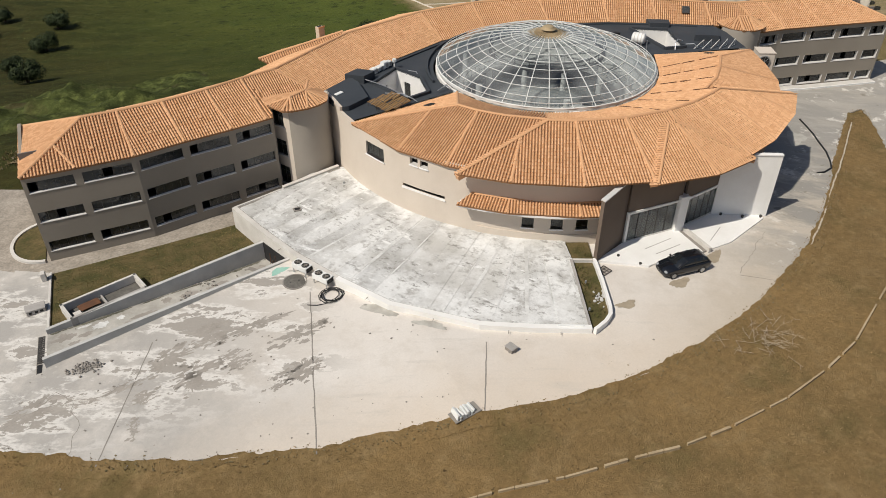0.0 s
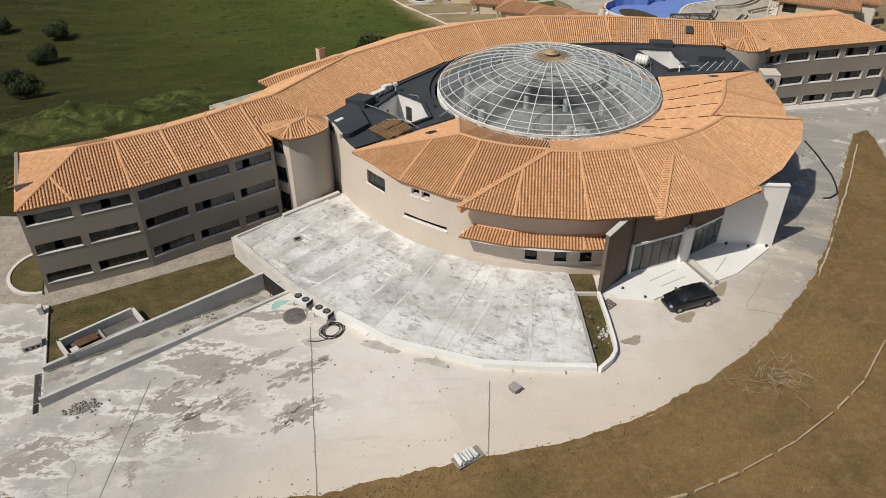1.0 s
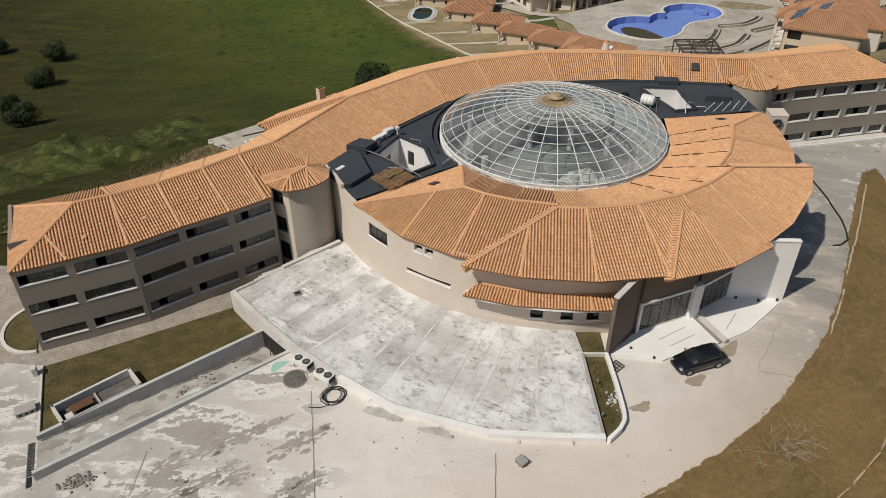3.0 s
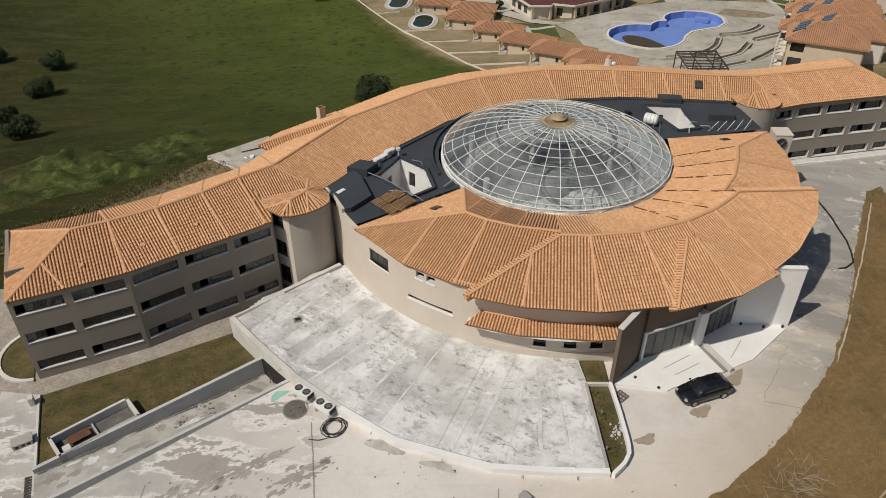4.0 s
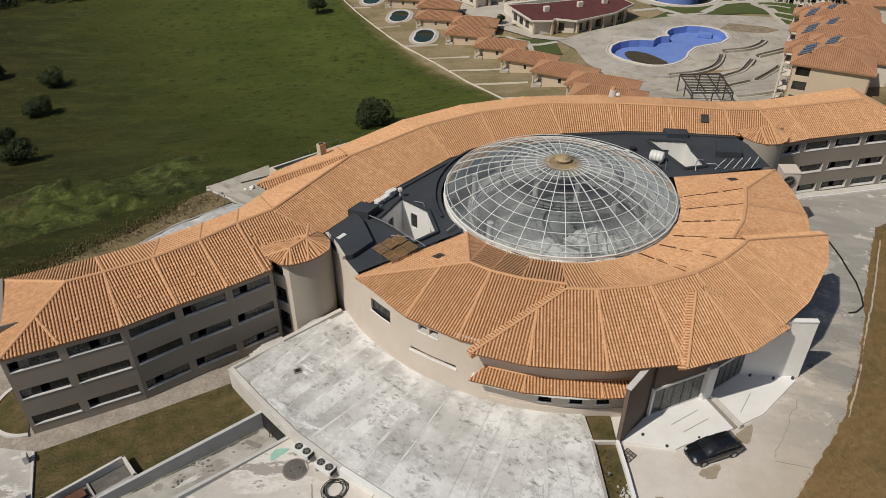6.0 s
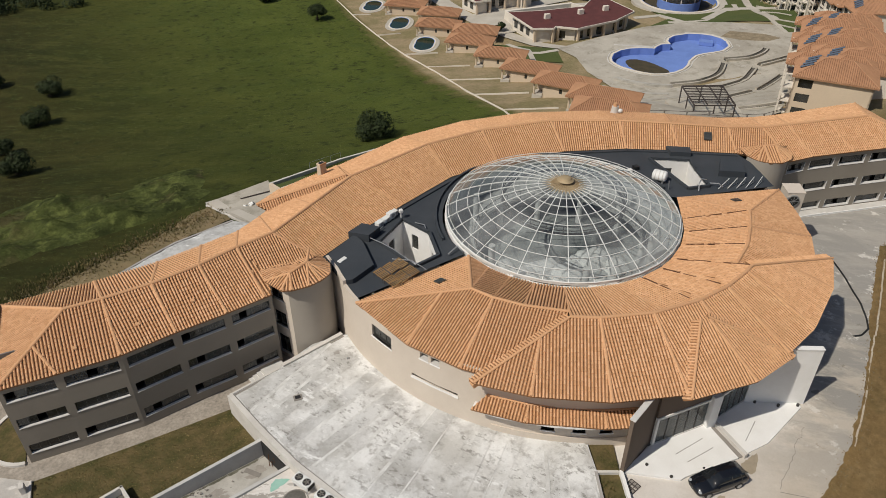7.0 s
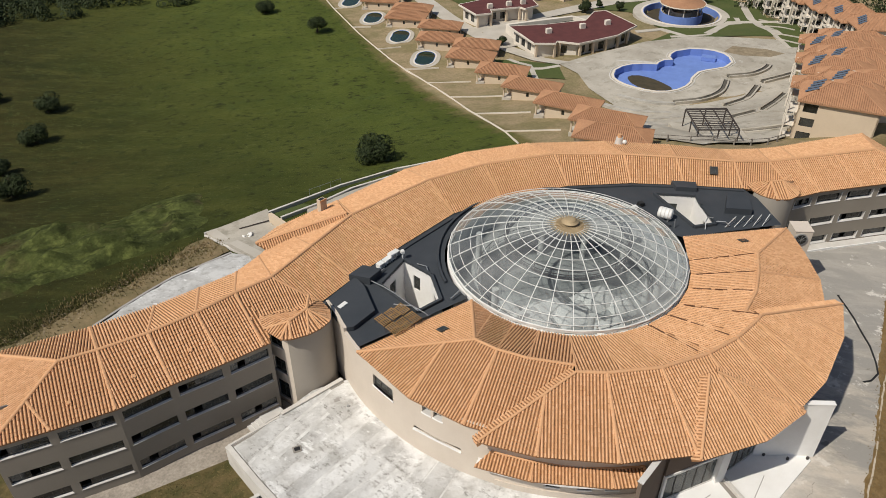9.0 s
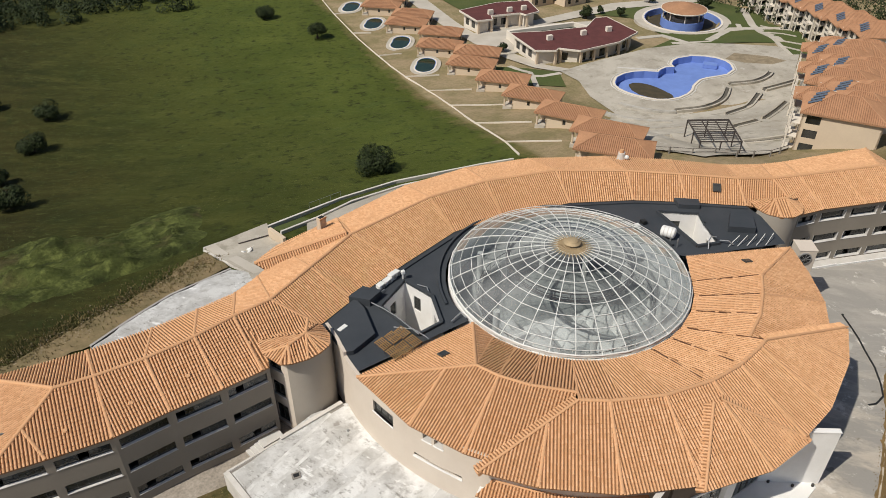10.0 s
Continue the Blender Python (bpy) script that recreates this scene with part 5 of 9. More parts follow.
        rot.translation = place + nn * 0.05
        win = part("roof_window", newbox((-0.42, -0.42, 0.0), (0.42, 0.42, 0.16), rot, 0.02), M_FRAME, hall, "small dark roof window")
        part("pane", newbox((-0.32, -0.32, 0.15), (0.32, 0.32, 0.175), rot), M_WINDOW, win)
    # raised porch roof over the entrance
    apex_l, apex_r = Vector((0.6, -21.0, 9.45)), Vector((1.4, -20.9, 9.45))
    f0, f1, f2 = Vector((-3.6, -26.15, 7.12)), Vector((2.4, -26.4, 6.95)), Vector((7.25, -25.2, 6.8))
    roof_panel(hall, [f0, f1, apex_r, apex_l])
    roof_panel(hall, [f1, f2, apex_r])
    ridge_cap(hall, f1, apex_r.lerp(f1, 0.03), 0.15, "seam_cap")
    verge_band(hall, f0, apex_l, (-1, 0.6, 0), 0.62, 0.22)
    out = verge_band(hall, f2, apex_r, (1, 1, 0), 0.5, 0.03)
    bm = bmesh.new()
    low = out * 0.15 - Vector((0, 0, 0.32))
    bar(bm, f2 + low, apex_r + low, 0.3, 0.3)
    part("verge", bm, M_CAP, hall)


def arc_wall(az0, az1, r, z0, z1, step=2.5, thick=0.3):
    bm = bmesh.new()
    n = max(2, round((az1 - az0) / step))
    rows = []
    for k in range(n + 1):
        az = az0 + (az1 - az0) * k / n
        rows.append([bm.verts.new(polar(az, rr, z)) for rr, z in ((r, z0), (r, z1), (r - thick, z1), (r - thick, z0))])
    for k in range(n):
        a, b = rows[k], rows[k + 1]
        for i in range(4):
            bm.faces.new((a[i], b[i], b[(i + 1) % 4], a[(i + 1) % 4]))
    bm.faces.new(rows[0])
    bm.faces.new(rows[-1][::-1])
    return bm


def arc_window(hall, az, width, z0, z1, depth, panes, label, glass=True, r=R_WALL):
    """A window in the curved wall: reveals, sill, frame and panes, standing in a real opening."""
    half = math.degrees(width / 2 / r)
    p, q = polar(az - half, r), polar(az + half, r)
    m = plan_matrix(p, q)
    w = (q - p).length
    win = part("window", newbox((0, 0.16, z0), (w, 0.24, z0 + 0.05), m), M_FRAME, hall, label)
    part("sill", newbox((-0.08, -0.09, z0 - 0.12), (w + 0.08, depth, z0), m, 0.01), M_WHITE, win)
    if glass:
        bm = bmesh.new()
        box(bm, (0, 0.16, z1 - 0.05), (w, 0.24, z1), m)
        for k in range(panes + 1):
            x = w * k / panes
            box(bm, (max(0, x - 0.03), 0.16, z0 + 0.05), (min(w, x + 0.03), 0.24, z1 - 0.05), m)
        part("frame", bm, M_FRAME, win)
        for k in range(panes):
            part("pane", newbox((w * k / panes + 0.03, 0.19, z0 + 0.05), (w * (k + 1) / panes - 0.03, 0.205, z1 - 0.05), m), M_WINDOW, win)
    # near-black panel: the unlit room's darkness is put into its colour
    part("back", newbox((-0.1, 0.5, z0 - 0.3), (w + 0.1, 0.55, z1 + 0.3), m), M_UNLIT_ROOM, win)
    return win


def build_hall():
    hall = thing("round_hall", "cream round hall with a ring of clay tile roofs", "building")
    # curved outer wall with its openings: pieces between them
    openings = [(-68.6, 2.6, 4.65, 6.0), (-56.8, 0.85, 5.7, 6.4), (-54.2, 0.85, 5.7, 6.4), (-54.6, 4.6, 3.05, 3.45),
                (-31.0, 1.05, 1.75, 2.75), (-25.0, 1.05, 1.75, 2.75), (-19.8, 1.05, 1.75, 2.75)]
    spans = []
    for az, w, z0, z1 in openings:
        h = math.degrees(w / 2 / R_WALL)
        spans.append((az - h, az + h, z0, z1))
    edges = sorted({-83.5, -13.0, *[s for sp in spans for s in sp[:2]]})
    for a, b in zip(edges, edges[1:]):
        mid = (a + b) / 2
        cuts = sorted((sp[2], sp[3]) for sp in spans if sp[0] < mid < sp[1])
        top = EAVE_S - 0.08 if mid < -44 else EAVE_C - 0.1
        z = -0.6
        for lo, hi in cuts:
            part("wall", arc_wall(a, b, R_WALL, z, lo), M_STUCCO, hall)
            z = hi
        part("wall", arc_wall(a, b, R_WALL, z, top), M_STUCCO, hall)
    arc_window(hall, -68.6, 2.6, 4.65, 6.0, 0.2, 3, "wide window with grey glass and a white sill")
    arc_window(hall, -56.8, 0.85, 5.7, 6.4, 0.4, 1, "small square opening", False)
    arc_window(hall, -54.2, 0.85, 5.7, 6.4, 0.4, 1, "small square opening", False)
    arc_window(hall, -54.6, 4.6, 3.05, 3.45, 0.08, 1, "long slit with a white surround", False)
    for az, w, z0, z1, mat, deep in ((-56.8, 0.85, 5.68, 5.78, M_SILL, 0.45), (-54.2, 0.85, 5.68, 5.78, M_SILL, 0.45), (-54.6, 4.7, 2.98, 3.13, M_WHITE, 0.12)):
        h = math.degrees(w / 2 / R_WALL)
        part("deep_sill", arc_wall(az - h, az + h, R_WALL + 0.04, z0, z1, 2.0, deep), mat, hall, "broad pale sill")
    for az in (-31.0, -25.0, -19.8):
        arc_window(hall, az, 1.05, 1.75, 2.75, 0.2, 1, "small window with pale frame")
    part("plinth", arc_wall(-42, -13, R_WALL + 0.10, -0.5, 1.25), M_STUCCO, hall)
    # eastern and hidden parts of the ring; the shade there is put into the brown
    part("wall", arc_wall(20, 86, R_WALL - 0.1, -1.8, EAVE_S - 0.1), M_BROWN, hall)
    # low tiled canopy over the small windows
    low = [(-45.0, -35.0), (-35.0, -21.0), (-21.0, -14.8)]
    for a, b in low:
        roof_panel(hall, [polar(a, 25.8, 4.05), polar(b, 25.8, 4.05), polar(b, R_WALL - 0.05, 4.5), polar(a + (2.0 if a < -44 else 0), R_WALL - 0.05, 4.5)])
        ridge_cap(hall, polar(b, 25.8, 4.08), polar(b, R_WALL, 4.52), 0.1, "seam_cap")
        ridge_cap(hall, polar(a + (2 if a < -44 else 0), R_WALL + 0.05, 4.5), polar(b, R_WALL + 0.05, 4.5), 0.12)
        part("fascia", arc_wall(a, b, 25.65, 3.72, 3.9, 5, 0.9), M_WHITE, hall)
    # end wall of the hall towards the tower
    part("wall", arc_wall(-83.5, -77.0, R_WALL, EAVE_S - 0.08, 6.98), M_STUCCO, hall)
    part("wall", arc_wall(-88.5, -83.5, R_WALL, -0.6, 7.42), M_STUCCO, hall)
    part("return_wall", wall(bmesh.new(), (-24.6, 1.6), polar(-88.5, R_WALL), 0.3, -0.6, 7.42), M_STUCCO, hall)
    build_hall_roof(hall)
    return hall


build_hall()


# ---------------------------------------------------------------- entrance
def build_entrance():
    e = thing("entrance", "hotel entrance with white floor, glass fronts and two splayed walls", "entrance", kind="structure")
    zf = 0.42
    part("forecourt", newprism([(-8.35, -25.75), (-4.55, -28.1), (-4.0, -28.0), (1.05, -28.1), (1.0, -24.2), (-4.6, -24.3)], -0.3, zf), M_WHITE, e, "white painted floor")
    part("forecourt", newprism([(1.9, -27.95), (4.4, -27.75), (9.75, -25.75), (9.9, -25.3), (6.7, -23.0), (1.35, -24.2)], -0.3, zf - 0.1), M_WHITE, e, "white painted floor")
    for x0, y0, x1, y1 in ((-3.4, -25.9, -0.4, -25.4), (-3.0, -26.9, -0.2, -26.5), (2.8, -26.9, 5.0, -25.5)):
        bm = bmesh.new()
        bar(bm, (x0, y0, zf - (0.1 if x0 > 1 else 0.0)), (x1, y1, zf - (0.1 if x0 > 1 else 0.0)), 0.07, 0.02)
        part("floor_joint", bm, M_GREYWALL, e)
    # channel wall between the two floors
    a, b = Vector((1.28, -24.3)), Vector((1.42, -28.25))
    m = plan_matrix(a, b)
    part("channel_wall", newbox((0, 0.12, -0.2), ((b - a).length, 0.42, zf + 0.28), m, 0.01), M_PALEWALL, e)
    part("channel", newbox((0, -0.25, -0.2), ((b - a).length - 0.2, 0.12, zf - 0.1), m), M_STEPS, e)
    # splayed walls
    def splay(p, q, name, mat, top0, top1, cap):
        p, q = Vector(p), Vector(q)
        d = (q - p).normalized()
        nr = Vector((-d.y, d.x)) * 0.32
        bm = bmesh.new()
        v = []
        for c, z in ((p, top0), (q, top1)):
            for o in (Vector((0, 0)), nr):
                v.append((bm.verts.new((c.x + o.x, c.y + o.y, -0.4)), bm.verts.new((c.x + o.x, c.y + o.y, z))))
        (a, at), (b, bt), (c, ct), (g, gt) = v
        for f in ((a, c, ct, at), (b, bt, gt, g), (at, ct, gt, bt), (a, b, g, c), (a, at, bt, b), (c, g, gt, ct)):
            bm.faces.new(f)
        part(name, bm, mat, e)
        bm = bmesh.new()
        mid0, mid1 = p + nr / 2, q + nr / 2
        bar(bm, (mid0.x, mid0.y, top0 + 0.05), (mid1.x, mid1.y, top1 + 0.05), 0.46, 0.1)
        part("coping", bm, cap, e)
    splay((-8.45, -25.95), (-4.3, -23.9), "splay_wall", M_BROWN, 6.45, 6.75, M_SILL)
    splay((5.6, -23.4), (10.3, -25.45), "splay_wall", M_WHITE, 6.6, 6.6, M_WHITE)
    # glass fronts
    def front(p, q, panes, z1):
        p, q = Vector(p), Vector(q)
        m = plan_matrix(p, q)
        length = (q - p).length
        g = part("glass_front", newbox((0, -0.05, zf), (length, 0.1, zf + 0.1), m), M_SILL, e, "glazed entrance front with pale frame")
        bm = bmesh.new()
        box(bm, (-0.1, -0.1, z1), (length + 0.1, 0.14, z1 + 0.22), m)
        box(bm, (-0.22, -0.1, zf), (0, 0.14, z1 + 0.22), m)
        part("surround", bm, M_WHITE, g)
        bm = bmesh.new()
        for k in range(1, panes):
            box(bm, (length * k / panes - 0.03, -0.02, zf + 0.1), (length * k / panes + 0.03, 0.08, z1), m)
        part("mullions", bm, M_FRAME, g)
        for k in range(panes):
            part("pane", newbox((length * k / panes + 0.03, 0.02, zf + 0.1), (length * (k + 1) / panes - 0.03, 0.035, z1), m), M_DOORGLASS, g)
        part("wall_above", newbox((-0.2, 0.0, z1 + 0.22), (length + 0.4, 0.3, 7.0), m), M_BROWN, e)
        # pale wall added behind the panes to lighten the glass
        part("lobby_back", newbox((-1, 3.5, zf - 0.3), (length + 1, 3.7, 5.0), m), M_PALEWALL, e)
        part("lobby_floor", newbox((-1, 0.1, zf - 0.2), (length + 1, 3.6, zf - 0.02), m), M_ROOM, e)
    front((-4.5, -24.35), (0.55, -24.25), 5, 3.35)
    front((1.55, -24.2), (5.7, -23.3), 5, 3.3)
    part("column", newbox((0.6, -24.65, -0.2), (1.5, -23.8, 4.0), None, 0.02), M_WHITE, e, "square white column")
    for p in ((-6.2, -25.9), (-5.1, -27.6), (6.4, -23.8), (8.0, -24.9), (9.6, -25.5)):
        part("floor_spot", rod(bmesh.new(), (*p, zf - 0.1), (*p, zf + 0.12), 0.12, 10), M_FRAME, e, "small dark floor lamp")
    return e


build_entrance()


# ---------------------------------------------------------------- dark flat roof with its light wells
def build_flat_roof():
    z = 6.9
    west_well = [(-15.6, 5.2), (-14.0, 2.0), (-14.55, -1.75), (-17.0, -2.5), (-18.9, 2.4)]
    east_well = [(15.5, 6.6), (19.4, 4.5), (18.7, 2.6), (17.8, -0.9), (15.5, -0.5)]
    outer = [s[0] for s in STATIONS[4:13]] + [(25.9, 1.6), (24.6, -3.6), (13.3, -1.6), (12.0, -0.5)]
    ring = [polar(az, 12.35)[:] for az in range(92, 270, 8)]
    outer += ring + [(-12.0, -2.4), (-23.6, -5.0), (-24.0, -2.6), (-24.2, -0.9), (-24.9, 1.0)]
    f = thing("flat_roof", "dark slate-grey membrane roof round the dome with light wells", "roof", kind="structure")
    verts, faces = sheet(outer, [west_well, east_well], z)
    me = mesh_from("membrane", verts, faces)
    mesh_part("membrane", me, M_DARKROOF, f)
    for well in (west_well, east_well):
        c = sum((Vector(p) for p in well), Vector((0, 0))) / len(well)
        for i in range(len(well)):
            p, q = Vector(well[i]), Vector(well[(i + 1) % len(well)])
            m = plan_matrix(p, q)
            length = (q - p).length
            inward = 1 if (c - p).dot(Vector((-(q - p).y, (q - p).x))) > 0 else -1
            holes = [(length * 0.35, length * 0.6, 4.2, 5.9)] if length > 3.3 else []
            bm = bmesh.new()
            a, b = (p, q) if inward < 0 else (q, p)
            wall(bm, a, b, 0.2, 0.5, z + 0.02, holes)
            part("well_wall", bm, M_WHITE, f, "white light-well wall")
            if holes:
                mm = plan_matrix(a, b)
                part("well_window", newbox((holes[0][0], 0.12, 4.2), (holes[0][1], 0.16, 5.9), mm), M_WINDOW, f)
            kerb = newbox((-0.1, -0.28 if inward > 0 else 0.0, z - 0.1), (length + 0.1, 0.0 if inward > 0 else 0.28, z + 0.32), m, 0.02)
            part("well_kerb", kerb, M_DARKROOF, f)
        part("well_floor", newprism([p for p in well], 0.3, 0.5), M_GREYWALL, f)
    # upstands
    for line in ([s[0] for s in STATIONS[4:8]], [s[0] for s in STATIONS[8:13]]):
        for p, q in zip(line, line[1:]):
            m = plan_matrix(p, q)
            part("gutter_kerb", newbox((0, -0.75, z), ((Vector(q) - Vector(p)).length, -0.45, z + 0.16), m, 0.02), M_DARKROOF, f)
    part("kerb_ring", arc_wall(92, 268, 13.15, z, z + 0.28, 5, 0.22), M_DARKROOF, f)
    # raised western deck, with its lower bay
    part("deck", newprism([(-24.6, 1.6), (-21.0, 4.1), (-20.6, 2.5), (-20.75, -1.37), (-23.19, -2.81), (-23.95, -2.7), (-24.3, -0.6)], z - 0.2, z + 0.5), M_DARKROOF, f)
    part("deck", newprism([(-21.6, 4.2), (-19.9, 5.2), (-18.4, 3.9), (-19.9, 2.9)], z - 0.2, z + 0.85), M_DARKROOF, f)
    # raised eastern boxes
    part("deck", newprism([(20.3, 0.5), (22.5, 2.9), (24.4, 1.6), (22.8, -0.9)], z - 0.2, z + 0.75), M_DARKROOF, f)
    part("deck", newprism([(18.6, 7.9), (21.0, 6.6), (20.3, 5.4), (18.2, 6.5)], z - 0.2, z + 0.55), M_DARKROOF, f)
    return f


build_flat_roof()


# ---------------------------------------------------------------- glass dome
def build_dome():
    d = thing("glass_dome", "shallow glass dome with white steel ribs and a bronze cap", "dome")
    rim, z0, rise = 12.0, 7.5, 3.25
    big = (rim * rim + rise * rise) / (2 * rise)
    cz = z0 + rise - big
    a_max = math.asin(rim / big)
    rings, spokes = 9, 32
    def at(k, az, lift=0.0):
        """A place on the shell: ring k counted from the rim (0) to the cap."""
        ang = a_max * (1 - k / rings * 0.885)
        return polar(az, (big + lift) * math.sin(ang), cz + (big + lift) * math.cos(ang))
    offset = -4.25
    step = 360 / spokes
    for k in range(rings):
        corners = [at(k, -step / 2 + 0.0), at(k, step / 2), at(k + 1, step / 2), at(k + 1, -step / 2)]
        me = mesh_from("pane", corners, [(0, 1, 2, 3)])
        me.materials.append(M_GLASS)
        for s in range(spokes):
            ob = new("pane", me)
            ob.parent = d
            ob.matrix_basis = pose(0, 0, 0, 0, 0, offset + step * (s + 0.5))
            ob.visible_shadow = False
    def rib_mesh():
        vs, fs = [], []
        n = rings * 3
        for i in range(n + 1):
            kk = rings * i / n
            ang = a_max * (1 - kk / rings * 0.885)
            for du, dr in ((-0.036, 0.04), (0.036, 0.04), (0.036, -0.07), (-0.036, -0.07)):
                r = (big + dr) * math.sin(ang)
                vs.append((du, -r, cz + (big + dr) * math.cos(ang)))
        for i in range(n):
            for j in range(4):
                a = i * 4 + j
                b = i * 4 + (j + 1) % 4
                fs.append((a, b, b + 4, a + 4))
        return mesh_from("rib", vs, fs)
    me = rib_mesh()
    me.materials.append(M_STEELWHITE)
    for s in range(spokes):
        ob = new("rib", me)
        ob.parent = d
        ob.matrix_basis = pose(0, 0, 0, 0, 0, offset + step * s)
    for k in range(rings + 1):
        vs, fs = [], []
        wide = 0.036 if k else 0.075
        for s in range(spokes):
            az = offset + step * s
            for dl, dk in ((0.04, -wide), (0.04, wide), (-0.05, wide), (-0.05, -wide)):
                vs.append(at(k + dk * 0.62, az, dl))
        for s in range(spokes):
            for j in range(4):
                a, b = s * 4 + j, s * 4 + (j + 1) % 4
                t = (s + 1) % spokes
                fs.append((a, b, t * 4 + (j + 1) % 4, t * 4 + j))
        mesh_part("ring", mesh_from("ring", vs, fs), M_STEELWHITE, d)
    # rim, cap and finial
    part("rim_beam", arc_wall(0, 360, rim + 0.03, z0 - 0.3, z0 + 0.02, 11.25, 0.12), M_STEELWHITE, d)
    bm = bmesh.new()
    cap_r, cap_z = at(rings, 0).xy.length, at(rings, 0).z
    bmesh.ops.create_cone(bm, cap_ends=True, segments=48, radius1=cap_r + 0.1, radius2=0.55, depth=0.22, matrix=Matrix.Translation((0, 0, cap_z + 0.12)))
    part("cap", bm, M_BRONZE, d, "bronze-coloured cap plate")
    bm = bmesh.new()
    bmesh.ops.create_cone(bm, cap_ends=True, segments=32, radius1=0.5, radius2=0.62, depth=0.25, matrix=Matrix.Translation((0, 0, cap_z + 0.38)))
    bmesh.ops.create_cone(bm, cap_ends=True, segments=32, radius1=0.85, radius2=0.55, depth=0.2, matrix=Matrix.Translation((0, 0, cap_z + 0.58)))
    bmesh.ops.create_uvsphere(bm, u_segments=24, v_segments=10, radius=0.6, matrix=Matrix.Translation((0, 0, cap_z + 0.66)) @ Matrix.Diagonal((1, 1, 0.3, 1)))
    part("finial", bm, M_BRONZE, d, "round bronze finial")
    ray = bmesh.new()
    bar(ray, polar(0, 0.6, cap_z + 0.27), polar(0, cap_r + 0.9, cap_z - 0.11), 0.09, 0.04)
    me = bpy.data.meshes.new("cap_ray")
    ray.to_mesh(me)
    ray.free()
    me.materials.append(M_BRONZE)
    for k in range(spokes):
        ob = new("cap_ray", me)
        ob.parent = d
        ob.matrix_basis = pose(0, 0, 0, 0, 0, offset + step * k)
    return d


build_dome()


def build_atrium():
    """What shows through the dome: drum, gallery with its railing, columns and floor."""
    a = thing("atrium", "bright atrium under the dome with gallery, columns and pale dust sheets", "hall", kind="structure")
    part("drum", arc_wall(0, 360, 12.1, 3.8, 7.0, 7.5, 0.2), M_WHITE, a)
    part("drum", arc_wall(0, 360, 12.6, -0.6, 3.8, 7.5, 0.2), M_ROOM, a)
    bm = bmesh.new()
    bmesh.ops.create_circle(bm, cap_ends=True, segments=48, radius=12.5)
    bmesh.ops.translate(bm, verts=bm.verts, vec=(0, 0, 0.35))
    # light and dark blotches added to break up the ribs' cast shadows
    part("floor", bm, M_ATRIUM, a, "hall floor in made-up light and dark blotches")
    part("gallery", arc_wall(0, 360, 12.3, 3.55, 3.85, 7.5, 3.4), M_RETAIN, a)
    for r, z in ((9.0, 3.85), (11.75, 6.95)):
        bm = bmesh.new()
        n = 64
        for k in range(n):
            p, q = polar(360 * k / n, r, z), polar(360 * (k + 1) / n, r, z)
            rod(bm, p, p + Vector((0, 0, 0.95)), 0.02, 5)
            bar(bm, p + Vector((0, 0, 0.95)), q + Vector((0, 0, 0.95)), 0.06, 0.05)
            bar(bm, p + Vector((0, 0, 0.25)), q + Vector((0, 0, 0.25)), 0.03, 0.03)
        part("railing", bm, M_STEELWHITE if z > 5 else M_IRON, a)
    # ring walk hung below the glass
    for r, z, w in ((6.3, 8.75, 0.3), (6.3, 9.65, 0.1), (6.3, 9.2, 0.05)):
        part("hung_ring", arc_wall(0, 360, r, z, z + 0.09, 7.5, w), M_IRON, a, "dark steel ring walk below the glass")
    for k in range(24):
        p = polar(15 * k, 6.28)
        part("hung_post", rod(bmesh.new(), (*p, 8.8), (*p, 9.7), 0.035, 6), M_IRON, a)
    for k in range(12):
        p = polar(15 + 30 * k, 9.4)
        part("column", rod(bmesh.new(), (*p, 0.3), (*p, 7.2 if k % 2 else 3.7), 0.34, 16), M_WHITE, a)
    # dust sheets added at random to stand for bright shapes under the glass
    rnd = random.Random(3)
    for k in range(9):
        c = polar(rnd.uniform(-100, 80), rnd.uniform(1.5, 7.0))
        bm = bmesh.new()
        bmesh.ops.create_grid(bm, x_segments=9, y_segments=9, size=1.0)
        sx, sy, h = rnd.uniform(1.3, 2.6), rnd.uniform(1.1, 2.2), rnd.uniform(0.5, 1.6)
        for v in bm.verts:
            e = max(abs(v.co.x), abs(v.co.y))
            v.co.z = 0.36 + h * (1 - smooth(e, 0.55, 0.98)) + 0.1 * noise.noise((v.co.x * 3 + k, v.co.y * 3, 0)) * (1 - e)
            v.co.x, v.co.y = c.x + v.co.x * sx, c.y + v.co.y * sy
        for fc in bm.faces:
            fc.smooth = True
        part("dust_sheet", bm, M_WHITE, a, "rumpled white dust sheet")
    return a


build_atrium()


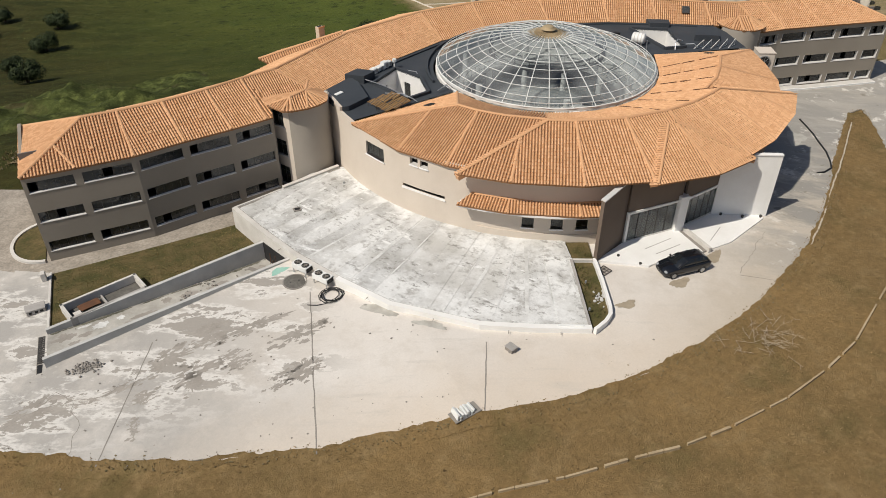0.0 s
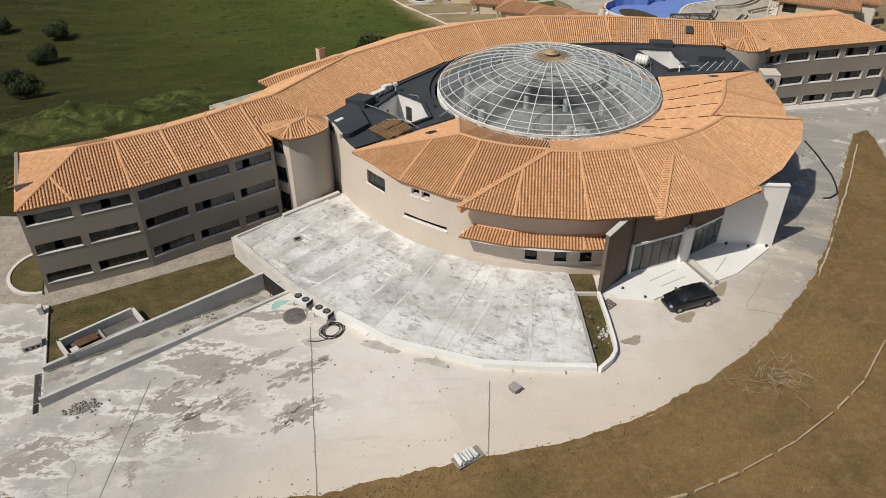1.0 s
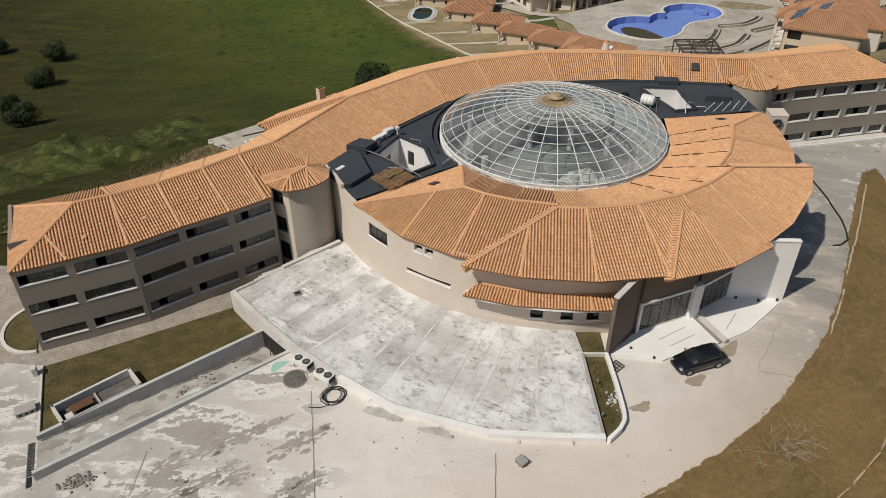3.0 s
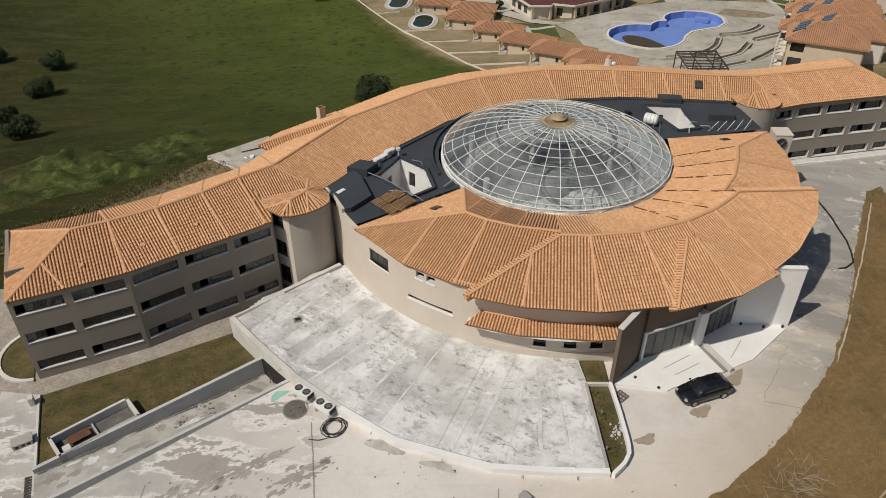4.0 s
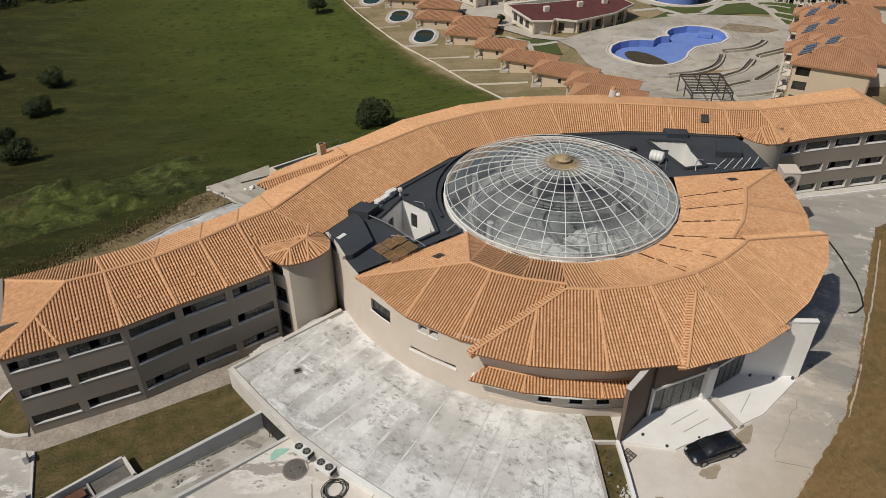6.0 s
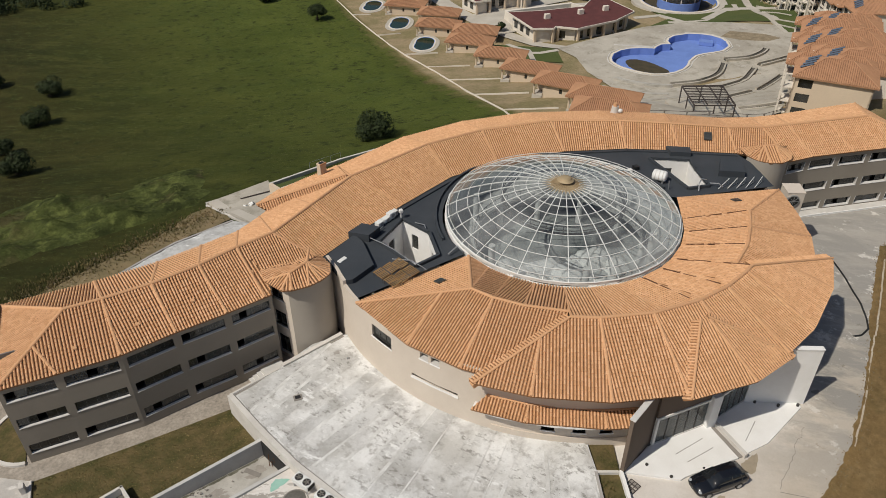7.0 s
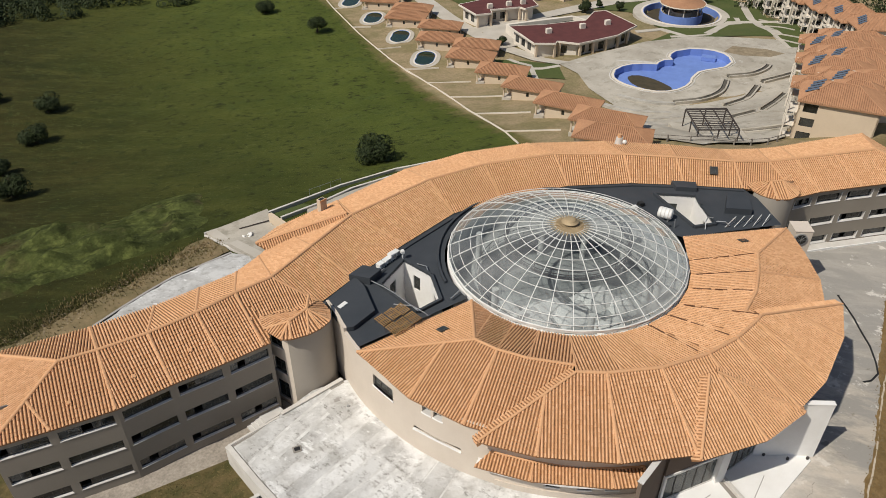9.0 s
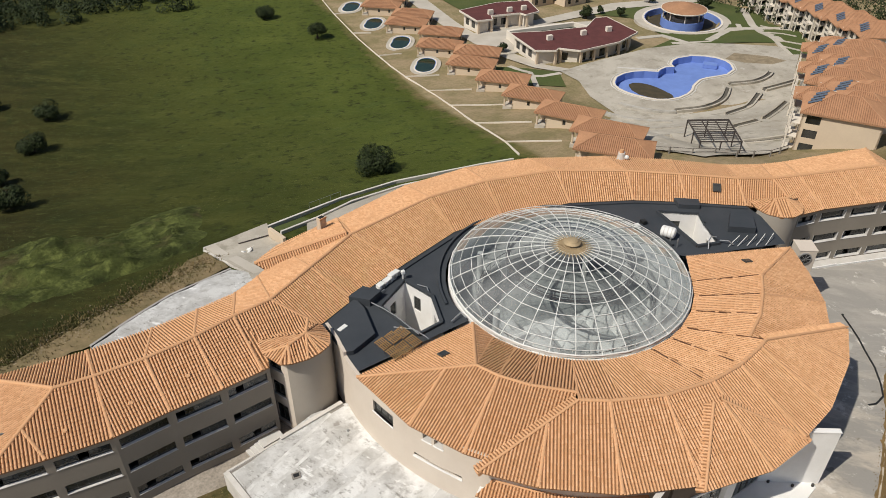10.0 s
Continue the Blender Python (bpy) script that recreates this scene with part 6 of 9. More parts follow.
# ---------------------------------------------------------------- behind the hotel
def along_land(name, pts, width, height, material, parent, below=0.5):
    """A low wall or kerb that follows the lie of the land."""
    bm = bmesh.new()
    rows = []
    line = []
    for a, b in zip(pts, pts[1:]):
        a, b = Vector(a), Vector(b)
        n = max(1, int((b - a).length / 3))
        line += [a.lerp(b, k / n) for k in range(n)]
    line.append(Vector(pts[-1]))
    for i, p in enumerate(line):
        d = (line[min(len(line) - 1, i + 1)] - line[max(0, i - 1)]).normalized()
        nr = Vector((-d.y, d.x)) * width / 2
        z = land(p.x, p.y)
        rows.append([bm.verts.new((p.x + s * nr.x, p.y + s * nr.y, zz)) for s, zz in ((1, z - below), (1, z + height), (-1, z + height), (-1, z - below))])
    for a, b in zip(rows, rows[1:]):
        for i in range(4):
            bm.faces.new((a[i], b[i], b[(i + 1) % 4], a[(i + 1) % 4]))
    bm.faces.new(rows[0])
    bm.faces.new(rows[-1][::-1])
    return part(name, bm, material, parent)


def land_sheet(plan, material, lift, name, label, category, parent=None, step=2.5, holes=()):
    """A paved or planted surface lying on the land, cut to a plan."""
    verts, faces = sheet(plan, holes, 0.0)
    bm = bmesh.new()
    vs = [bm.verts.new(v) for v in verts]
    for f in faces:
        bm.faces.new([vs[i] for i in f])
    xs, ys = [p[0] for p in plan], [p[1] for p in plan]
    for lo, hi, no in ((min(xs), max(xs), (1, 0, 0)), (min(ys), max(ys), (0, 1, 0))):
        v = math.floor(lo / step) * step + step
        while v < hi:
            bmesh.ops.bisect_plane(bm, geom=bm.verts[:] + bm.edges[:] + bm.faces[:], plane_co=(no[0] * v, no[1] * v, 0), plane_no=no)
            v += step
    for v in bm.verts:
        v.co.z = land(v.co.x, v.co.y) + lift
    ob = part(name, bm, material, parent)
    if parent is None:
        tagged(ob, label, category, kind="structure")
    return ob


def build_back_yard():
    b = thing("back_terrace", "weathered concrete terrace and walls behind the hotel", "terrace", kind="structure")
    part("platform", newprism([(-33.2, 35.9), (-24.4, 38.8), (-24.6, 34.6), (-22.6, 31.0), (-30.6, 30.4)], -8.0, -4.6), M_PLAZA, b)
    land_sheet([(-31.6, 32.4), (-30.6, 29.4), (-28.9, 26.0), (-28.6, 22.0), (-20.0, 20.0), (-20.0, 33.0), (-23.0, 33.0)], M_PLAZA, 0.42, "apron", "", "", b)
    part("platform_band", newprism([(-33.1, 35.9), (-31.9, 36.3), (-29.6, 31.4), (-30.8, 30.9)], -8.0, -4.54), M_PATH, b)
    land_sheet([(-30.8, 31.2), (-29.6, 31.6), (-26.8, 25.4), (-28.4, 25.4)], M_PATH, 0.46, "band", "", "", b)
    strip_plan = [(-30.8, 28.3), (-28.0, 26.4), (-27.0, 22.6), (-34.4, 19.6), (-40.6, 17.2), (-46.0, 15.4), (-49.0, 15.2), (-46.4, 18.3), (-43.9, 20.6), (-38.0, 25.0)]
    land_sheet(wobbly(strip_plan + strip_plan[:1], 0.3, 61, 0.8)[:-1], M_TERRACE, 0.28, "worn_strip", "", "", b)
    soil_plan = [(-33.3, 35.6), (-31.0, 29.4), (-38.0, 25.4), (-43.9, 21.0), (-47.0, 18.4), (-53.0, 17.0), (-58.0, 17.0), (-46.5, 24.0), (-40.0, 28.4), (-36.0, 33.4)]
    land_sheet(wobbly(soil_plan + soil_plan[:1], 0.6, 62, 0.8)[:-1], M_SOIL, 0.16, "bare_soil", "", "", b)
    for line in ([(-33.4, 36.2), (-24.3, 39.6), (-12.2, 45.4), (-2.4, 48.2), (12.5, 48.2), (18.5, 47.6)],
                 [(-23.0, 36.4), (-17.0, 39.2), (-11.0, 43.0), (-2.0, 45.6), (12.0, 45.6)]):
        along_land("low_wall", line, 0.34, 0.45, M_PALEWALL, b)
    along_land("low_wall", [(-33.4, 36.0), (-30.5, 29.6), (-28.8, 26.6)], 0.32, 0.2, M_PALEWALL, b)
    along_land("low_wall", [(-30.8, 28.6), (-38.2, 25.2), (-44.0, 20.9), (-47, 18.4)], 0.3, 0.3, M_GREYWALL, b)
    part("cross_wall", wall(bmesh.new(), (-24.8, 35.4), (-23.4, 32.2), 0.5, -6.0, -3.3), M_FARWALL, b)
    land_sheet([(-19, 38.2), (-12, 42.0), (-2, 46.2), (12, 46.2), (12, 42), (-10, 38), (-20, 33)], M_PLAZA, 0.18, "walk", "", "", b)
    land_sheet([(-24.0, 38.9), (-19.0, 40.9), (-17.8, 38.9), (-22.8, 36.5)], M_LAWNGREEN, 0.2, "planted_strip", "", "", b)
    # rail along the walk
    bm = bmesh.new()
    pts = [(-17.6, 42.6), (-15.8, 43.4), (-14.0, 44.2), (-12.2, 45.0)]
    tops = []
    for p in pts:
        z = land(*p) + 0.6
        rod(bm, (*p, z), (*p, z + 1.05), 0.03, 6)
        tops.append(Vector((*p, z + 1.05)))
    for a, c in zip(tops, tops[1:]):
        rod(bm, a, c, 0.03, 6)
    part("railing", bm, M_METAL, b)
    bm = bmesh.new()
    rod(bm, (-28.9, 35.1, -4.52), (-24.8, 35.5, -4.45), 0.08, 8)
    single("beam", bm, M_IRON, "dark steel beam lying on the concrete terrace", "beam")
    bm = bmesh.new()
    rnd = random.Random(5)
    for k in range(6):
        box(bm, (-0.35, -0.22, 0), (0.35, 0.22, 0.3), pose(-28.2 + rnd.uniform(-.5, .5), 32.4 + rnd.uniform(-.5, .5), -4.62 + 0.1 * k, 10 * k, 7 * k, 40 * k), 0.05)
    single("debris", bm, M_PLASTIC, "heap of white plastic sheeting on the terrace", "debris")
    # bank of rubble below the wing's back
    bm = bmesh.new()
    for k in range(520):
        q = rnd.random()
        x = -57 + 25 * q + rnd.uniform(-2, 2)
        y = 17.0 + 14.5 * q + rnd.gauss(1.0, 1.3)
        r = rnd.uniform(0.04, 0.12)
        bmesh.ops.create_icosphere(bm, subdivisions=1, radius=r, matrix=Matrix.Translation((x, y, land(x, y) + 0.15)) @ Matrix.Rotation(rnd.uniform(0, 3), 4, "Z") @ Matrix.Diagonal((1.3, rnd.uniform(.5, 1.1), 0.55, 1)))
    ob = single("rubble", bm, M_RUBBLE, "loose earth and stones along the foot of the wing", "rubble", kind="stuff")
    # chimney
    ch = thing("chimney", "square rendered chimney with a dark opening on the tiled roof", "chimney")
    m = pose(-20.85, 17.5, 6.4, 0, 0, 25)
    part("chimney_body", newbox((-0.42, -0.34, 0), (0.42, 0.34, 2.05), m, 0.02), M_FARWALL, ch)
    # black plate in place of the flue's shaded inside
    part("flue", newbox((-0.3, -0.22, 2.03), (0.3, 0.22, 2.08), m), M_BLACK, ch)
    part("rim", newbox((-0.46, -0.38, 1.92), (0.46, -0.3, 2.12), m), M_CAP, ch)
    ch = thing("chimney", "pale chimney stub with a white ball vent on tiles", "chimney")
    bm = bmesh.new()
    rod(bm, (18.55, 18.9, 6.5), (18.55, 18.9, 7.9), 0.62, 14, 0.42)
    part("chimney_body", bm, M_PALEWALL, ch)
    part("pot", rod(bmesh.new(), (18.5, 18.9, 7.85), (18.5, 18.9, 8.3), 0.3, 14, 0.24), M_CAP, ch)
    bm = bmesh.new()
    bmesh.ops.create_uvsphere(bm, u_segments=16, v_segments=10, radius=0.3, matrix=Matrix.Translation((19.0, 18.35, 7.35)))
    part("ball_vent", bm, M_PLASTIC, ch)


build_back_yard()


# ---------------------------------------------------------------- houses of the resort
def hip_roof(parent, m, x0, x1, y0, y1, ze, zr, material, name="roof", fascia=None):
    """A hipped roof on a rectangle of the local plan: four planes with thickness, and ridge caps."""
    w, d = x1 - x0, y1 - y0
    k = min(w, d) / 2
    if w >= d:
        a, b = Vector((x0 + k, y0 + k, zr)), Vector((x1 - k, y0 + k, zr))
    else:
        a, b = Vector((x0 + k, y0 + k, zr)), Vector((x0 + k, y1 - k, zr))
    c = [Vector((x0, y0, ze)), Vector((x1, y0, ze)), Vector((x1, y1, ze)), Vector((x0, y1, ze))]
    bm = bmesh.new()
    top = [bm.verts.new(m @ p) for p in c]
    ra, rb = bm.verts.new(m @ a), bm.verts.new(m @ b)
    low = [bm.verts.new(m @ (p - Vector((0, 0, 0.22)))) for p in c]
    planes = ((top[0], top[1], rb, ra), (top[1], top[2], rb), (top[2], top[3], ra, rb), (top[3], top[0], ra)) if w >= d else \
             ((top[0], top[1], ra), (top[1], top[2], rb, ra), (top[2], top[3], rb), (top[3], top[0], ra, rb))
    for f in planes:
        bm.faces.new(f)
    for i in range(4):
        bm.faces.new((low[i], low[(i + 1) % 4], top[(i + 1) % 4], top[i]))
    bm.faces.new(low[::-1])
    runs = [[v.co.copy() for v in f] for f in planes]
    roof = part(name, bm, material, parent)
    roof_ribs(roof, runs)
    if fascia:
        bm = bmesh.new()
        for i in range(4):
            p, q = m @ (c[i] - Vector((0, 0, 0.12))), m @ (c[(i + 1) % 4] - Vector((0, 0, 0.12)))
            bar(bm, p, q, 0.18, 0.42)
        part("fascia", bm, fascia, roof)
    bm = bmesh.new()
    ends = [(m @ a, m @ b)] + [(m @ c[i], m @ (a if i in ((0, 3) if w >= d else (0, 1)) else b)) for i in range(4)]
    for p, q in ends:
        if (q - p).length > 0.1:
            rod(bm, p + Vector((0, 0, 0.02)), q + Vector((0, 0, 0.02)), 0.11, 6)
    part("hip_tiles", bm, M_FARCAP if material is M_FARTILE else M_FARDARK, roof)
    return roof


def roof_ribs(roof, planes):
    """Rows of barrel tiles on the planes of a far roof, each row one long ridge."""
    verts, faces = [], []
    for c in planes:
        c = [Vector(p) for p in c]
        u = (c[1] - c[0]).normalized()
        nrm = (c[1] - c[0]).cross(c[2] - c[0]).normalized()
        if nrm.z < 0:
            nrm = -nrm
        w = nrm.cross(u)
        if w.z < 0:
            w = -w
        flat = [((p - c[0]).dot(u), (p - c[0]).dot(w)) for p in c]
        lo, hi = min(f[0] for f in flat), max(f[0] for f in flat)
        n = max(1, int((hi - lo) / 0.32))
        for k in range(n):
            at = lo + (k + 0.5) * (hi - lo) / n
            span = clip_line(flat, at)
            if not span or span[1] - span[0] < 0.2:
                continue
            q = len(verts)
            for ww in span:
                for du, h in ((-0.1, 0.0), (0.0, 0.11), (0.1, 0.0)):
                    verts.append(c[0] + u * (at + du) + w * ww + nrm * (h + 0.01))
            faces += [(q, q + 1, q + 4, q + 3), (q + 1, q + 2, q + 5, q + 4)]
    if verts:
        mesh_part("tiles", mesh_from("tiles", verts, faces), roof.data.materials[0], roof, kind="stuff")


def house_wall(parent, m, x0, x1, y0, y1, z0, z1, material, windows=()):
    """Four walls of a house; windows are (side, s0, s1, h0, h1), side s, e, n or w in the local plan."""
    sides = {"s": ((x0, y0), (x1, y0)), "e": ((x1, y0), (x1, y1)), "n": ((x1, y1), (x0, y1)), "w": ((x0, y1), (x0, y0))}
    for key, (p, q) in sides.items():
        p3, q3 = m @ Vector((*p, 0)), m @ Vector((*q, 0))
        holes = [w[1:] for w in windows if w[0] == key]
        wl = part("wall", wall(bmesh.new(), p3, q3, 0.25, z0, z1, holes), material, parent)
        mm = plan_matrix(p3, q3)
        for s0, s1, h0, h1 in holes:
            win = part("window", newbox((s0, 0.12, h0), (s1, 0.2, h1), mm), M_FRAME, parent)
            part("pane", newbox((s0 + 0.08, 0.10, h0 + 0.08), (s1 - 0.08, 0.13, h1 - 0.08), mm), M_WINDOW, win)
    part("floor", newbox((x0 + 0.2, y0 + 0.2, z0), (x1 - 0.2, y1 - 0.2, z0 + 0.3), m), M_ROOM, parent)


def build_villa(x, y, turn, length=12.5, depth=6.6, porch=True):
    """A small bungalow: x, y is the near western corner of its eave."""
    m0 = pose(x, y, 0, 0, 0, turn)
    c = m0 @ Vector((length / 2, depth / 2, 0))
    g = hill(c.x, c.y) + 0.1
    v = thing("villa", "small cream holiday bungalow with hipped clay tile roofs", "house", "holiday bungalows")
    m = pose(x, y, 0, 0, 0, turn)
    ze = g + 2.75
    hip_roof(v, m, 0, length, 0, depth, ze, ze + 1.5, M_FARTILE)
    house_wall(v, m, 2.3, length - 0.5, 0.6, depth - 0.5, g - 2.2, ze - 0.05, M_FARWALL, (("s", 3.4, 4.0, g + 1.0, g + 2.0), ("s", 6.8, 7.4, g + 1.0, g + 2.0), ("w", 1.0, 2.6, g + 0.1, g + 2.1), ("e", 1.0, 3.6, g + 0.3, g + 2.2)))
    house_wall(v, m, 0.5, 2.28, 3.0, depth - 0.5, g - 2.2, ze - 0.05, M_FARWALL)
    part("porch_floor", newbox((0.3, 0.4, g - 2.0), (2.3, 3.0, g + 0.12), m), M_PATH, v)
    part("porch_post", newbox((0.45, 0.5, g), (0.75, 0.8, ze - 0.05), m), M_FARWALL, v)
    return v


VILLAS = [(34.4, 117.3, -37), (35.3, 100.9, -37), (33.8, 83.7, -44), (31.2, 64.5, -47), (29.5, 48.8, -46), (32.7, 135.0, -33), (31.6, 159.1, -33), (30.4, 180.2, -32),
          (39.6, 125.0, -33), (37.4, 146.0, -33), (36.2, 166.5, -32), (35.5, 188.0, -32), (31.0, 202.0, -32), (24.4, 39.2, -40)]
for vx, vy, vt in VILLAS:
    build_villa(vx, vy, vt)


def bean(cx, cy, r, turn, n=40, grow=0.0):
    """The plan of a kidney-shaped pool."""
    out = []
    for k in range(n):
        a = 2 * math.pi * k / n
        rr = r * (1 + 0.22 * math.cos(2 * a) - 0.16 * math.sin(a) * (1 if math.sin(a) > 0 else 0.2)) + grow
        x, y = rr * 1.05 * math.cos(a), rr * 0.9 * math.sin(a)
        c, s = math.cos(radians(turn)), math.sin(radians(turn))
        out.append((cx + c * x - s * y, cy + s * x + c * y))
    return out


def ring_between(outer, inner, z0, z1):
    bm = bmesh.new()
    n = len(outer)
    rows = [[bm.verts.new((*outer[k], z0)), bm.verts.new((*outer[k], z1)), bm.verts.new((*inner[k], z1)), bm.verts.new((*inner[k], z0))] for k in range(n)]
    for k in range(n):
        a, b = rows[k], rows[(k + 1) % n]
        for i in range(4):
            bm.faces.new((a[i], b[i], b[(i + 1) % 4], a[(i + 1) % 4]))
    return bm


def water_material():
    n = Nodes("green_pool_water")
    color = n.mix(n.ramp(n.noise(0.6, 4.0), 0.35, 0.65), (0.012, 0.028, 0.018), (0.022, 0.042, 0.026))
    return n.finish(color, 0.08, n.noise(2.0, 3.0), 0.05, 0.02, specular=0.5)


M_WATER = water_material()


def build_small_pool(cx, cy):
    g = hill(cx, cy) + 0.25
    p = thing("villa_pool", "kidney-shaped pool of dark green water with a white rim", "pool", "villa pools")
    part("deck", newprism(bean(cx, cy, 3.9, 60, grow=1.6), g - 1.6, g), M_PATH, p)
    part("rim", ring_between(bean(cx, cy, 3.9, 60, grow=0.45), bean(cx, cy, 3.9, 60), g - 0.2, g + 0.12), M_FARWHITE, p)
    part("lining", ring_between(bean(cx, cy, 3.9, 60, grow=0.02), bean(cx, cy, 3.9, 60, grow=-0.14), g - 0.1, g + 0.09), M_POOLBLUE, p)
    part("water", newprism(bean(cx, cy, 3.9, 60, grow=-0.12), g - 0.1, g + 0.03), M_WATER, p)


for px, py in ((32.2, 126.6), (32.6, 148.2), (31.0, 169.2), (29.8, 190.0)):
    build_small_pool(px, py)


def build_boundary():
    w = thing("boundary_wall", "low pale boundary wall along the meadow", "wall", kind="structure")
    line = [(23.5, 215), (23.5, 203), (22.8, 185), (22.8, 156.7), (23.8, 130), (25.4, 113), (26.0, 103), (25.9, 93), (24.2, 76), (22.6, 59), (20.8, 50)]
    along_land("wall_run", line, 0.15, 0.28, M_FARWHITE, w)
    for a, b in (((25.8, 107.4), (35.5, 103)), ((25.8, 93.6), (36.0, 86.5)), ((24.0, 76), (33.5, 69)), ((22.6, 58.9), (31, 53.0)), ((24.4, 121), (33, 118)), ((23.6, 140), (30, 139)), ((22.9, 163), (28, 161)), ((22.8, 185), (27, 184))):
        along_land("cross_wall", [a, b], 0.13, 0.22, M_FARWHITE, w)


build_boundary()


# ---------------------------------------------------------------- pool plaza
POOL_Z = -20.0
POOL = [(69.5, 93), (71.6, 95.3), (74.5, 96.6), (77.5, 96.8), (80.2, 96.1), (83.3, 94.4), (84.6, 95.4), (86.8, 96.2), (89.0, 95.6), (89.6, 97.6), (91.2, 99.2), (93.5, 100.3), (98, 100.2),
        (101, 98.6), (102.9, 96.6), (103.8, 94), (103.5, 91.8), (101.9, 88.8), (98.3, 86.9), (95.4, 86.9), (92.5, 87), (89.9, 86.7), (87.9, 85.5), (85.9, 84.2), (84, 82.2), (81.6, 80.7), (78.6, 79.8),
        (75.8, 79.8), (73.4, 80.7), (71.6, 82.4), (70.2, 84.4), (69.0, 86.8), (68.5, 89), (68.6, 91.2)]


def grown(poly, by):
    out = []
    n = len(poly)
    for i in range(n):
        a, b, c = Vector(poly[i - 1]), Vector(poly[i]), Vector(poly[(i + 1) % n])
        d = (c - a).normalized()
        out.append(tuple(b + Vector((-d.y, d.x)) * by))
    return out


def build_plaza():
    p = thing("pool_plaza", "broad concrete plaza round an empty blue pool", "plaza", kind="structure")
    outer = [(60, 76), (59.5, 88), (61.7, 97), (60.5, 104), (66, 105.5), (76, 107.5), (90, 109.5), (104, 108.5), (114, 104), (124, 98), (127, 92), (118, 84), (108, 74), (96, 70), (80, 69.5), (68, 71)]
    verts, faces = sheet(outer, [POOL], POOL_Z + 0.12)
    mesh_part("paving", mesh_from("paving", verts, faces), M_PLAZA, p)
    side = 1 if Vector(grown(POOL, 0.5)[0]).x < POOL[0][0] else -1
    part("pool_rim", ring_between(grown(POOL, 0.55 * side), POOL, POOL_Z - 0.1, POOL_Z + 0.28), M_FARWHITE, p, "white pool rim")
    part("rim_groove", ring_between(grown(POOL, 1.15 * side), grown(POOL, 0.95 * side), POOL_Z - 0.1, POOL_Z + 0.22), M_SILL, p)
    part("pool_wall", ring_between(grown(POOL, 0.04 * side), grown(POOL, -0.12 * side), POOL_Z - 2.0, POOL_Z + 0.24), M_POOLBLUE, p)
    part("pool_floor", newprism(grown(POOL, -0.05 * side), POOL_Z - 2.2, POOL_Z - 1.5), M_POOLBLUE, p, "dry blue mosaic floor")
    part("silt", newprism([(73.7, 92.8), (74.4, 93.8), (75.8, 94.2), (77.6, 93.5), (79.0, 91.6), (79.8, 89.6), (80.3, 87.0), (80.6, 84.6), (79.9, 82.6), (78.2, 82.7), (76.0, 83.9), (74.4, 85.6), (73.2, 87.6), (73.0, 90.4)], POOL_Z - 1.5, POOL_Z - 1.47), M_POOLDIRT, p, "dark silt at the pool's deep end")
    part("pool_steps", newbox((-1.8, -1.2, -1.5), (1.8, 1.2, -0.5), pose(100.4, 95.5, POOL_Z, 0, 0, -40), 0.1), M_POOLBLUE, p)
    bm = bmesh.new()
    for k in range(3):
        bar(bm, (83.2 - 6.6 * 0.7 - k * 1.6, 99.4 + k * 0.8, POOL_Z + 0.14), (84.4 - k * 1.5, 95.6 + k * 0.6, POOL_Z + 0.14), 0.35, 0.04)
    part("paving_strip", bm, M_SILL, p)
    # sloping stage with long curved steps, between plaza and hotel
    land_sheet([(44, 31), (40, 38), (40, 50), (46, 62), (53, 72), (60, 78), (68, 71.5), (80, 70), (96, 70.5), (108, 74), (100, 64), (88, 53), (74, 42), (62, 31.5)], M_PLAZA, 0.3, "stage", "", "", p)
    def arc_steps(r, a0, a1, wob):
        for off in (0.0, 1.0):
            bm = bmesh.new()
            rows = []
            n = 26
            for k in range(n + 1):
                a = radians(a0 + (a1 - a0) * k / n)
                row = []
                for rr, dz in ((r + off, -0.4), (r + off, 0.42 + off * 0.2), (r + off + 0.34, 0.42 + off * 0.2), (r + off + 0.34, -0.4)):
                    x, y = 86 + rr * 1.12 * math.cos(a), 92 + rr * math.sin(a) + wob * math.sin(3 * a)
                    row.append(bm.verts.new((x, y, max(land(x, y), POOL_Z - 0.1) + dz)))
                rows.append(row)
            for q, w in zip(rows, rows[1:]):
                for i in range(4):
                    bm.faces.new((q[i], w[i], w[(i + 1) % 4], q[(i + 1) % 4]))
            part("curved_step", bm, M_RAMP, p)
    for r, a0, a1 in ((21.5, 205, 238), (27.5, 206, 236), (33, 214, 246), (40, 222, 246)):
        arc_steps(r, a0, a1, 0.8)
    def kerb_pair(pts):
        """Two kerbs side by side, with their shadow painted as a dark strip between, swinging through a few places of
        the plan.
        """
        pts = [Vector(q) for q in pts]
        line = []
        for i in range(len(pts) - 1):
            p0, p1, p2, p3 = pts[max(0, i - 1)], pts[i], pts[i + 1], pts[min(len(pts) - 1, i + 2)]
            for k in range(6):
                t = k / 6
                line.append(0.5 * (2 * p1 + (p2 - p0) * t + (2 * p0 - 5 * p1 + 4 * p2 - p3) * t * t + (3 * p1 - p0 - 3 * p2 + p3) * t ** 3))
        line.append(pts[-1])
        for off, mat in ((-0.65, M_PLAZA), (0.0, M_KERB_SHADE), (0.65, M_PLAZA)):
            bm = bmesh.new()
            rows = []
            for i, c in enumerate(line):
                d = (line[min(len(line) - 1, i + 1)] - line[max(0, i - 1)]).normalized()
                nr = Vector((-d.y, d.x))
                z = max(land(c.x, c.y) + 0.3, POOL_Z + 0.12)
                half, top = (0.2, 0.4) if off else (0.5, 0.05)
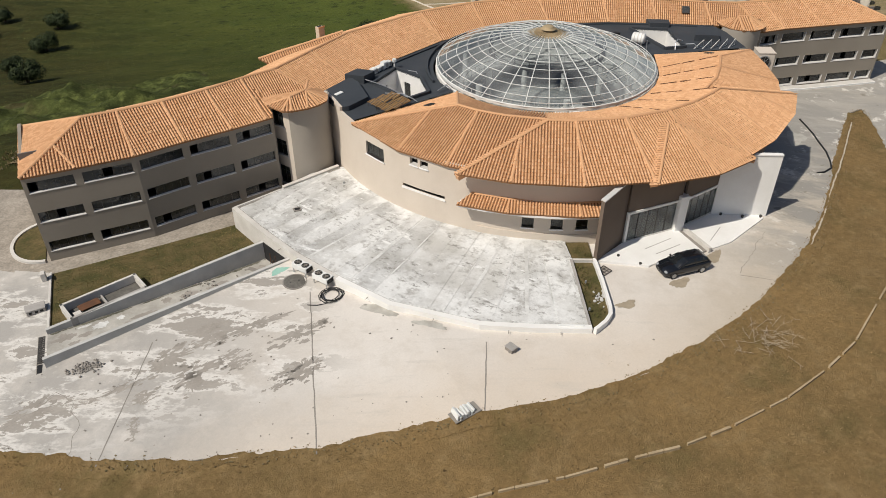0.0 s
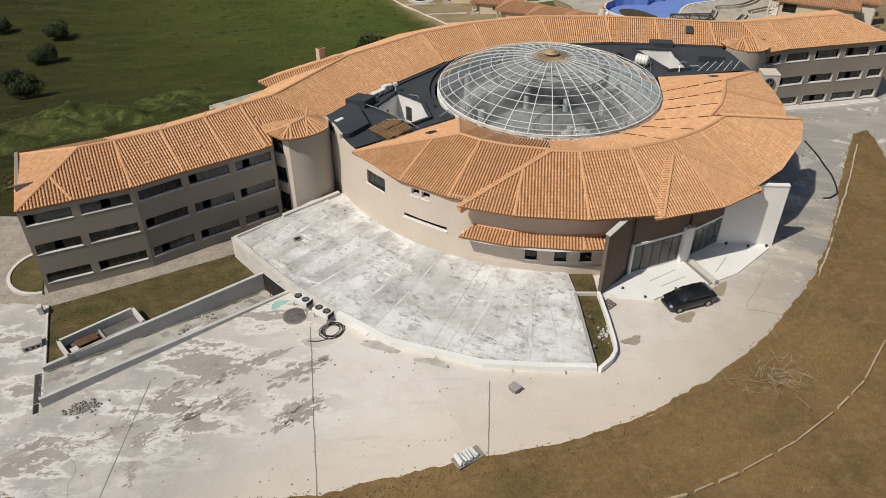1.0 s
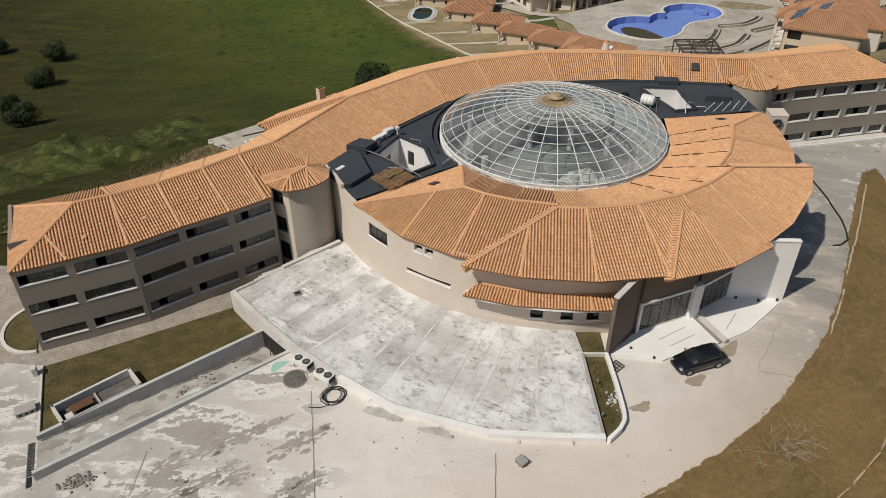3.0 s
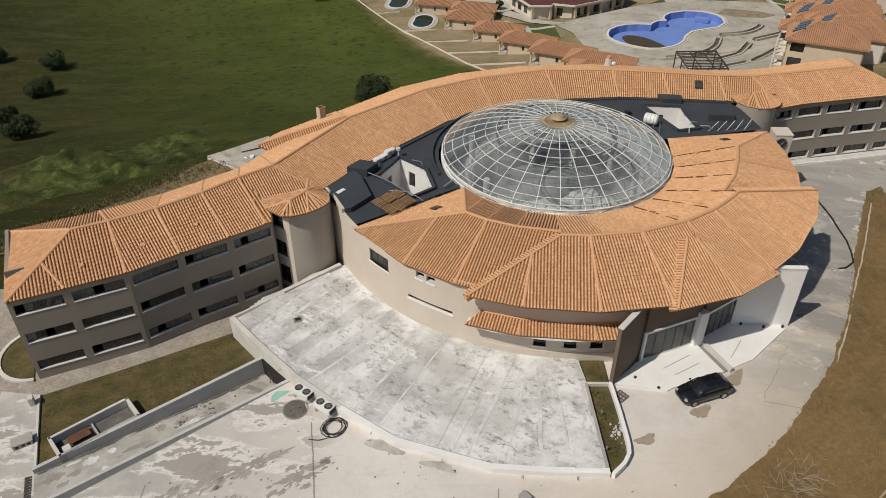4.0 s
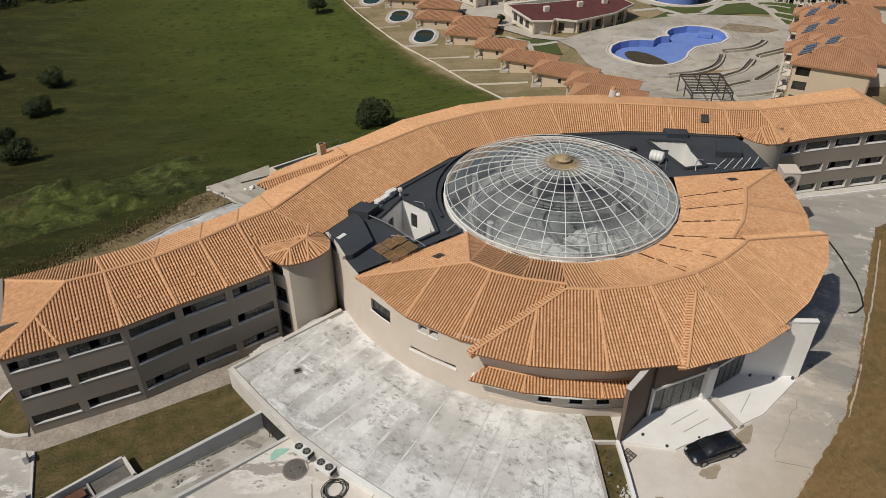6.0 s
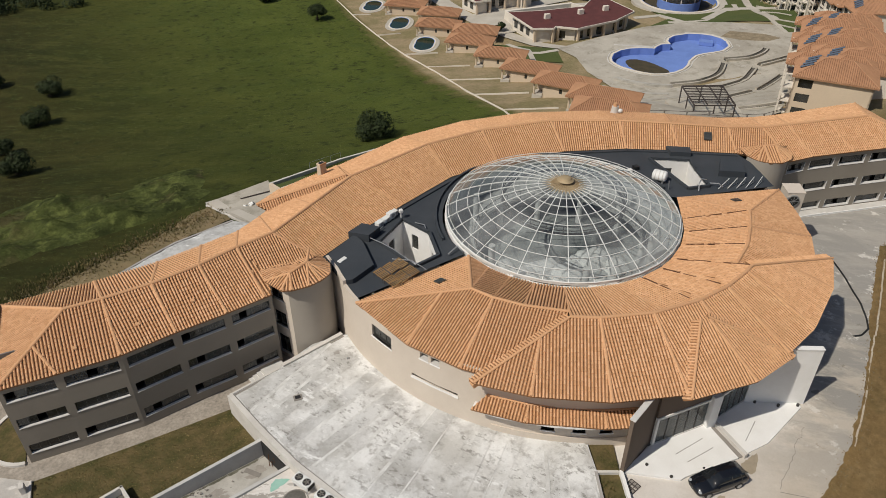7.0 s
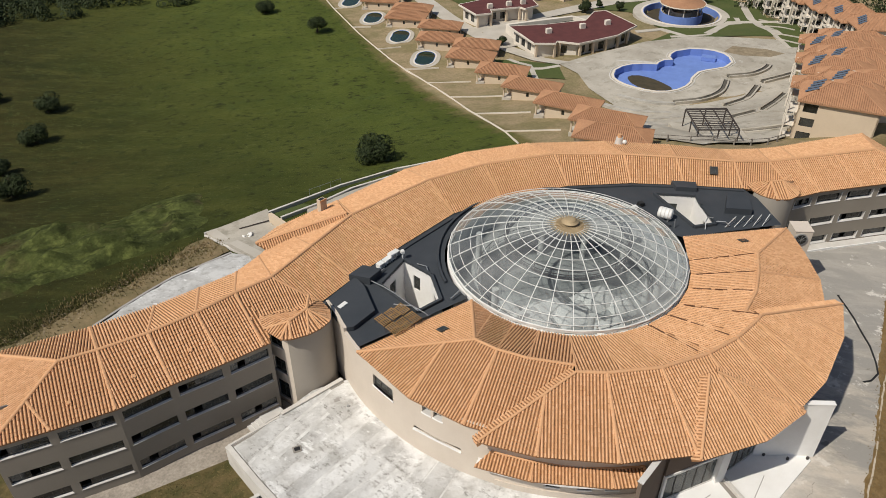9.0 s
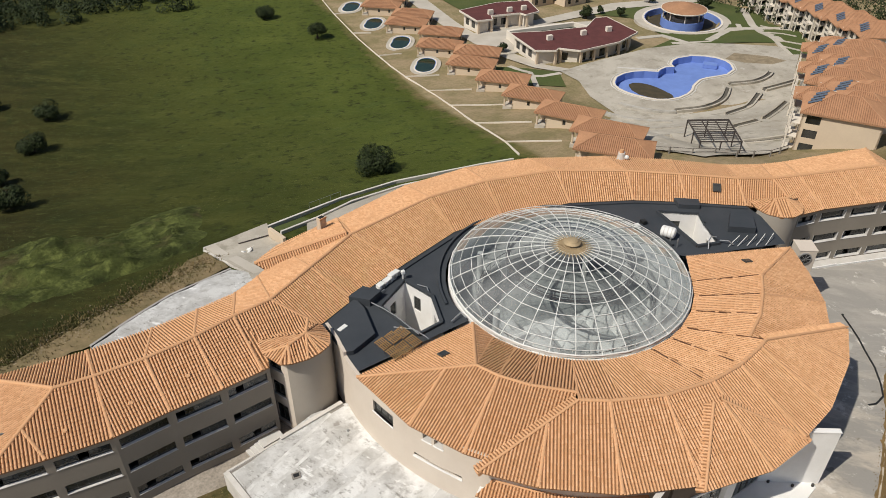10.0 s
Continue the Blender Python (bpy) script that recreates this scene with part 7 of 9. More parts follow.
                rows.append([bm.verts.new((*(c + nr * (off + s * half)), z + dz)) for s, dz in ((1, -0.4), (1, top), (-1, top), (-1, -0.4))])
            for q, w in zip(rows, rows[1:]):
                for i in range(4):
                    bm.faces.new((q[i], w[i], w[(i + 1) % 4], q[(i + 1) % 4]))
            bm.faces.new(rows[0])
            bm.faces.new(rows[-1][::-1])
            part("curved_kerb", bm, mat, p)
    for pts in ([(73.1, 73.6), (80.4, 72.5), (87.2, 74.8), (92.9, 79.8)], [(80.5, 65.4), (88.5, 68.1), (94.5, 72.1), (97.6, 74.4)], [(94.7, 81.4), (101.2, 80.4), (106.2, 81.7), (109.4, 83.7)],
                [(100.2, 75.6), (106.6, 76.2), (111.0, 76.8)], [(81.1, 55.5), (88.7, 60.0), (98.2, 66.2)], [(61.5, 41.1), (64.8, 39.0), (69.0, 37.7)], [(71.8, 53.8), (79.0, 54.8)]):
        kerb_pair(pts)
    return p


build_plaza()


def build_pergola():
    pg = thing("pergola", "bare dark steel pergola frame on a terrace", "pergola")
    top = [Vector((49.6, 42.9, -4)), Vector((56.4, 40.5, -4)), Vector((53.0, 33.0, -4)), Vector((46.6, 35.5, -4))]
    base = -7.3
    rows = []
    for i in range(3):
        for j in range(3):
            p = top[0].lerp(top[1], i / 2).lerp(top[3].lerp(top[2], i / 2), j / 2)
            if (i, j) != (1, 1):
                part("post", bar(bmesh.new(), (p.x, p.y, base), p, 0.16, 0.16, (1, 0, 0)), M_IRON, pg)
    for a, b in ((0, 1), (1, 2), (2, 3), (3, 0)):
        part("edge_beam", bar(bmesh.new(), top[a], top[b], 0.16, 0.22), M_IRON, pg)
    for k in range(1, 12):
        p, q = top[0].lerp(top[3], k / 12), top[1].lerp(top[2], k / 12)
        part("purlin", bar(bmesh.new(), p + Vector((0, 0, 0.15)), q + Vector((0, 0, 0.15)), 0.09, 0.12), M_IRON, pg)
    for k in (1, 2):
        p, q = top[0].lerp(top[1], k / 3), top[3].lerp(top[2], k / 3)
        part("rafter", bar(bmesh.new(), p, q, 0.12, 0.2), M_IRON, pg)
    f = thing("pergola_floor", "raised concrete terrace under the pergola", "terrace", kind="structure")
    part("slab", newprism([(44.5, 33), (48.2, 45), (59.5, 41.5), (56, 30.5)], -13, -7.2), M_PLAZA, f)
    r = thing("railing", "dark iron railing with stone posts above the stage", "railing", kind="structure")
    line = [Vector((38.4, 38.4)), Vector((43.4, 33.4)), Vector((50.5, 31.0)), Vector((57, 30.2)), Vector((62, 31.2))]
    for a, b in zip(line, line[1:]):
        n = 2
        for k in range(n):
            p, q = a.lerp(b, k / n), a.lerp(b, (k + 1) / n)
            za, zb = land(*p), land(*q)
            part("post", newbox((p.x - 0.11, p.y - 0.11, za - 0.5), (p.x + 0.11, p.y + 0.11, za + 1.2), None, 0.02), M_STEPS, r)
            for h in (0.5, 1.1):
                part("rail", bar(bmesh.new(), (p.x, p.y, za + h), (q.x, q.y, zb + h), 0.06, 0.06), M_IRON, r)


build_pergola()


def build_gazebo():
    cx, cy = 118.0, 130.6
    g = -22.1
    pond = thing("round_pool", "ring-shaped dry pool round an island pavilion", "pool", kind="structure")
    def circle(r, n=48):
        return [(cx + r * math.cos(2 * math.pi * k / n), cy + r * math.sin(2 * math.pi * k / n)) for k in range(n)]
    part("paved_ring", ring_between(circle(14.4), circle(11.6), g - 1.5, g + 0.15), M_PATH, pond)
    part("rim", ring_between(circle(12.0), circle(11.4), g - 0.2, g + 0.35), M_FARWHITE, pond)
    part("pool_wall", ring_between(circle(11.5), circle(11.2), g - 1.9, g + 0.3), M_POOLBLUE, pond)
    part("pool_floor", newprism(circle(11.4), g - 2.2, g - 1.6), M_POOLDIRT, pond)
    pav = thing("pavilion", "round island pavilion with blue wall and clay tile cone roof", "pavilion")
    part("island_wall", ring_between(circle(6.4), circle(6.1), g - 1.8, g + 0.9), M_POOLBLUE, pav)
    part("island_floor", newprism(circle(6.2), g - 1.8, g), M_PLAZA, pav)
    part("bar_counter", ring_between(circle(3.2), circle(2.7), g, g + 1.15), M_GREYWALL, pav)
    for k in range(8):
        a = 2 * math.pi * (k + 0.3) / 8
        part("column", rod(bmesh.new(), (cx + 5.9 * math.cos(a), cy + 5.9 * math.sin(a), g), (cx + 5.9 * math.cos(a), cy + 5.9 * math.sin(a), g + 3.6), 0.16, 8), M_FARWHITE, pav)
    bm = bmesh.new()
    bmesh.ops.create_cone(bm, cap_ends=True, segments=32, radius1=6.9, radius2=0.1, depth=2.0, matrix=Matrix.Translation((cx, cy, g + 4.6)))
    part("roof", bm, M_FARTILE, pav)
    part("fascia", ring_between(circle(6.92), circle(6.7), g + 3.4, g + 3.65), M_FARWHITE, pav)


build_gazebo()


def build_red_roofed():
    """Two low service buildings under broad, gently pitched red roofs, and the raised basin between them."""
    long_plan = [(57.9, 128.2), (58.4, 114.2), (63.7, 112.2), (64.9, 113.4), (69.5, 109.8), (82.4, 111.5), (91.3, 116.0), (90.0, 129.8), (86.3, 130.2), (80.1, 124.6), (73.7, 125.4), (67.5, 125.8)]
    upper_plan = [(54.3, 155.1), (55.5, 144.7), (60.4, 144.4), (61.2, 147.3), (70.5, 146.4), (71.4, 144.4), (76.5, 145.8), (78.0, 155.8), (68.2, 157.8)]
    for plan, zr, y0, label in ((long_plan, -17.75, 112.0, "long white service building with a broad red roof and porch"), (upper_plan, -19.1, 145.0, "white service building with a red roof beside the road")):
        h = thing("service_building", label, "building")
        def tilt(bm):
            for v in bm.verts:
                v.co.z += 0.012 * (v.co.y - y0)
            return bm
        roof = part("roof", tilt(newprism(grown(plan, 0.12), zr - 0.1, zr + 0.06)), M_FARDARK, h)
        for a, b in zip(plan, plan[1:] + plan[:1]):
            bm = bmesh.new()
            bar(bm, (*a, zr - 0.12), (*b, zr - 0.12), 0.22, 0.5)
            part("fascia", tilt(bm), M_FARWHITE, roof)
        base = zr - 4.1
        body = grown(plan, 1.5)
        for a, b in zip(body, body[1:] + body[:1]):
            length = (Vector(b) - Vector(a)).length
            holes = [(s0, s0 + 1.9, base + 0.6, base + 2.7) for s0 in [1.0 + 3.2 * i for i in range(int((length - 1.2) / 3.2))]]
            part("wall", wall(bmesh.new(), a, b, 0.25, base - 1.5, zr - 0.1, holes), M_FARWHITE, h)
            mm = plan_matrix(a, b)
            for s0, s1, h0, h1 in holes:
                win = part("window", newbox((s0, 0.12, h0), (s1, 0.2, h1), mm), M_FRAME, h)
                part("pane", newbox((s0 + 0.08, 0.10, h0 + 0.08), (s1 - 0.08, 0.13, h1 - 0.08), mm), M_WINDOW, win)
        for a, b in list(zip(plan, plan[1:]))[1:6]:
            a, b = Vector(a), Vector(b)
            n = max(1, round((b - a).length / 4.2))
            for k in range(n):
                p = a.lerp(b, (k + 0.15) / n)
                part("porch_pier", newbox((p.x - 0.3, p.y + 0.1, base - 1.5), (p.x + 0.3, p.y + 0.7, zr - 0.2)), M_FARWALL, h)
        c = Vector((sum(p[0] for p in plan) / len(plan), sum(p[1] for p in plan) / len(plan)))
        for dx in (-9.0, 1.5, 9.5):
            x, y = c.x + dx * (1 if plan is long_plan else 0.6), c.y - 1.0
            part("roof_vent", newbox((x, y, zr), (x + 1.6, y + 1.0, zr + 1.45), None, 0.05), M_FARWHITE, h)
    c = thing("courtyard", "pale paved court with a raised dark basin behind the service building", "court", kind="structure")
    land_sheet([(52, 124), (56, 142), (76, 146), (96, 141), (96, 130), (80, 127), (62, 125)], M_PATH, 0.3, "paving", "", "", c)
    g = hill(76, 134)
    rim = [(60.5, 128.6), (61.5, 137.2), (83.0, 136.6), (85.6, 131.0), (80.0, 126.2), (67.5, 127.4)]
    part("basin_rim", ring_between(rim, grown(rim, -1.1), g - 1, g + 2.6), M_FARWHITE, c, "white raised rim")
    part("basin", newprism(grown(rim, -0.9), g - 1, g + 1.5), M_WATER, c, "dark green water")


build_red_roofed()


def build_apartment(x, y, turn, g, label, wide=12.0, first=False):
    """One house of a row: local x runs along its gable wall, local y along the row; balconies on its western face."""
    h = thing("apartment_house", label, "house", "apartment houses")
    m = pose(x, y, 0, 0, 0, turn)
    ze = g + 7.5
    wins = [("w", a, a + 2.3, g + f * 2.5 + 0.3, g + f * 2.5 + 2.2) for a in (1.0, 4.6, 8.2) for f in range(3)]
    wins += [("s", 0.7, 2.9, g + f * 2.5 + 0.5, g + f * 2.5 + 2.0) for f in range(3)]
    house_wall(h, m, 0.0, wide, 0.0, 11.4, g - 3.5, ze - 0.1, M_FARWALL if first else M_FARWHITE, wins)
    hip_roof(h, m, -0.5, wide + 0.6, -0.5, 8.6, ze, ze + 2.3, M_FARTILE)
    hip_roof(h, m, -2.0, 5.0, 6.4, 11.4, ze - 0.5, ze + 1.0, M_FARTILE)
    hip_roof(h, m, 4.6, wide + 0.4, 7.0, 11.9, ze - 0.2, ze + 1.3, M_FARTILE)
    for f in range(3):
        z = g + f * 2.5
        for a in (0.8, 7.8):
            b = part("balcony", newbox((-1.7, a, z - 0.15), (0.02, a + 2.8, z), m), M_FARWHITE, h)
            part("parapet", newbox((-1.7, a, z), (-1.6, a + 2.8, z + 0.35), m), M_FARWHITE, b)
            part("rail", newbox((-1.68, a, z + 0.8), (-1.63, a + 2.8, z + 0.88), m), M_IRON, b)
            part("fin", newbox((-1.7, a - 0.14, z - 0.15), (-1.45, a, z + 2.4), m), M_FARWHITE, b)
            for q in range(8):
                part("baluster", newbox((-1.67, a + 0.2 + 0.35 * q, z + 0.3), (-1.64, a + 0.23 + 0.35 * q, z + 0.84), m), M_IRON, b)
    # solar panels side by side on the western slope
    for k in range(4):
        px = 1.35 + 0.3 * k
        mm = m @ pose(px, 2.3 + 1.05 * k, ze + (px + 0.5) * 0.505 + 0.1, 0, -24, 0)
        part("solar_panel", newbox((-1.05, -0.38, 0.1), (1.05, 0.38, 0.17), mm, 0.02), M_SOLAR, h, "blue-grey solar panel")
    return h


def build_apartments():
    """Two rows of stepped apartment houses, going away from the hotel."""
    near = "cream apartment house with clay tile roofs and balconies"
    turn = math.degrees(math.atan2(-0.74, 0.68))
    for k in range(6):
        s, side = k * 11.3, (0.0, 3.8)[k % 2]
        x, y = 62.7 + 0.735 * s + 0.68 * side, 31.2 + 0.678 * s - 0.74 * side
        build_apartment(x, y, turn, -7.0 - 1.75 * k, near, first=k == 0)
    for k in range(6):
        x, y = 131.0 + 2.6 * k, 78.5 + 10.0 * k
        build_apartment(x, y, -26.0, -19.3 - 0.75 * k, "white apartment house with clay tile roofs behind the lawns")


build_apartments()


def build_gardens():
    land_sheet([(92, 112), (104, 117), (106, 140), (96, 150), (140, 152), (146, 128), (136, 112), (126, 100), (112, 106)], M_LAWNGREEN, 0.14, "garden_lawn", "green garden lawn round the pavilion pool", "lawn",
               holes=[[(118.0 + 13.6 * math.cos(math.pi * k / 20), 130.6 + 13.6 * math.sin(math.pi * k / 20)) for k in range(40)]])
    land_sheet([(46, 100), (57, 95), (60, 104), (56, 112), (48, 118)], M_LAWNGREEN, 0.14, "garden_lawn", "small lawn between the bungalows", "lawn")
    land_sheet([(62, 163), (60, 200), (90, 200), (95, 168), (80, 164)], M_LAWNGREEN, 0.14, "garden_lawn", "lawn beside the service road", "lawn")
    paths = thing("garden_paths", "pale paved garden paths crossing the lawns", "path", kind="structure")
    for line, w in (([(113, 112), (126, 118), (140, 112)], 2.0), ([(128, 100), (134, 118), (144, 134)], 2.2), ([(96, 122), (104, 121), (106, 113)], 1.8), ([(102, 114), (112, 110), (118, 114)], 1.5),
                    ([(120, 118), (128, 116), (131, 121)], 1.5), ([(47, 108), (55, 103), (60, 103)], 1.3), ([(50, 97), (54, 108), (52, 116)], 1.3)):
        along_land("path", line, w, 0.2, M_PATH, paths, 0.2)
    land_sheet([(51, 205), (50, 186), (50, 160), (51.5, 138), (54, 122), (60, 104), (64, 104), (58, 123), (55.5, 139), (55, 160), (56, 186), (58, 205)], M_PATH, 0.2, "service_road", "pale concrete service road behind the bungalows", "road")
    land_sheet([(55, 146), (55, 140), (76, 145), (110, 150), (160, 143), (160, 149), (110, 157), (76, 150)], M_PATH, 0.22, "service_road", "pale concrete service road across the resort", "road")
    for a, b in (((135.6, 116.5), (139, 108)), ((131.8, 110), (134.6, 101.5)), ((127.2, 102), (131.6, 96)), ((125.0, 98), (128, 92))):
        along_land("lawn_kerb", [a, b], 0.5, 0.35, M_PATH, paths, 0.3)
    along_land("path", [(134.4, 119.8), (128.5, 105.5), (123, 90.8)], 1.2, 0.22, M_PATH, paths, 0.2)
    land_sheet([(134, 119), (128, 105), (123.5, 91.5), (128, 90), (134, 97), (141, 108), (140, 117)], M_LAWNGREEN, 0.13, "garden_lawn", "terraced strips of lawn below the apartment houses", "lawn")
    for k, (x, y, w, d, t) in enumerate(((84, 164, 9, 8, 10), (94, 160, 9, 8, 10), (106, 166, 14, 9, 5), (128, 162, 22, 9, -6), (150, 150, 14, 9, -20))):
        g = hill(x, y)
        h = thing("guest_house", "cream guest house with a clay tile roof behind lawns", "house", "guest houses")
        m = pose(x, y, 0, 0, 0, t)
        hip_roof(h, m, -0.5, w + 0.5, -0.5, d + 0.5, g + 3.4, g + 5.2, M_FARTILE)
        house_wall(h, m, 0, w, 0, d, g - 1, g + 3.35, M_FARWHITE if k > 2 else M_FARWALL, (("s", 1.2, 2.4, g + 0.6, g + 2.4), ("s", 4.4, 5.8, g + 0.6, g + 2.4), ("w", 2, 3.4, g + 0.6, g + 2.4)))
    single("earth_patch", newprism([(105, 95.5), (110, 98), (117, 92.5), (119, 88.5), (114, 88), (108, 91.5)], POOL_Z, POOL_Z + 0.16), M_RUBBLE, "thin spread of brown earth on the plaza", "earth")


build_gardens()


# ---------------------------------------------------------------- trees
def build_tree(x, y, r, h, seed, z=None, label="dark green bushy tree standing in the meadow"):
    """A broad low tree: trunk, limbs, and a crown of many small leaf clumps with gaps."""
    rnd = random.Random(seed)
    g = land(x, y) if z is None else z
    t = thing("tree", label, "tree", "trees of the meadow", at=(x, y, g - 0.15))
    bm = bmesh.new()
    rod(bm, (0, 0, 0), (0.1, 0, h * 0.42), 0.22 * r / 2.5 + 0.08, 8, 0.14)
    for k in range(7):
        a = rnd.uniform(0, 6.28)
        rod(bm, (0.05, 0, h * rnd.uniform(0.25, 0.42)), (r * 0.6 * math.cos(a), r * 0.6 * math.sin(a), h * rnd.uniform(0.5, 0.8)), 0.08, 6, 0.03)
    part("trunk", bm, M_BARK, t)
    verts, faces = [], []
    lobes = [(rnd.uniform(-.55, .55) * r, rnd.uniform(-.55, .55) * r, h * rnd.uniform(.42, .75), r * rnd.uniform(.38, .6)) for _ in range(11)]
    for _ in range(4200):
        lx, ly, lz, lr = rnd.choice(lobes)
        v = Vector((rnd.gauss(0, 1), rnd.gauss(0, 1), rnd.gauss(0, 1))).normalized() * lr * rnd.uniform(0.72, 1.05)
        c = Vector((lx + v.x, ly + v.y, max(0.25, lz + v.z * 0.8)))
        n = (v.normalized() + Vector((rnd.uniform(-.7, .7), rnd.uniform(-.7, .7), rnd.uniform(-.4, .9)))).normalized()
        u = n.orthogonal().normalized()
        w = n.cross(u)
        s = rnd.uniform(0.09, 0.2) * (0.6 + r / 5)
        b = len(verts)
        verts += [c + u * s, c + w * s * 0.6, c - u * s, c - w * s * 0.6]
        faces.append((b, b + 1, b + 2, b + 3))
    me = mesh_from("crown", verts, faces)
    mesh_part("crown", me, M_LEAF, t, kind="stuff")
    return t


for k, (tx, ty, tr, th) in enumerate(((12.0, 163.3, 3.3, 4.6), (-60.1, 128.3, 3.1, 4.0), (-61.8, 109.6, 3.1, 3.8), (-62.0, 75.5, 3.3, 4.0), (1.2, 188.3, 3.4, 4.4), (-3.6, 56.4, 3.5, 4.6), (-72.5, 140.5, 2.6, 3.4), (-66, 92, 2.4, 3.0),
                                      (-76, 128, 2.6, 3.2))):
    build_tree(tx, ty, tr, th, 30 + k)
for k, (tx, ty, tr, th) in enumerate(((93.5, 146, 2.6, 4.0), (104, 143, 1.4, 3.4), (100, 148, 1.2, 3.0), (133, 139, 2.4, 4.6), (147, 137, 2.2, 4.2), (121, 152, 2.0, 4.0), (55, 127, 1.5, 3.0))):
    build_tree(tx, ty, tr, th, 60 + k, label="small green garden tree among the resort lawns")


def build_far_wood():
    """Scrub wood along the far side of the meadow, and behind the apartments."""
    rnd = random.Random(77)
    verts, faces = [], []
    def clump(cx, cy, r, h, n):
        g = land(cx, cy)
        for _ in range(n):
            v = Vector((rnd.gauss(0, 1), rnd.gauss(0, 1), abs(rnd.gauss(0, 0.8)))).normalized()
            c = Vector((cx + v.x * r, cy + v.y * r, g + 0.3 + v.z * h))
            nn = (v + Vector((rnd.uniform(-.6, .6), rnd.uniform(-.6, .6), rnd.uniform(-.3, .7)))).normalized()
            u = nn.orthogonal().normalized()
            w = nn.cross(u)
            s = rnd.uniform(0.2, 0.48)
            b = len(verts)
            verts.extend([c + u * s, c + w * s * 0.7, c - u * s, c - w * s * 0.7])
            faces.append((b, b + 1, b + 2, b + 3))
    for _ in range(330):
        x = rnd.uniform(-150, 14)
        y = 208 + rnd.uniform(0, 60) + 0.02 * (x + 60) ** 2 * 0.1 + (12 if x > -20 else 0)
        clump(x, y, rnd.uniform(2, 4.2), rnd.uniform(2, 5), 200)
    for _ in range(150):
        clump(rnd.uniform(140, 215), rnd.uniform(60, 175), rnd.uniform(2, 4.5), rnd.uniform(3, 7), 110)
    for _ in range(120):
        clump(rnd.uniform(20, 150), rnd.uniform(215, 260), rnd.uniform(2, 4.5), rnd.uniform(3, 6), 90)
    me = mesh_from("far_wood", verts, faces)
    ob = mesh_part("far_wood", me, M_LEAF, None)
    tagged(ob, "dark scrub wood along the far edge of the meadow", "wood", kind="stuff")


build_far_wood()


# ---------------------------------------------------------------- things in the yard
def loft(bm, sections, cap=True):
    """A skin through closed sections of equal point count."""
    rows = [[bm.verts.new(p) for p in s] for s in sections]
    n = len(rows[0])
    for a, b in zip(rows, rows[1:]):
        for i in range(n):
            bm.faces.new((a[i], a[(i + 1) % n], b[(i + 1) % n], b[i]))
    if cap:
        bm.faces.new(rows[0][::-1])
        bm.faces.new(rows[-1])
    for f in bm.faces:
        f.smooth = True
    return bm


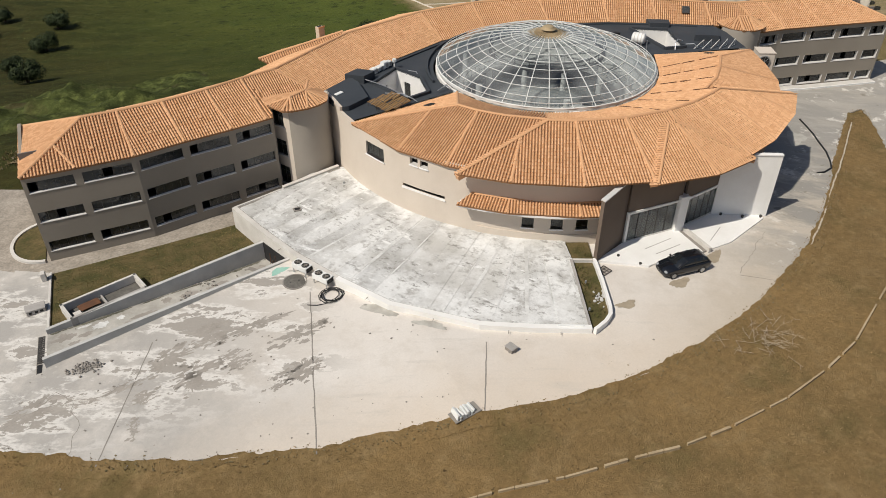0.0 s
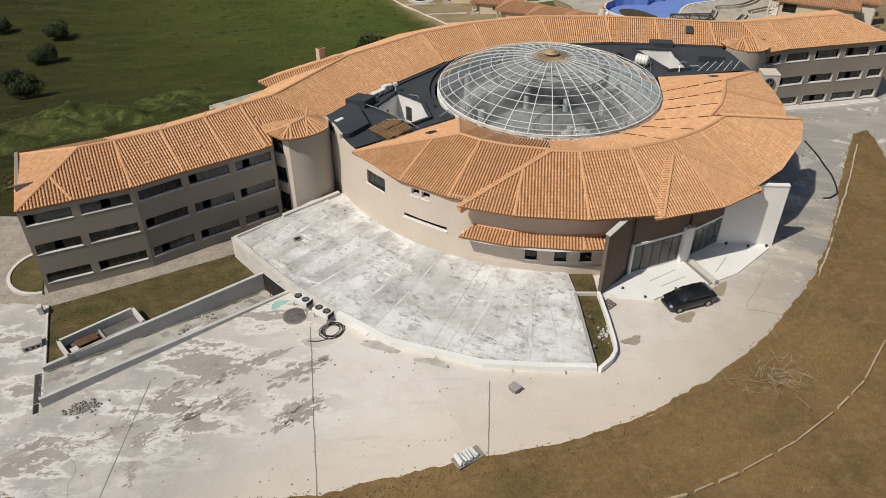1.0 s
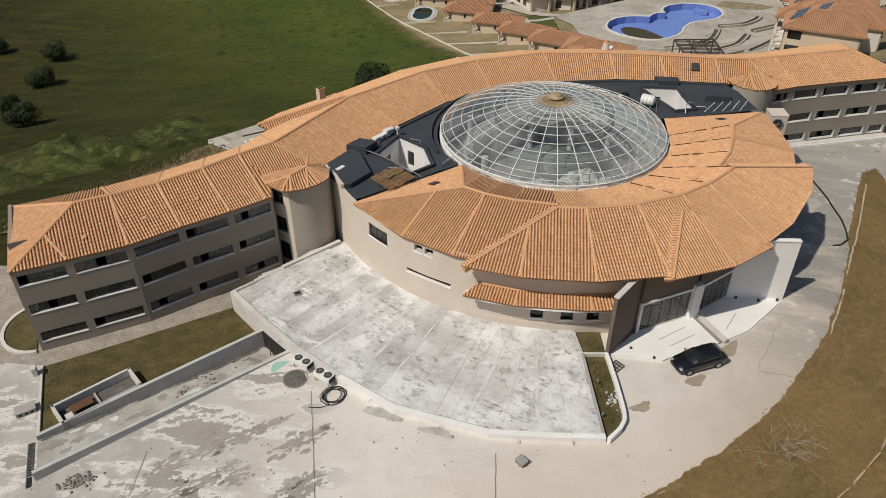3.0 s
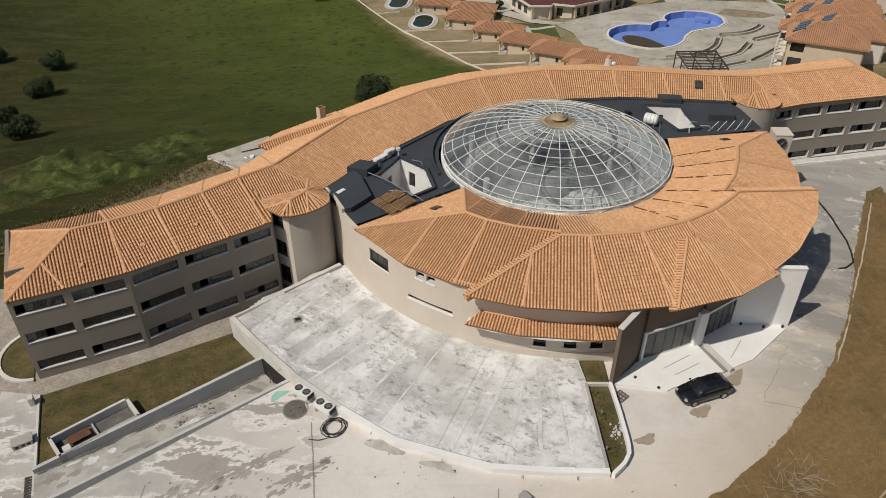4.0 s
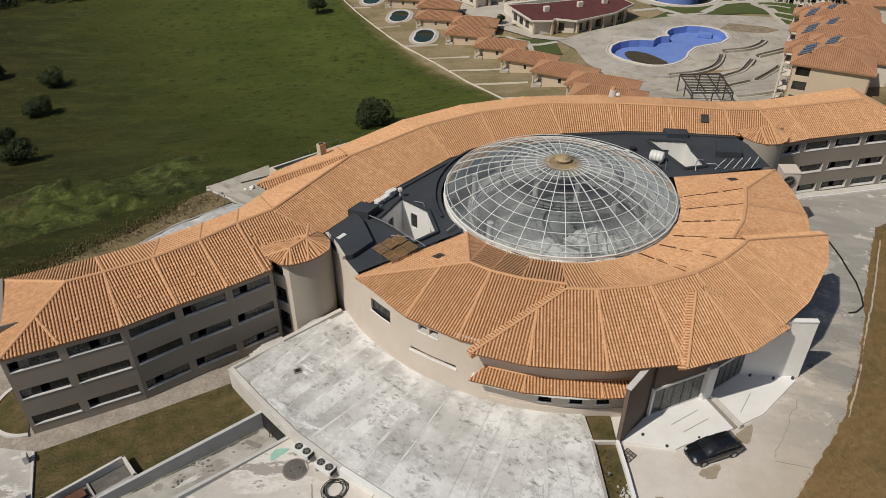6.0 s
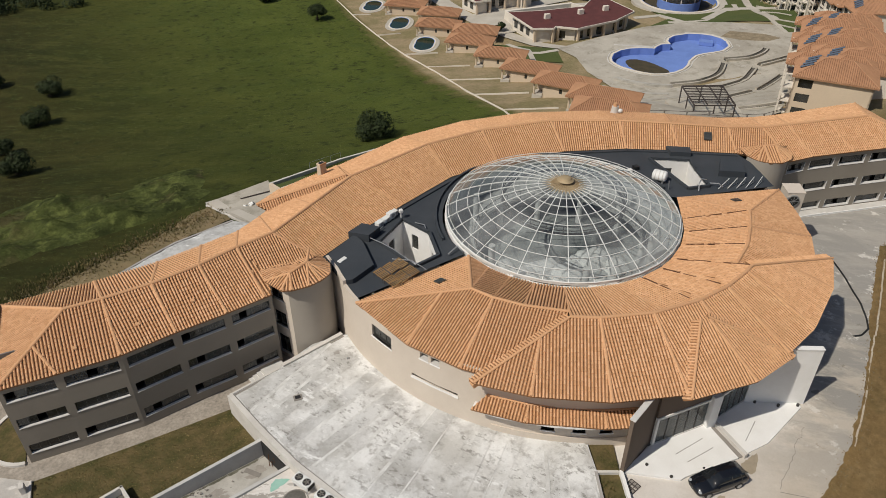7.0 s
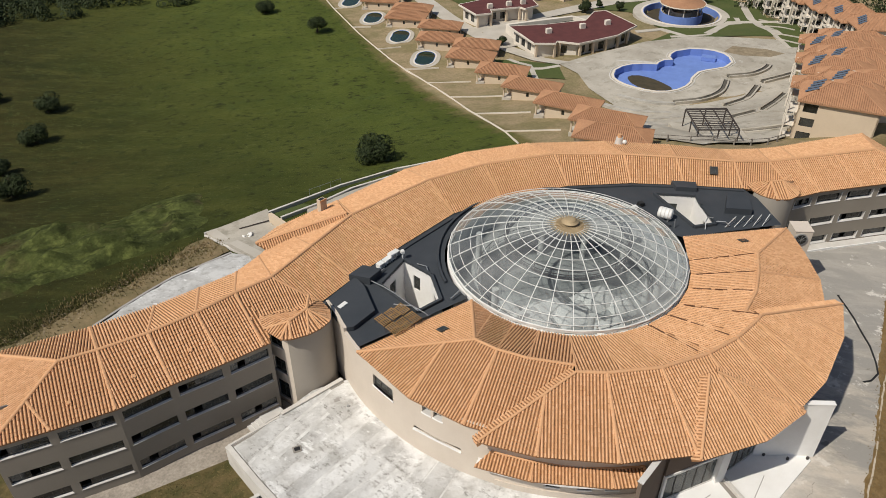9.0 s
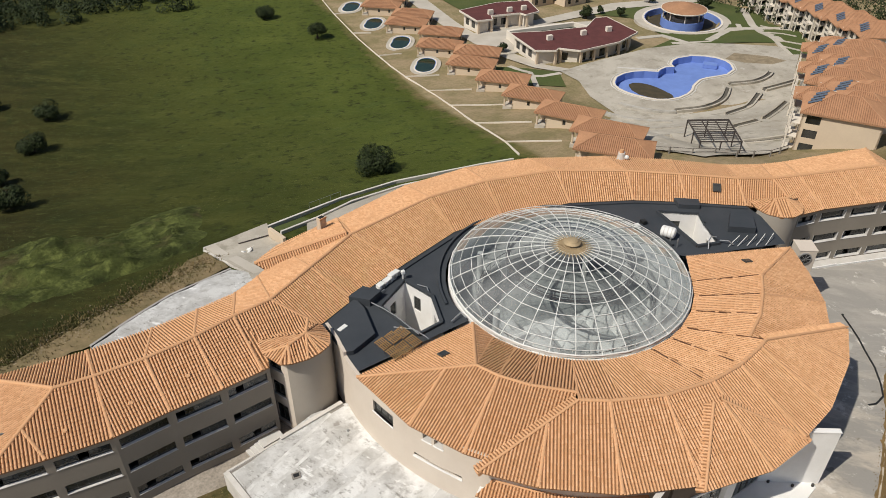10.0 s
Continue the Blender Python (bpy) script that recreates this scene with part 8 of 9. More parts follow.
def build_car():
    """A black five-door hatchback; local x to its front, z up from the ground."""
    car = thing("car", "black five-door hatchback parked at the entrance", "car", at=(-2.1, -29.35, yard(-2)), turn=177)
    def sec(x, w, zb, zs, tuck=0.9):
        """A body section: half width, sill height, shoulder height."""
        pts = []
        for y, z in ((-w * 0.82, zb), (-w * 0.97, zb + 0.12), (-w, (zb + zs) * 0.5), (-w * 0.97, zs - 0.1), (-w * tuck, zs), (0, zs + 0.035), (w * tuck, zs), (w * 0.97, zs - 0.1), (w, (zb + zs) * 0.5), (w * 0.97, zb + 0.12), (w * 0.82, zb)):
            pts.append((x, y, z))
        return pts
    body = [sec(-2.12, 0.62, 0.42, 0.78), sec(-2.06, 0.78, 0.3, 0.90), (sec(-1.9, 0.84, 0.24, 0.95)), sec(-1.2, 0.875, 0.2, 0.96), sec(-0.2, 0.88, 0.19, 0.95), sec(0.8, 0.88, 0.19, 0.93),
            sec(1.35, 0.86, 0.2, 0.88), sec(1.8, 0.82, 0.23, 0.79), sec(2.03, 0.72, 0.28, 0.68), sec(2.13, 0.5, 0.36, 0.56)]
    part("body", loft(bmesh.new(), body), M_CARPAINT, car)
    def cab(x, w0, z0, w1, z1):
        return [(x, -w0, z0), (x, -(w0 + w1) / 2 - 0.02, (z0 + z1) / 2), (x, -w1, z1), (x, 0, z1 + 0.02), (x, w1, z1), (x, (w0 + w1) / 2 + 0.02, (z0 + z1) / 2), (x, w0, z0)]
    cabin = [cab(-2.0, 0.66, 0.86, 0.6, 0.95), cab(-1.75, 0.74, 0.9, 0.58, 1.24), cab(-1.35, 0.78, 0.9, 0.58, 1.38), cab(-0.5, 0.79, 0.9, 0.59, 1.42), cab(0.15, 0.79, 0.9, 0.58, 1.38), cab(0.55, 0.78, 0.88, 0.6, 1.16), cab(1.05, 0.74, 0.86, 0.66, 0.91)]
    part("cabin_glass", loft(bmesh.new(), cabin), M_CARGLASS, car, "dark tinted glazing")
    roof = [[(x, y, z) for y, z in ((-w, zt - 0.03), (-w * 0.8, zt + 0.015), (0, zt + 0.035), (w * 0.8, zt + 0.015), (w, zt - 0.03), (0, zt - 0.05))] for x, w, zt in ((-1.72, 0.57, 1.26), (-1.35, 0.6, 1.385), (-0.5, 0.61, 1.425), (0.12, 0.6, 1.39), (0.2, 0.58, 1.37))]
    part("roof", loft(bmesh.new(), roof), M_CARPAINT, car)
    for side in (-1, 1):
        for x0, z0, x1, z1 in ((-1.72, 1.24, -1.95, 0.9), (-0.55, 1.41, -0.62, 0.92), (0.15, 1.37, 1.0, 0.9), (-1.3, 1.37, -1.42, 0.93)):
            bm = bmesh.new()
            bar(bm, (x0, side * 0.6, z0), (x1, side * 0.785, z1), 0.07, 0.05)
            part("pillar", bm, M_CARPAINT, car)
        part("mirror", newbox((0.55, side * 0.86 - 0.02, 0.92), (0.72, side * 0.86 + side * 0.16, 1.06), None, 0.04), M_CARPAINT, car)
        lamp = bmesh.new()
        bmesh.ops.create_uvsphere(lamp, u_segments=14, v_segments=8, radius=0.2, matrix=Matrix.Translation((1.93, side * 0.58, 0.66)) @ Matrix.Diagonal((0.75, 0.85, 0.5, 1)))
        part("headlight", lamp, M_LAMP, car, "clear headlight")
        part("tail_light", newbox((-2.09, side * 0.66 - 0.12, 0.68), (-2.0, side * 0.66 + 0.12, 0.9), None, 0.03), M_RUST, car, "red tail light")
        for x in (-1.28, 1.32):
            tyre = bmesh.new()
            rod(tyre, (x, side * 0.70, 0.31), (x, side * 0.89, 0.31), 0.31, 24)
            wheel = part("wheel", tyre, M_BLACK, car)
            part("rim", rod(bmesh.new(), (x, side * 0.885, 0.31), (x, side * 0.90, 0.31), 0.2, 14), M_METAL, wheel)
    part("number_plate", newbox((2.08, -0.25, 0.42), (2.13, 0.25, 0.52)), M_PLASTIC, car, "plain white plate")
    bm = bmesh.new()
    bar(bm, (0.98, -0.45, 0.935), (0.72, 0.1, 1.05), 0.025, 0.02)
    bar(bm, (0.98, 0.15, 0.935), (0.72, 0.62, 1.05), 0.025, 0.02)
    part("wipers", bm, M_BLACK, car)
    car.scale = (1.06, 1.06, 1.04)
    return car


build_car()


def build_condenser(x, y, turn):
    """An outdoor unit lying with its two fans upwards on a low frame."""
    c = thing("condenser", "white outdoor cooling unit with two black fans", "cooling unit", "cooling units", at=(x, y, yard(x)), turn=turn)
    part("case", newbox((-0.85, -0.42, 0.45), (0.85, 0.42, 0.95), None, 0.03), M_PLASTIC, c)
    for sx in (-0.42, 0.42):
        fan = part("fan", rod(bmesh.new(), (sx, 0, 0.94), (sx, 0, 0.968), 0.33, 24), M_BLACK, c, "round black fan opening")
        for k in range(5):
            a = 2 * math.pi * k / 5
            part("blade", bar(bmesh.new(), (sx + 0.05 * math.cos(a), 0.05 * math.sin(a), 0.972), (sx + 0.28 * math.cos(a), 0.28 * math.sin(a), 0.978), 0.09, 0.01), M_STEPS, fan)
        bm = bmesh.new()
        for r in (0.12, 0.2, 0.29):
            for k in range(20):
                a, b = 2 * math.pi * k / 20, 2 * math.pi * (k + 1) / 20
                bar(bm, (sx + r * math.cos(a), r * math.sin(a), 0.985), (sx + r * math.cos(b), r * math.sin(b), 0.985), 0.012, 0.012)
        part("guard", bm, M_FRAME, fan)
    for sx in (-0.7, 0.7):
        for sy in (-0.35, 0.35):
            part("leg", newbox((sx - 0.04, sy - 0.04, 0), (sx + 0.04, sy + 0.04, 0.46)), M_METAL, c)
    part("grille", newbox((0.85, -0.36, 0.5), (0.87, 0.36, 0.9)), M_BLACK, c)
    return c


build_condenser(-31.95, -17.25, -57)
build_condenser(-30.72, -19.45, -57)


def coil(name, cx, cy, z, radius, turns, r, label, seed, tail=None):
    """A hose or cable lying in loose loops."""
    rnd = random.Random(seed)
    pts = []
    for k in range(int(turns * 26) + 1):
        a = 2 * math.pi * k / 26
        rr = radius * (1 + 0.2 * math.sin(a * 0.37 + seed) + 0.06 * rnd.uniform(-1, 1))
        pts.append((cx + rr * math.cos(a) + 0.12 * math.sin(a * 0.21), cy + rr * 0.9 * math.sin(a), z + 0.03 + 0.025 * (k // 26)))
    pts += tail or []
    cu = bpy.data.curves.new(name, "CURVE")
    cu.dimensions, cu.bevel_depth, cu.bevel_resolution = "3D", r, 2
    sp = cu.splines.new("POLY")
    sp.points.add(len(pts) - 1)
    for i, p in enumerate(pts):
        sp.points[i].co = (*p, 1)
    tmp = bpy.data.objects.new(name, cu)
    me = bpy.data.meshes.new_from_object(tmp)
    bpy.data.objects.remove(tmp)
    me.materials.clear()
    me.materials.append(M_BLACK)
    ob = new(name, me)
    return tagged(ob, label, "hose")


coil("hose", -30.5, -21.3, yard(-30), 0.88, 4.6, 0.035, "black hose coiled on the concrete beside the cooling units", 2, [(-31.0, -22.1, -0.1), (-31.9, -22.0, -0.14), (-32.6, -21.6, -0.2)])
coil("hose", 30.9, -8.6, yard(30), 0.1, 0.3, 0.09, "long black hose lying across the yard", 5,
     [(30.2, -10.4, yard(30) + 0.06), (29.4, -12.2, yard(29) + 0.06), (28.4, -14.0, yard(28) + 0.06), (27.3, -16.2, yard(27) + 0.06), (25.9, -18.2, yard(26) + 0.06), (24.6, -19.6, yard(24) + 0.06), (23.1, -20.1, yard(23) + 0.06), (22.2, -20.0, yard(22) + 0.06)])


def build_manhole(x, y):
    m = thing("manhole", "round dark manhole cover set in the yard", "manhole", at=(x, y, yard(x)))
    bm = bmesh.new()
    bmesh.ops.create_cone(bm, cap_ends=True, segments=36, radius1=0.95, radius2=0.93, depth=0.06, matrix=Matrix.Translation((0, 0, 0.02)))
    part("cover", bm, M_GRAVEL, m)
    bm = bmesh.new()
    for k in range(36):
        a, b = 2 * math.pi * k / 36, 2 * math.pi * (k + 1) / 36
        bar(bm, (0.98 * math.cos(a), 0.98 * math.sin(a), 0.03), (0.98 * math.cos(b), 0.98 * math.sin(b), 0.03), 0.1, 0.08)
    part("ring", bm, M_STEPS, m)
    for sx in (-0.4, 0.35):
        # holes are black discs, their shade put into the colour
        part("lift_hole", rod(bmesh.new(), (sx, 0.1 * sx, 0.04), (sx, 0.1 * sx, 0.062), 0.07, 10), M_BLACK, m)
    return m


build_manhole(-32.85, -18.2)


def build_yard_things():
    rnd = random.Random(14)
    # turquoise paint spill
    blot("paint_spill", -33.75, -16.1, 0.75, 0.4, 15, M_TEAL, 3, "flat spill of turquoise paint on the concrete", lift=0.012)
    # concrete inlet box
    t = thing("inlet_box", "grey concrete box beside the yard's joint", "box", at=(-19.8, -32.75, yard(-20)), turn=20)
    part("box", newbox((-0.38, -0.36, 0), (0.22, 0.36, 0.34), None, 0.02), M_STEPS, t)
    part("lid", newbox((-0.42, -0.4, 0.34), (0.26, 0.4, 0.4), None, 0.02), M_GREYWALL, t)
    # bundle wrapped in white sheeting
    b = thing("bundle", "bundle of building boards wrapped in torn white sheeting", "bundle", at=(-25.6, -37.1, yard(-25)), turn=12)
    for k in range(7):
        part("board", newbox((-0.75 + 0.22 * k, -0.42 + rnd.uniform(-.05, .05), 0.02), (-0.6 + 0.22 * k, 0.42, 0.42 + rnd.uniform(-.05, .08)), pose(0, 0, 0, rnd.uniform(-6, 6), rnd.uniform(-14, 14), rnd.uniform(-8, 8)), 0.01), M_PLASTIC, b)
    part("pallet", newbox((-0.9, -0.5, 0), (1.2, 0.5, 0.08)), M_STEPS, b)
    # grey crate
    c = thing("crate", "grey metal crate standing on the yard by the lawn", "crate", at=(-53.25, -12.5, yard(-53)), turn=8)
    part("body", newbox((-0.75, -0.45, 0), (0.7, 0.45, 0.4), None, 0.03), M_GREYWALL, c)
    part("lid", newbox((-0.8, -0.5, 0.4), (0.75, 0.5, 0.46), None, 0.02), M_GREYWALL, c)
    for sx in (-0.45, 0.0, 0.4):
        # slots are black plates standing for shaded gaps
        part("slot", newbox((sx - 0.12, -0.46, 0.1), (sx + 0.12, -0.445, 0.3)), M_BLACK, c)
    c = thing("post_stub", "short concrete post at the lawn's kerb", "post", at=(-52.75, -8.3, yard(-53)), turn=4)
    part("post", newbox((-0.2, -0.3, 0), (0.2, 0.3, 0.8), None, 0.03), M_PALEWALL, c)
    # heap of grey stones
    bm = bmesh.new()
    for k in range(150):
        r = rnd.uniform(0.05, 0.13)
        x, y = -49.5 + rnd.gauss(0, 0.55), -21.4 + rnd.gauss(0, 0.3)
        bmesh.ops.create_icosphere(bm, subdivisions=1, radius=r, matrix=Matrix.Translation((x, y, yard(x) + r * 0.4)))
    single("stone_heap", bm, M_STEPS, "flat heap of grey stones on the yard", "stones", kind="stuff")
    # dry branches on the grass
    bm = bmesh.new()
    for k in range(48):
        x, y = -1.4 + rnd.gauss(0, 1.3), -38.9 + rnd.gauss(0, 0.7)
        a, l = rnd.uniform(0, 6.28), rnd.uniform(0.4, 1.7)
        z = land(x, y) + 0.12
        p = Vector((x, y, z))
        q = p + Vector((l * math.cos(a), l * math.sin(a), rnd.uniform(-0.02, 0.5)))
        rod(bm, p, q, 0.016, 5, 0.007)
        for j in range(2):
            s = p.lerp(q, rnd.uniform(0.3, 0.9))
            b2 = a + rnd.uniform(-0.9, 0.9)
            rod(bm, s, s + Vector((0.5 * l * math.cos(b2), 0.5 * l * math.sin(b2), rnd.uniform(0, 0.2))), 0.016, 4, 0.006)
    single("brushwood", bm, surface("bleached_wood", (0.42, 0.34, 0.24), (0.32, 0.25, 0.17), 1.0, 8.0, 0.9, 0.2, 0.12), "bleached dry branches lying on the grass", "branches", kind="stuff")
    # stains
    for k, (x, y, rx, ry, turn) in enumerate(((-8.95, -31.5, 0.85, 0.42, 0), (-3.3, -30.8, 0.95, 0.5, 10), (1.6, -28.9, 1.1, 0.5, 30), (-27.5, -24.6, 1.6, 0.5, -45), (-24.4, -27.9, 1.3, 0.35, -38),
                                             (26.5, -12.5, 2.0, 1.0, 40), (20.2, -17.0, 1.2, 0.4, 40), (12.5, -24.7, 0.4, 0.25, 0))):
        blot("stain", x, y, rx, ry, turn, M_STAIN if k < 3 else M_STEPS if k == 7 else M_RAMP, 50 + k, "damp stain on the concrete yard" if k < 3 else "grey stain on the concrete yard")
    # iron grid leaning flat by the planting strip
    g = thing("iron_grid", "dark iron grid lying on the yard by the entrance wall", "grid", at=(-8.35, -27.1, yard(-8)), turn=20)
    for k in range(4):
        part("bar", bar(bmesh.new(), (-0.5 + k / 3, -0.45, 0.06), (-0.5 + k / 3, 0.45, 0.10), 0.05, 0.05), M_IRON, g)
        part("bar", bar(bmesh.new(), (-0.5, -0.45 + 0.9 * k / 3, 0.07), (0.5, -0.45 + 0.9 * k / 3, 0.07), 0.05, 0.05), M_IRON, g)
    for sx in (-0.25, 0.25):
        part("panel", newbox((sx - 0.2, -0.4, 0.03), (sx + 0.2, 0.4, 0.055)), M_STEPS, g)
    # small litter
    bm = bmesh.new()
    for k in range(170):
        x, y = rnd.uniform(-54, 8), rnd.uniform(-36, -20)
        if (x + 22) ** 2 / 900 + (y + 20) ** 2 / 130 > 2.2 or Vector((x, y)).length < 37:
            continue
        s = rnd.uniform(0.02, 0.05)
        box(bm, (-s, -s, 0), (s * rnd.uniform(1, 2.5), s, s), pose(x, y, yard(x), 0, 0, rnd.uniform(0, 180)))
    single("litter", bm, M_STEPS, "scattered bits of stone and litter on the yard", "litter", kind="stuff")


build_yard_things()


def build_planting_strip():
    """The narrow bed with its curved white wall between terrace and entrance."""
    s = thing("planting_bed", "narrow weedy bed behind a low curved white wall", "planter", kind="structure")
    line = [(-8.55, -25.75), (-8.75, -26.4), (-9.5, -28.6), (-10.25, -30.6), (-10.7, -31.7), (-11.1, -32.4), (-11.9, -33.0), (-13.2, -33.55)]
    left = [Vector(p) for p in line]
    bm = bmesh.new()
    rows = []
    for i, p in enumerate(left):
        d = (left[min(len(left) - 1, i + 1)] - left[max(0, i - 1)]).normalized()
        nr = Vector((-d.y, d.x)) * 0.14
        rows.append([bm.verts.new((p.x + k * nr.x, p.y + k * nr.y, z)) for k, z in ((1, -0.2), (1, 0.72), (-1, 0.72), (-1, -0.2))])
    for a, b in zip(rows, rows[1:]):
        for i in range(4):
            bm.faces.new((a[i], b[i], b[(i + 1) % 4], a[(i + 1) % 4]))
    bm.faces.new(rows[0])
    bm.faces.new(rows[-1][::-1])
    part("curved_wall", bm, M_WHITE, s, "low white wall")
    part("soil", newprism([(-10.3, -25.1), (-8.7, -25.8), (-9.5, -28.6), (-10.6, -31.7), (-11.8, -32.9), (-13.2, -33.4)], -0.2, 0.32), M_LAWN, s)
    part("soil", newprism([(-10.2, -25.0), (-8.6, -25.7), (-7.6, -23.2), (-9.4, -22.4)], -0.2, 0.42), M_LAWN, s)
    part("cross_kerb", newbox((0, -0.1, -0.2), (1.7, 0.12, 0.62), plan_matrix((-10.3, -25.1), (-8.7, -25.75))), M_PALEWALL, s)
    rnd = random.Random(9)
    bm = bmesh.new()
    for k in range(90):
        t = rnd.random()
        x, y = -10.0 - 2.0 * t + rnd.uniform(-.5, .6), -25.8 - 6.4 * t + rnd.uniform(-.3, .3)
        if k % 3 == 0:
            x, y = rnd.uniform(-9.6, -8.3), rnd.uniform(-25.2, -23.4)
        for j in range(6):
            a = rnd.uniform(0, 6.28)
            rod(bm, (x, y, 0.3), (x + 0.14 * math.cos(a), y + 0.14 * math.sin(a), 0.45 + rnd.uniform(0, 0.2)), 0.02, 3, 0.002)
    part("weeds", bm, surface("weed", (0.10, 0.105, 0.03), (0.16, 0.13, 0.05), 2.0, 8.0, 0.9, 0.2, 0.2), s)
    bm = bmesh.new()
    for k in range(26):
        r = rnd.uniform(0.05, 0.16)
        bmesh.ops.create_icosphere(bm, subdivisions=1, radius=r, matrix=Matrix.Translation((-10.6 + rnd.gauss(0, .3), -30.2 + rnd.gauss(0, .5), 0.34)))
    part("stones", bm, M_RETAIN, s)


build_planting_strip()


# ---------------------------------------------------------------- things on the flat roof
def build_roof_things():
    z = 6.9
    # timber frames standing on the western deck
    f = thing("timber_racks", "weathered timber frames on steel legs on the dark roof", "rack", at=(-19.2, -3.35, z), turn=-70)
    for i in range(2):
        for j in range(3):
            m = pose(-0.8 + 1.6 * i, -1.1 + 1.1 * j, 0.5 + 0.05 * ((i + 2 * j) % 3), 6 + 4 * ((i + j) % 3), 3 * i - 2 * j, 0) @ Matrix.Scale(0.84, 4)
            for q in range(5):
                part("slat", newbox((-0.82, -0.55 + 0.235 * q, 0.06), (0.82, -0.43 + 0.235 * q, 0.09), m), M_PALLET, f)
            for sx in (-0.78, 0.0, 0.78):
                part("bearer", newbox((sx - 0.05, -0.57, -0.04), (sx + 0.05, 0.55, 0.06), m), M_PALLET, f)
            for sx in (-0.8, 0.8):
                for sy in (-0.5, 0.45):
                    p = m @ Vector((sx, sy, 0))
                    part("leg", rod(bmesh.new(), (p.x, p.y, 0), p, 0.025, 6), M_IRON, f)
    # cooling units by the western well
    for x, y, t, w, h in ((-18.1, 5.2, 30, 0.38, 0.5), (-17.3, 5.7, 30, 0.42, 0.45), (-16.6, 6.1, 30, 0.36, 0.7), (-16.0, 6.6, 30, 0.3, 0.5)):
        c = thing("roof_unit", "small white cooling unit on the dark roof", "cooling unit", "roof cooling units", at=(x, y, z), turn=t)
        part("case", newbox((-w, -0.3, 0.1), (w, 0.3, 0.1 + h), None, 0.03), M_PLASTIC, c)
        part("fan", rod(bmesh.new(), (0.1, -0.305, 0.1 + h / 2), (0.1, -0.32, 0.1 + h / 2), 0.22, 16), M_GREYWALL, c)
        for sx in (-w + 0.1, w - 0.1):
            part("foot", newbox((sx - 0.05, -0.3, 0), (sx + 0.05, 0.3, 0.1)), M_METAL, c)
    c = thing("roof_vent", "white vent cowl on the dark roof", "vent", at=(-15.55, 5.75, z))
    part("pipe", rod(bmesh.new(), (0, 0, 0), (0, 0, 0.75), 0.08, 10), M_PLASTIC, c)
    part("cowl", newbox((-0.2, -0.2, 0.7), (0.2, 0.2, 1.1), None, 0.06), M_PLASTIC, c)
    # pipe runs
    def pipes(lines, label, r=0.05):
        t = thing("pipe_run", label, "pipe")
        for pts in lines:
            for a, b in zip(pts, pts[1:]):
                part("pipe", rod(bmesh.new(), a, b, r, 8), M_METAL, t)
    pipes([[(-20.4, 3.5, z + 0.35), (-18.2, 4.9, z + 0.3)], [(-20.1, 3.2, z + 0.35), (-17.9, 4.6, z + 0.3)], [(-19.9, 3.2, z + 0.45), (-18.9, 1.6, z + 0.45), (-18.2, 0.2, z + 0.45), (-17.1, -2.9, z + 0.45)],
           [(-18.9, -1.2, z + 0.5), (-17.4, -2.2, z + 0.6), (-16.6, -3.2, z + 0.3), (-16.3, -3.6, z + 0.1)], [(-14.6, 4.2, z + 0.2), (-13.9, 3.4, z + 0.25), (-14.0, 2.6, z + 0.2)]], "lagged pipes round the western light well")
    pipes([[(-13.6, -2.2, z + 0.3), (-12.4, -1.6, z + 0.5), (-12.1, -2.2, z + 0.2)]], "pipes beside the dome's kerb", 0.07)
    pipes([[(16.2, -1.4, z + 0.1), (16.4, -1.0, z + 0.8), (17.0, -0.6, z + 1.0), (17.6, -0.7, z + 0.8)], [(18.0, -0.9, z + 0.4), (18.6, -1.6, z + 0.6), (19.0, -1.9, z + 0.2)], [(13.4, 0.2, z), (13.3, 0.2, z + 1.1)]], "bent pipes by the eastern light well", 0.06)
    # water tank
    t = thing("water_tank", "white plastic water tank lying on the dark roof", "tank", at=(13.5, 2.1, z), turn=-50)
    bm = bmesh.new()
    rod(bm, (-0.6, 0, 0.72), (0.6, 0, 0.72), 0.62, 24)
    for sx in (-0.6, 0.6):
        bmesh.ops.create_uvsphere(bm, u_segments=24, v_segments=10, radius=0.62, matrix=Matrix.Translation((sx, 0, 0.72)) @ Matrix.Diagonal((0.4, 1, 1, 1)))
    part("barrel", bm, M_PLASTIC, t)
    for sx in (-0.4, 0.0, 0.4):
        bm = bmesh.new()
        rod(bm, (sx - 0.05, 0, 0.72), (sx + 0.05, 0, 0.72), 0.65, 24)
        part("band", bm, M_SILL, t)
    for sx in (-0.45, 0.45):
        part("cradle", newbox((sx - 0.08, -0.5, 0), (sx + 0.08, 0.5, 0.3)), M_METAL, t)
    # empty slanting stands of pale tube
    for k in range(5):
        x, y = 19.4 + 0.95 * k, -1.6 - 0.28 * k
        c = thing("tube_stand", "empty slanting stand of pale steel tube on the dark roof", "stand", "tube stands", at=(x, y, z), turn=-24 + 3 * k)
        bm = bmesh.new()
        rod(bm, (-0.75, -0.55, 0.05), (0.55, 0.45, 0.8), 0.036, 8)
        part("strut", bm, M_STEELWHITE, c)
        bm = bmesh.new()
        rod(bm, (0.55, 0.45, 0.8), (0.62, 0.5, 0.0), 0.028, 8)
        rod(bm, (-0.75, -0.55, 0.05), (0.62, 0.5, 0.04), 0.026, 8)
        part("brace", bm, M_METAL, c)
    for x, y, s, mat, label in ((11.6, 5.0, 0.25, M_PLASTIC, "small white box on the dark roof"), (12.6, 5.3, 0.3, M_BLACK, "small black box on the dark roof")):
        ob = thing("roof_box", label, "box", at=(x, y, z))
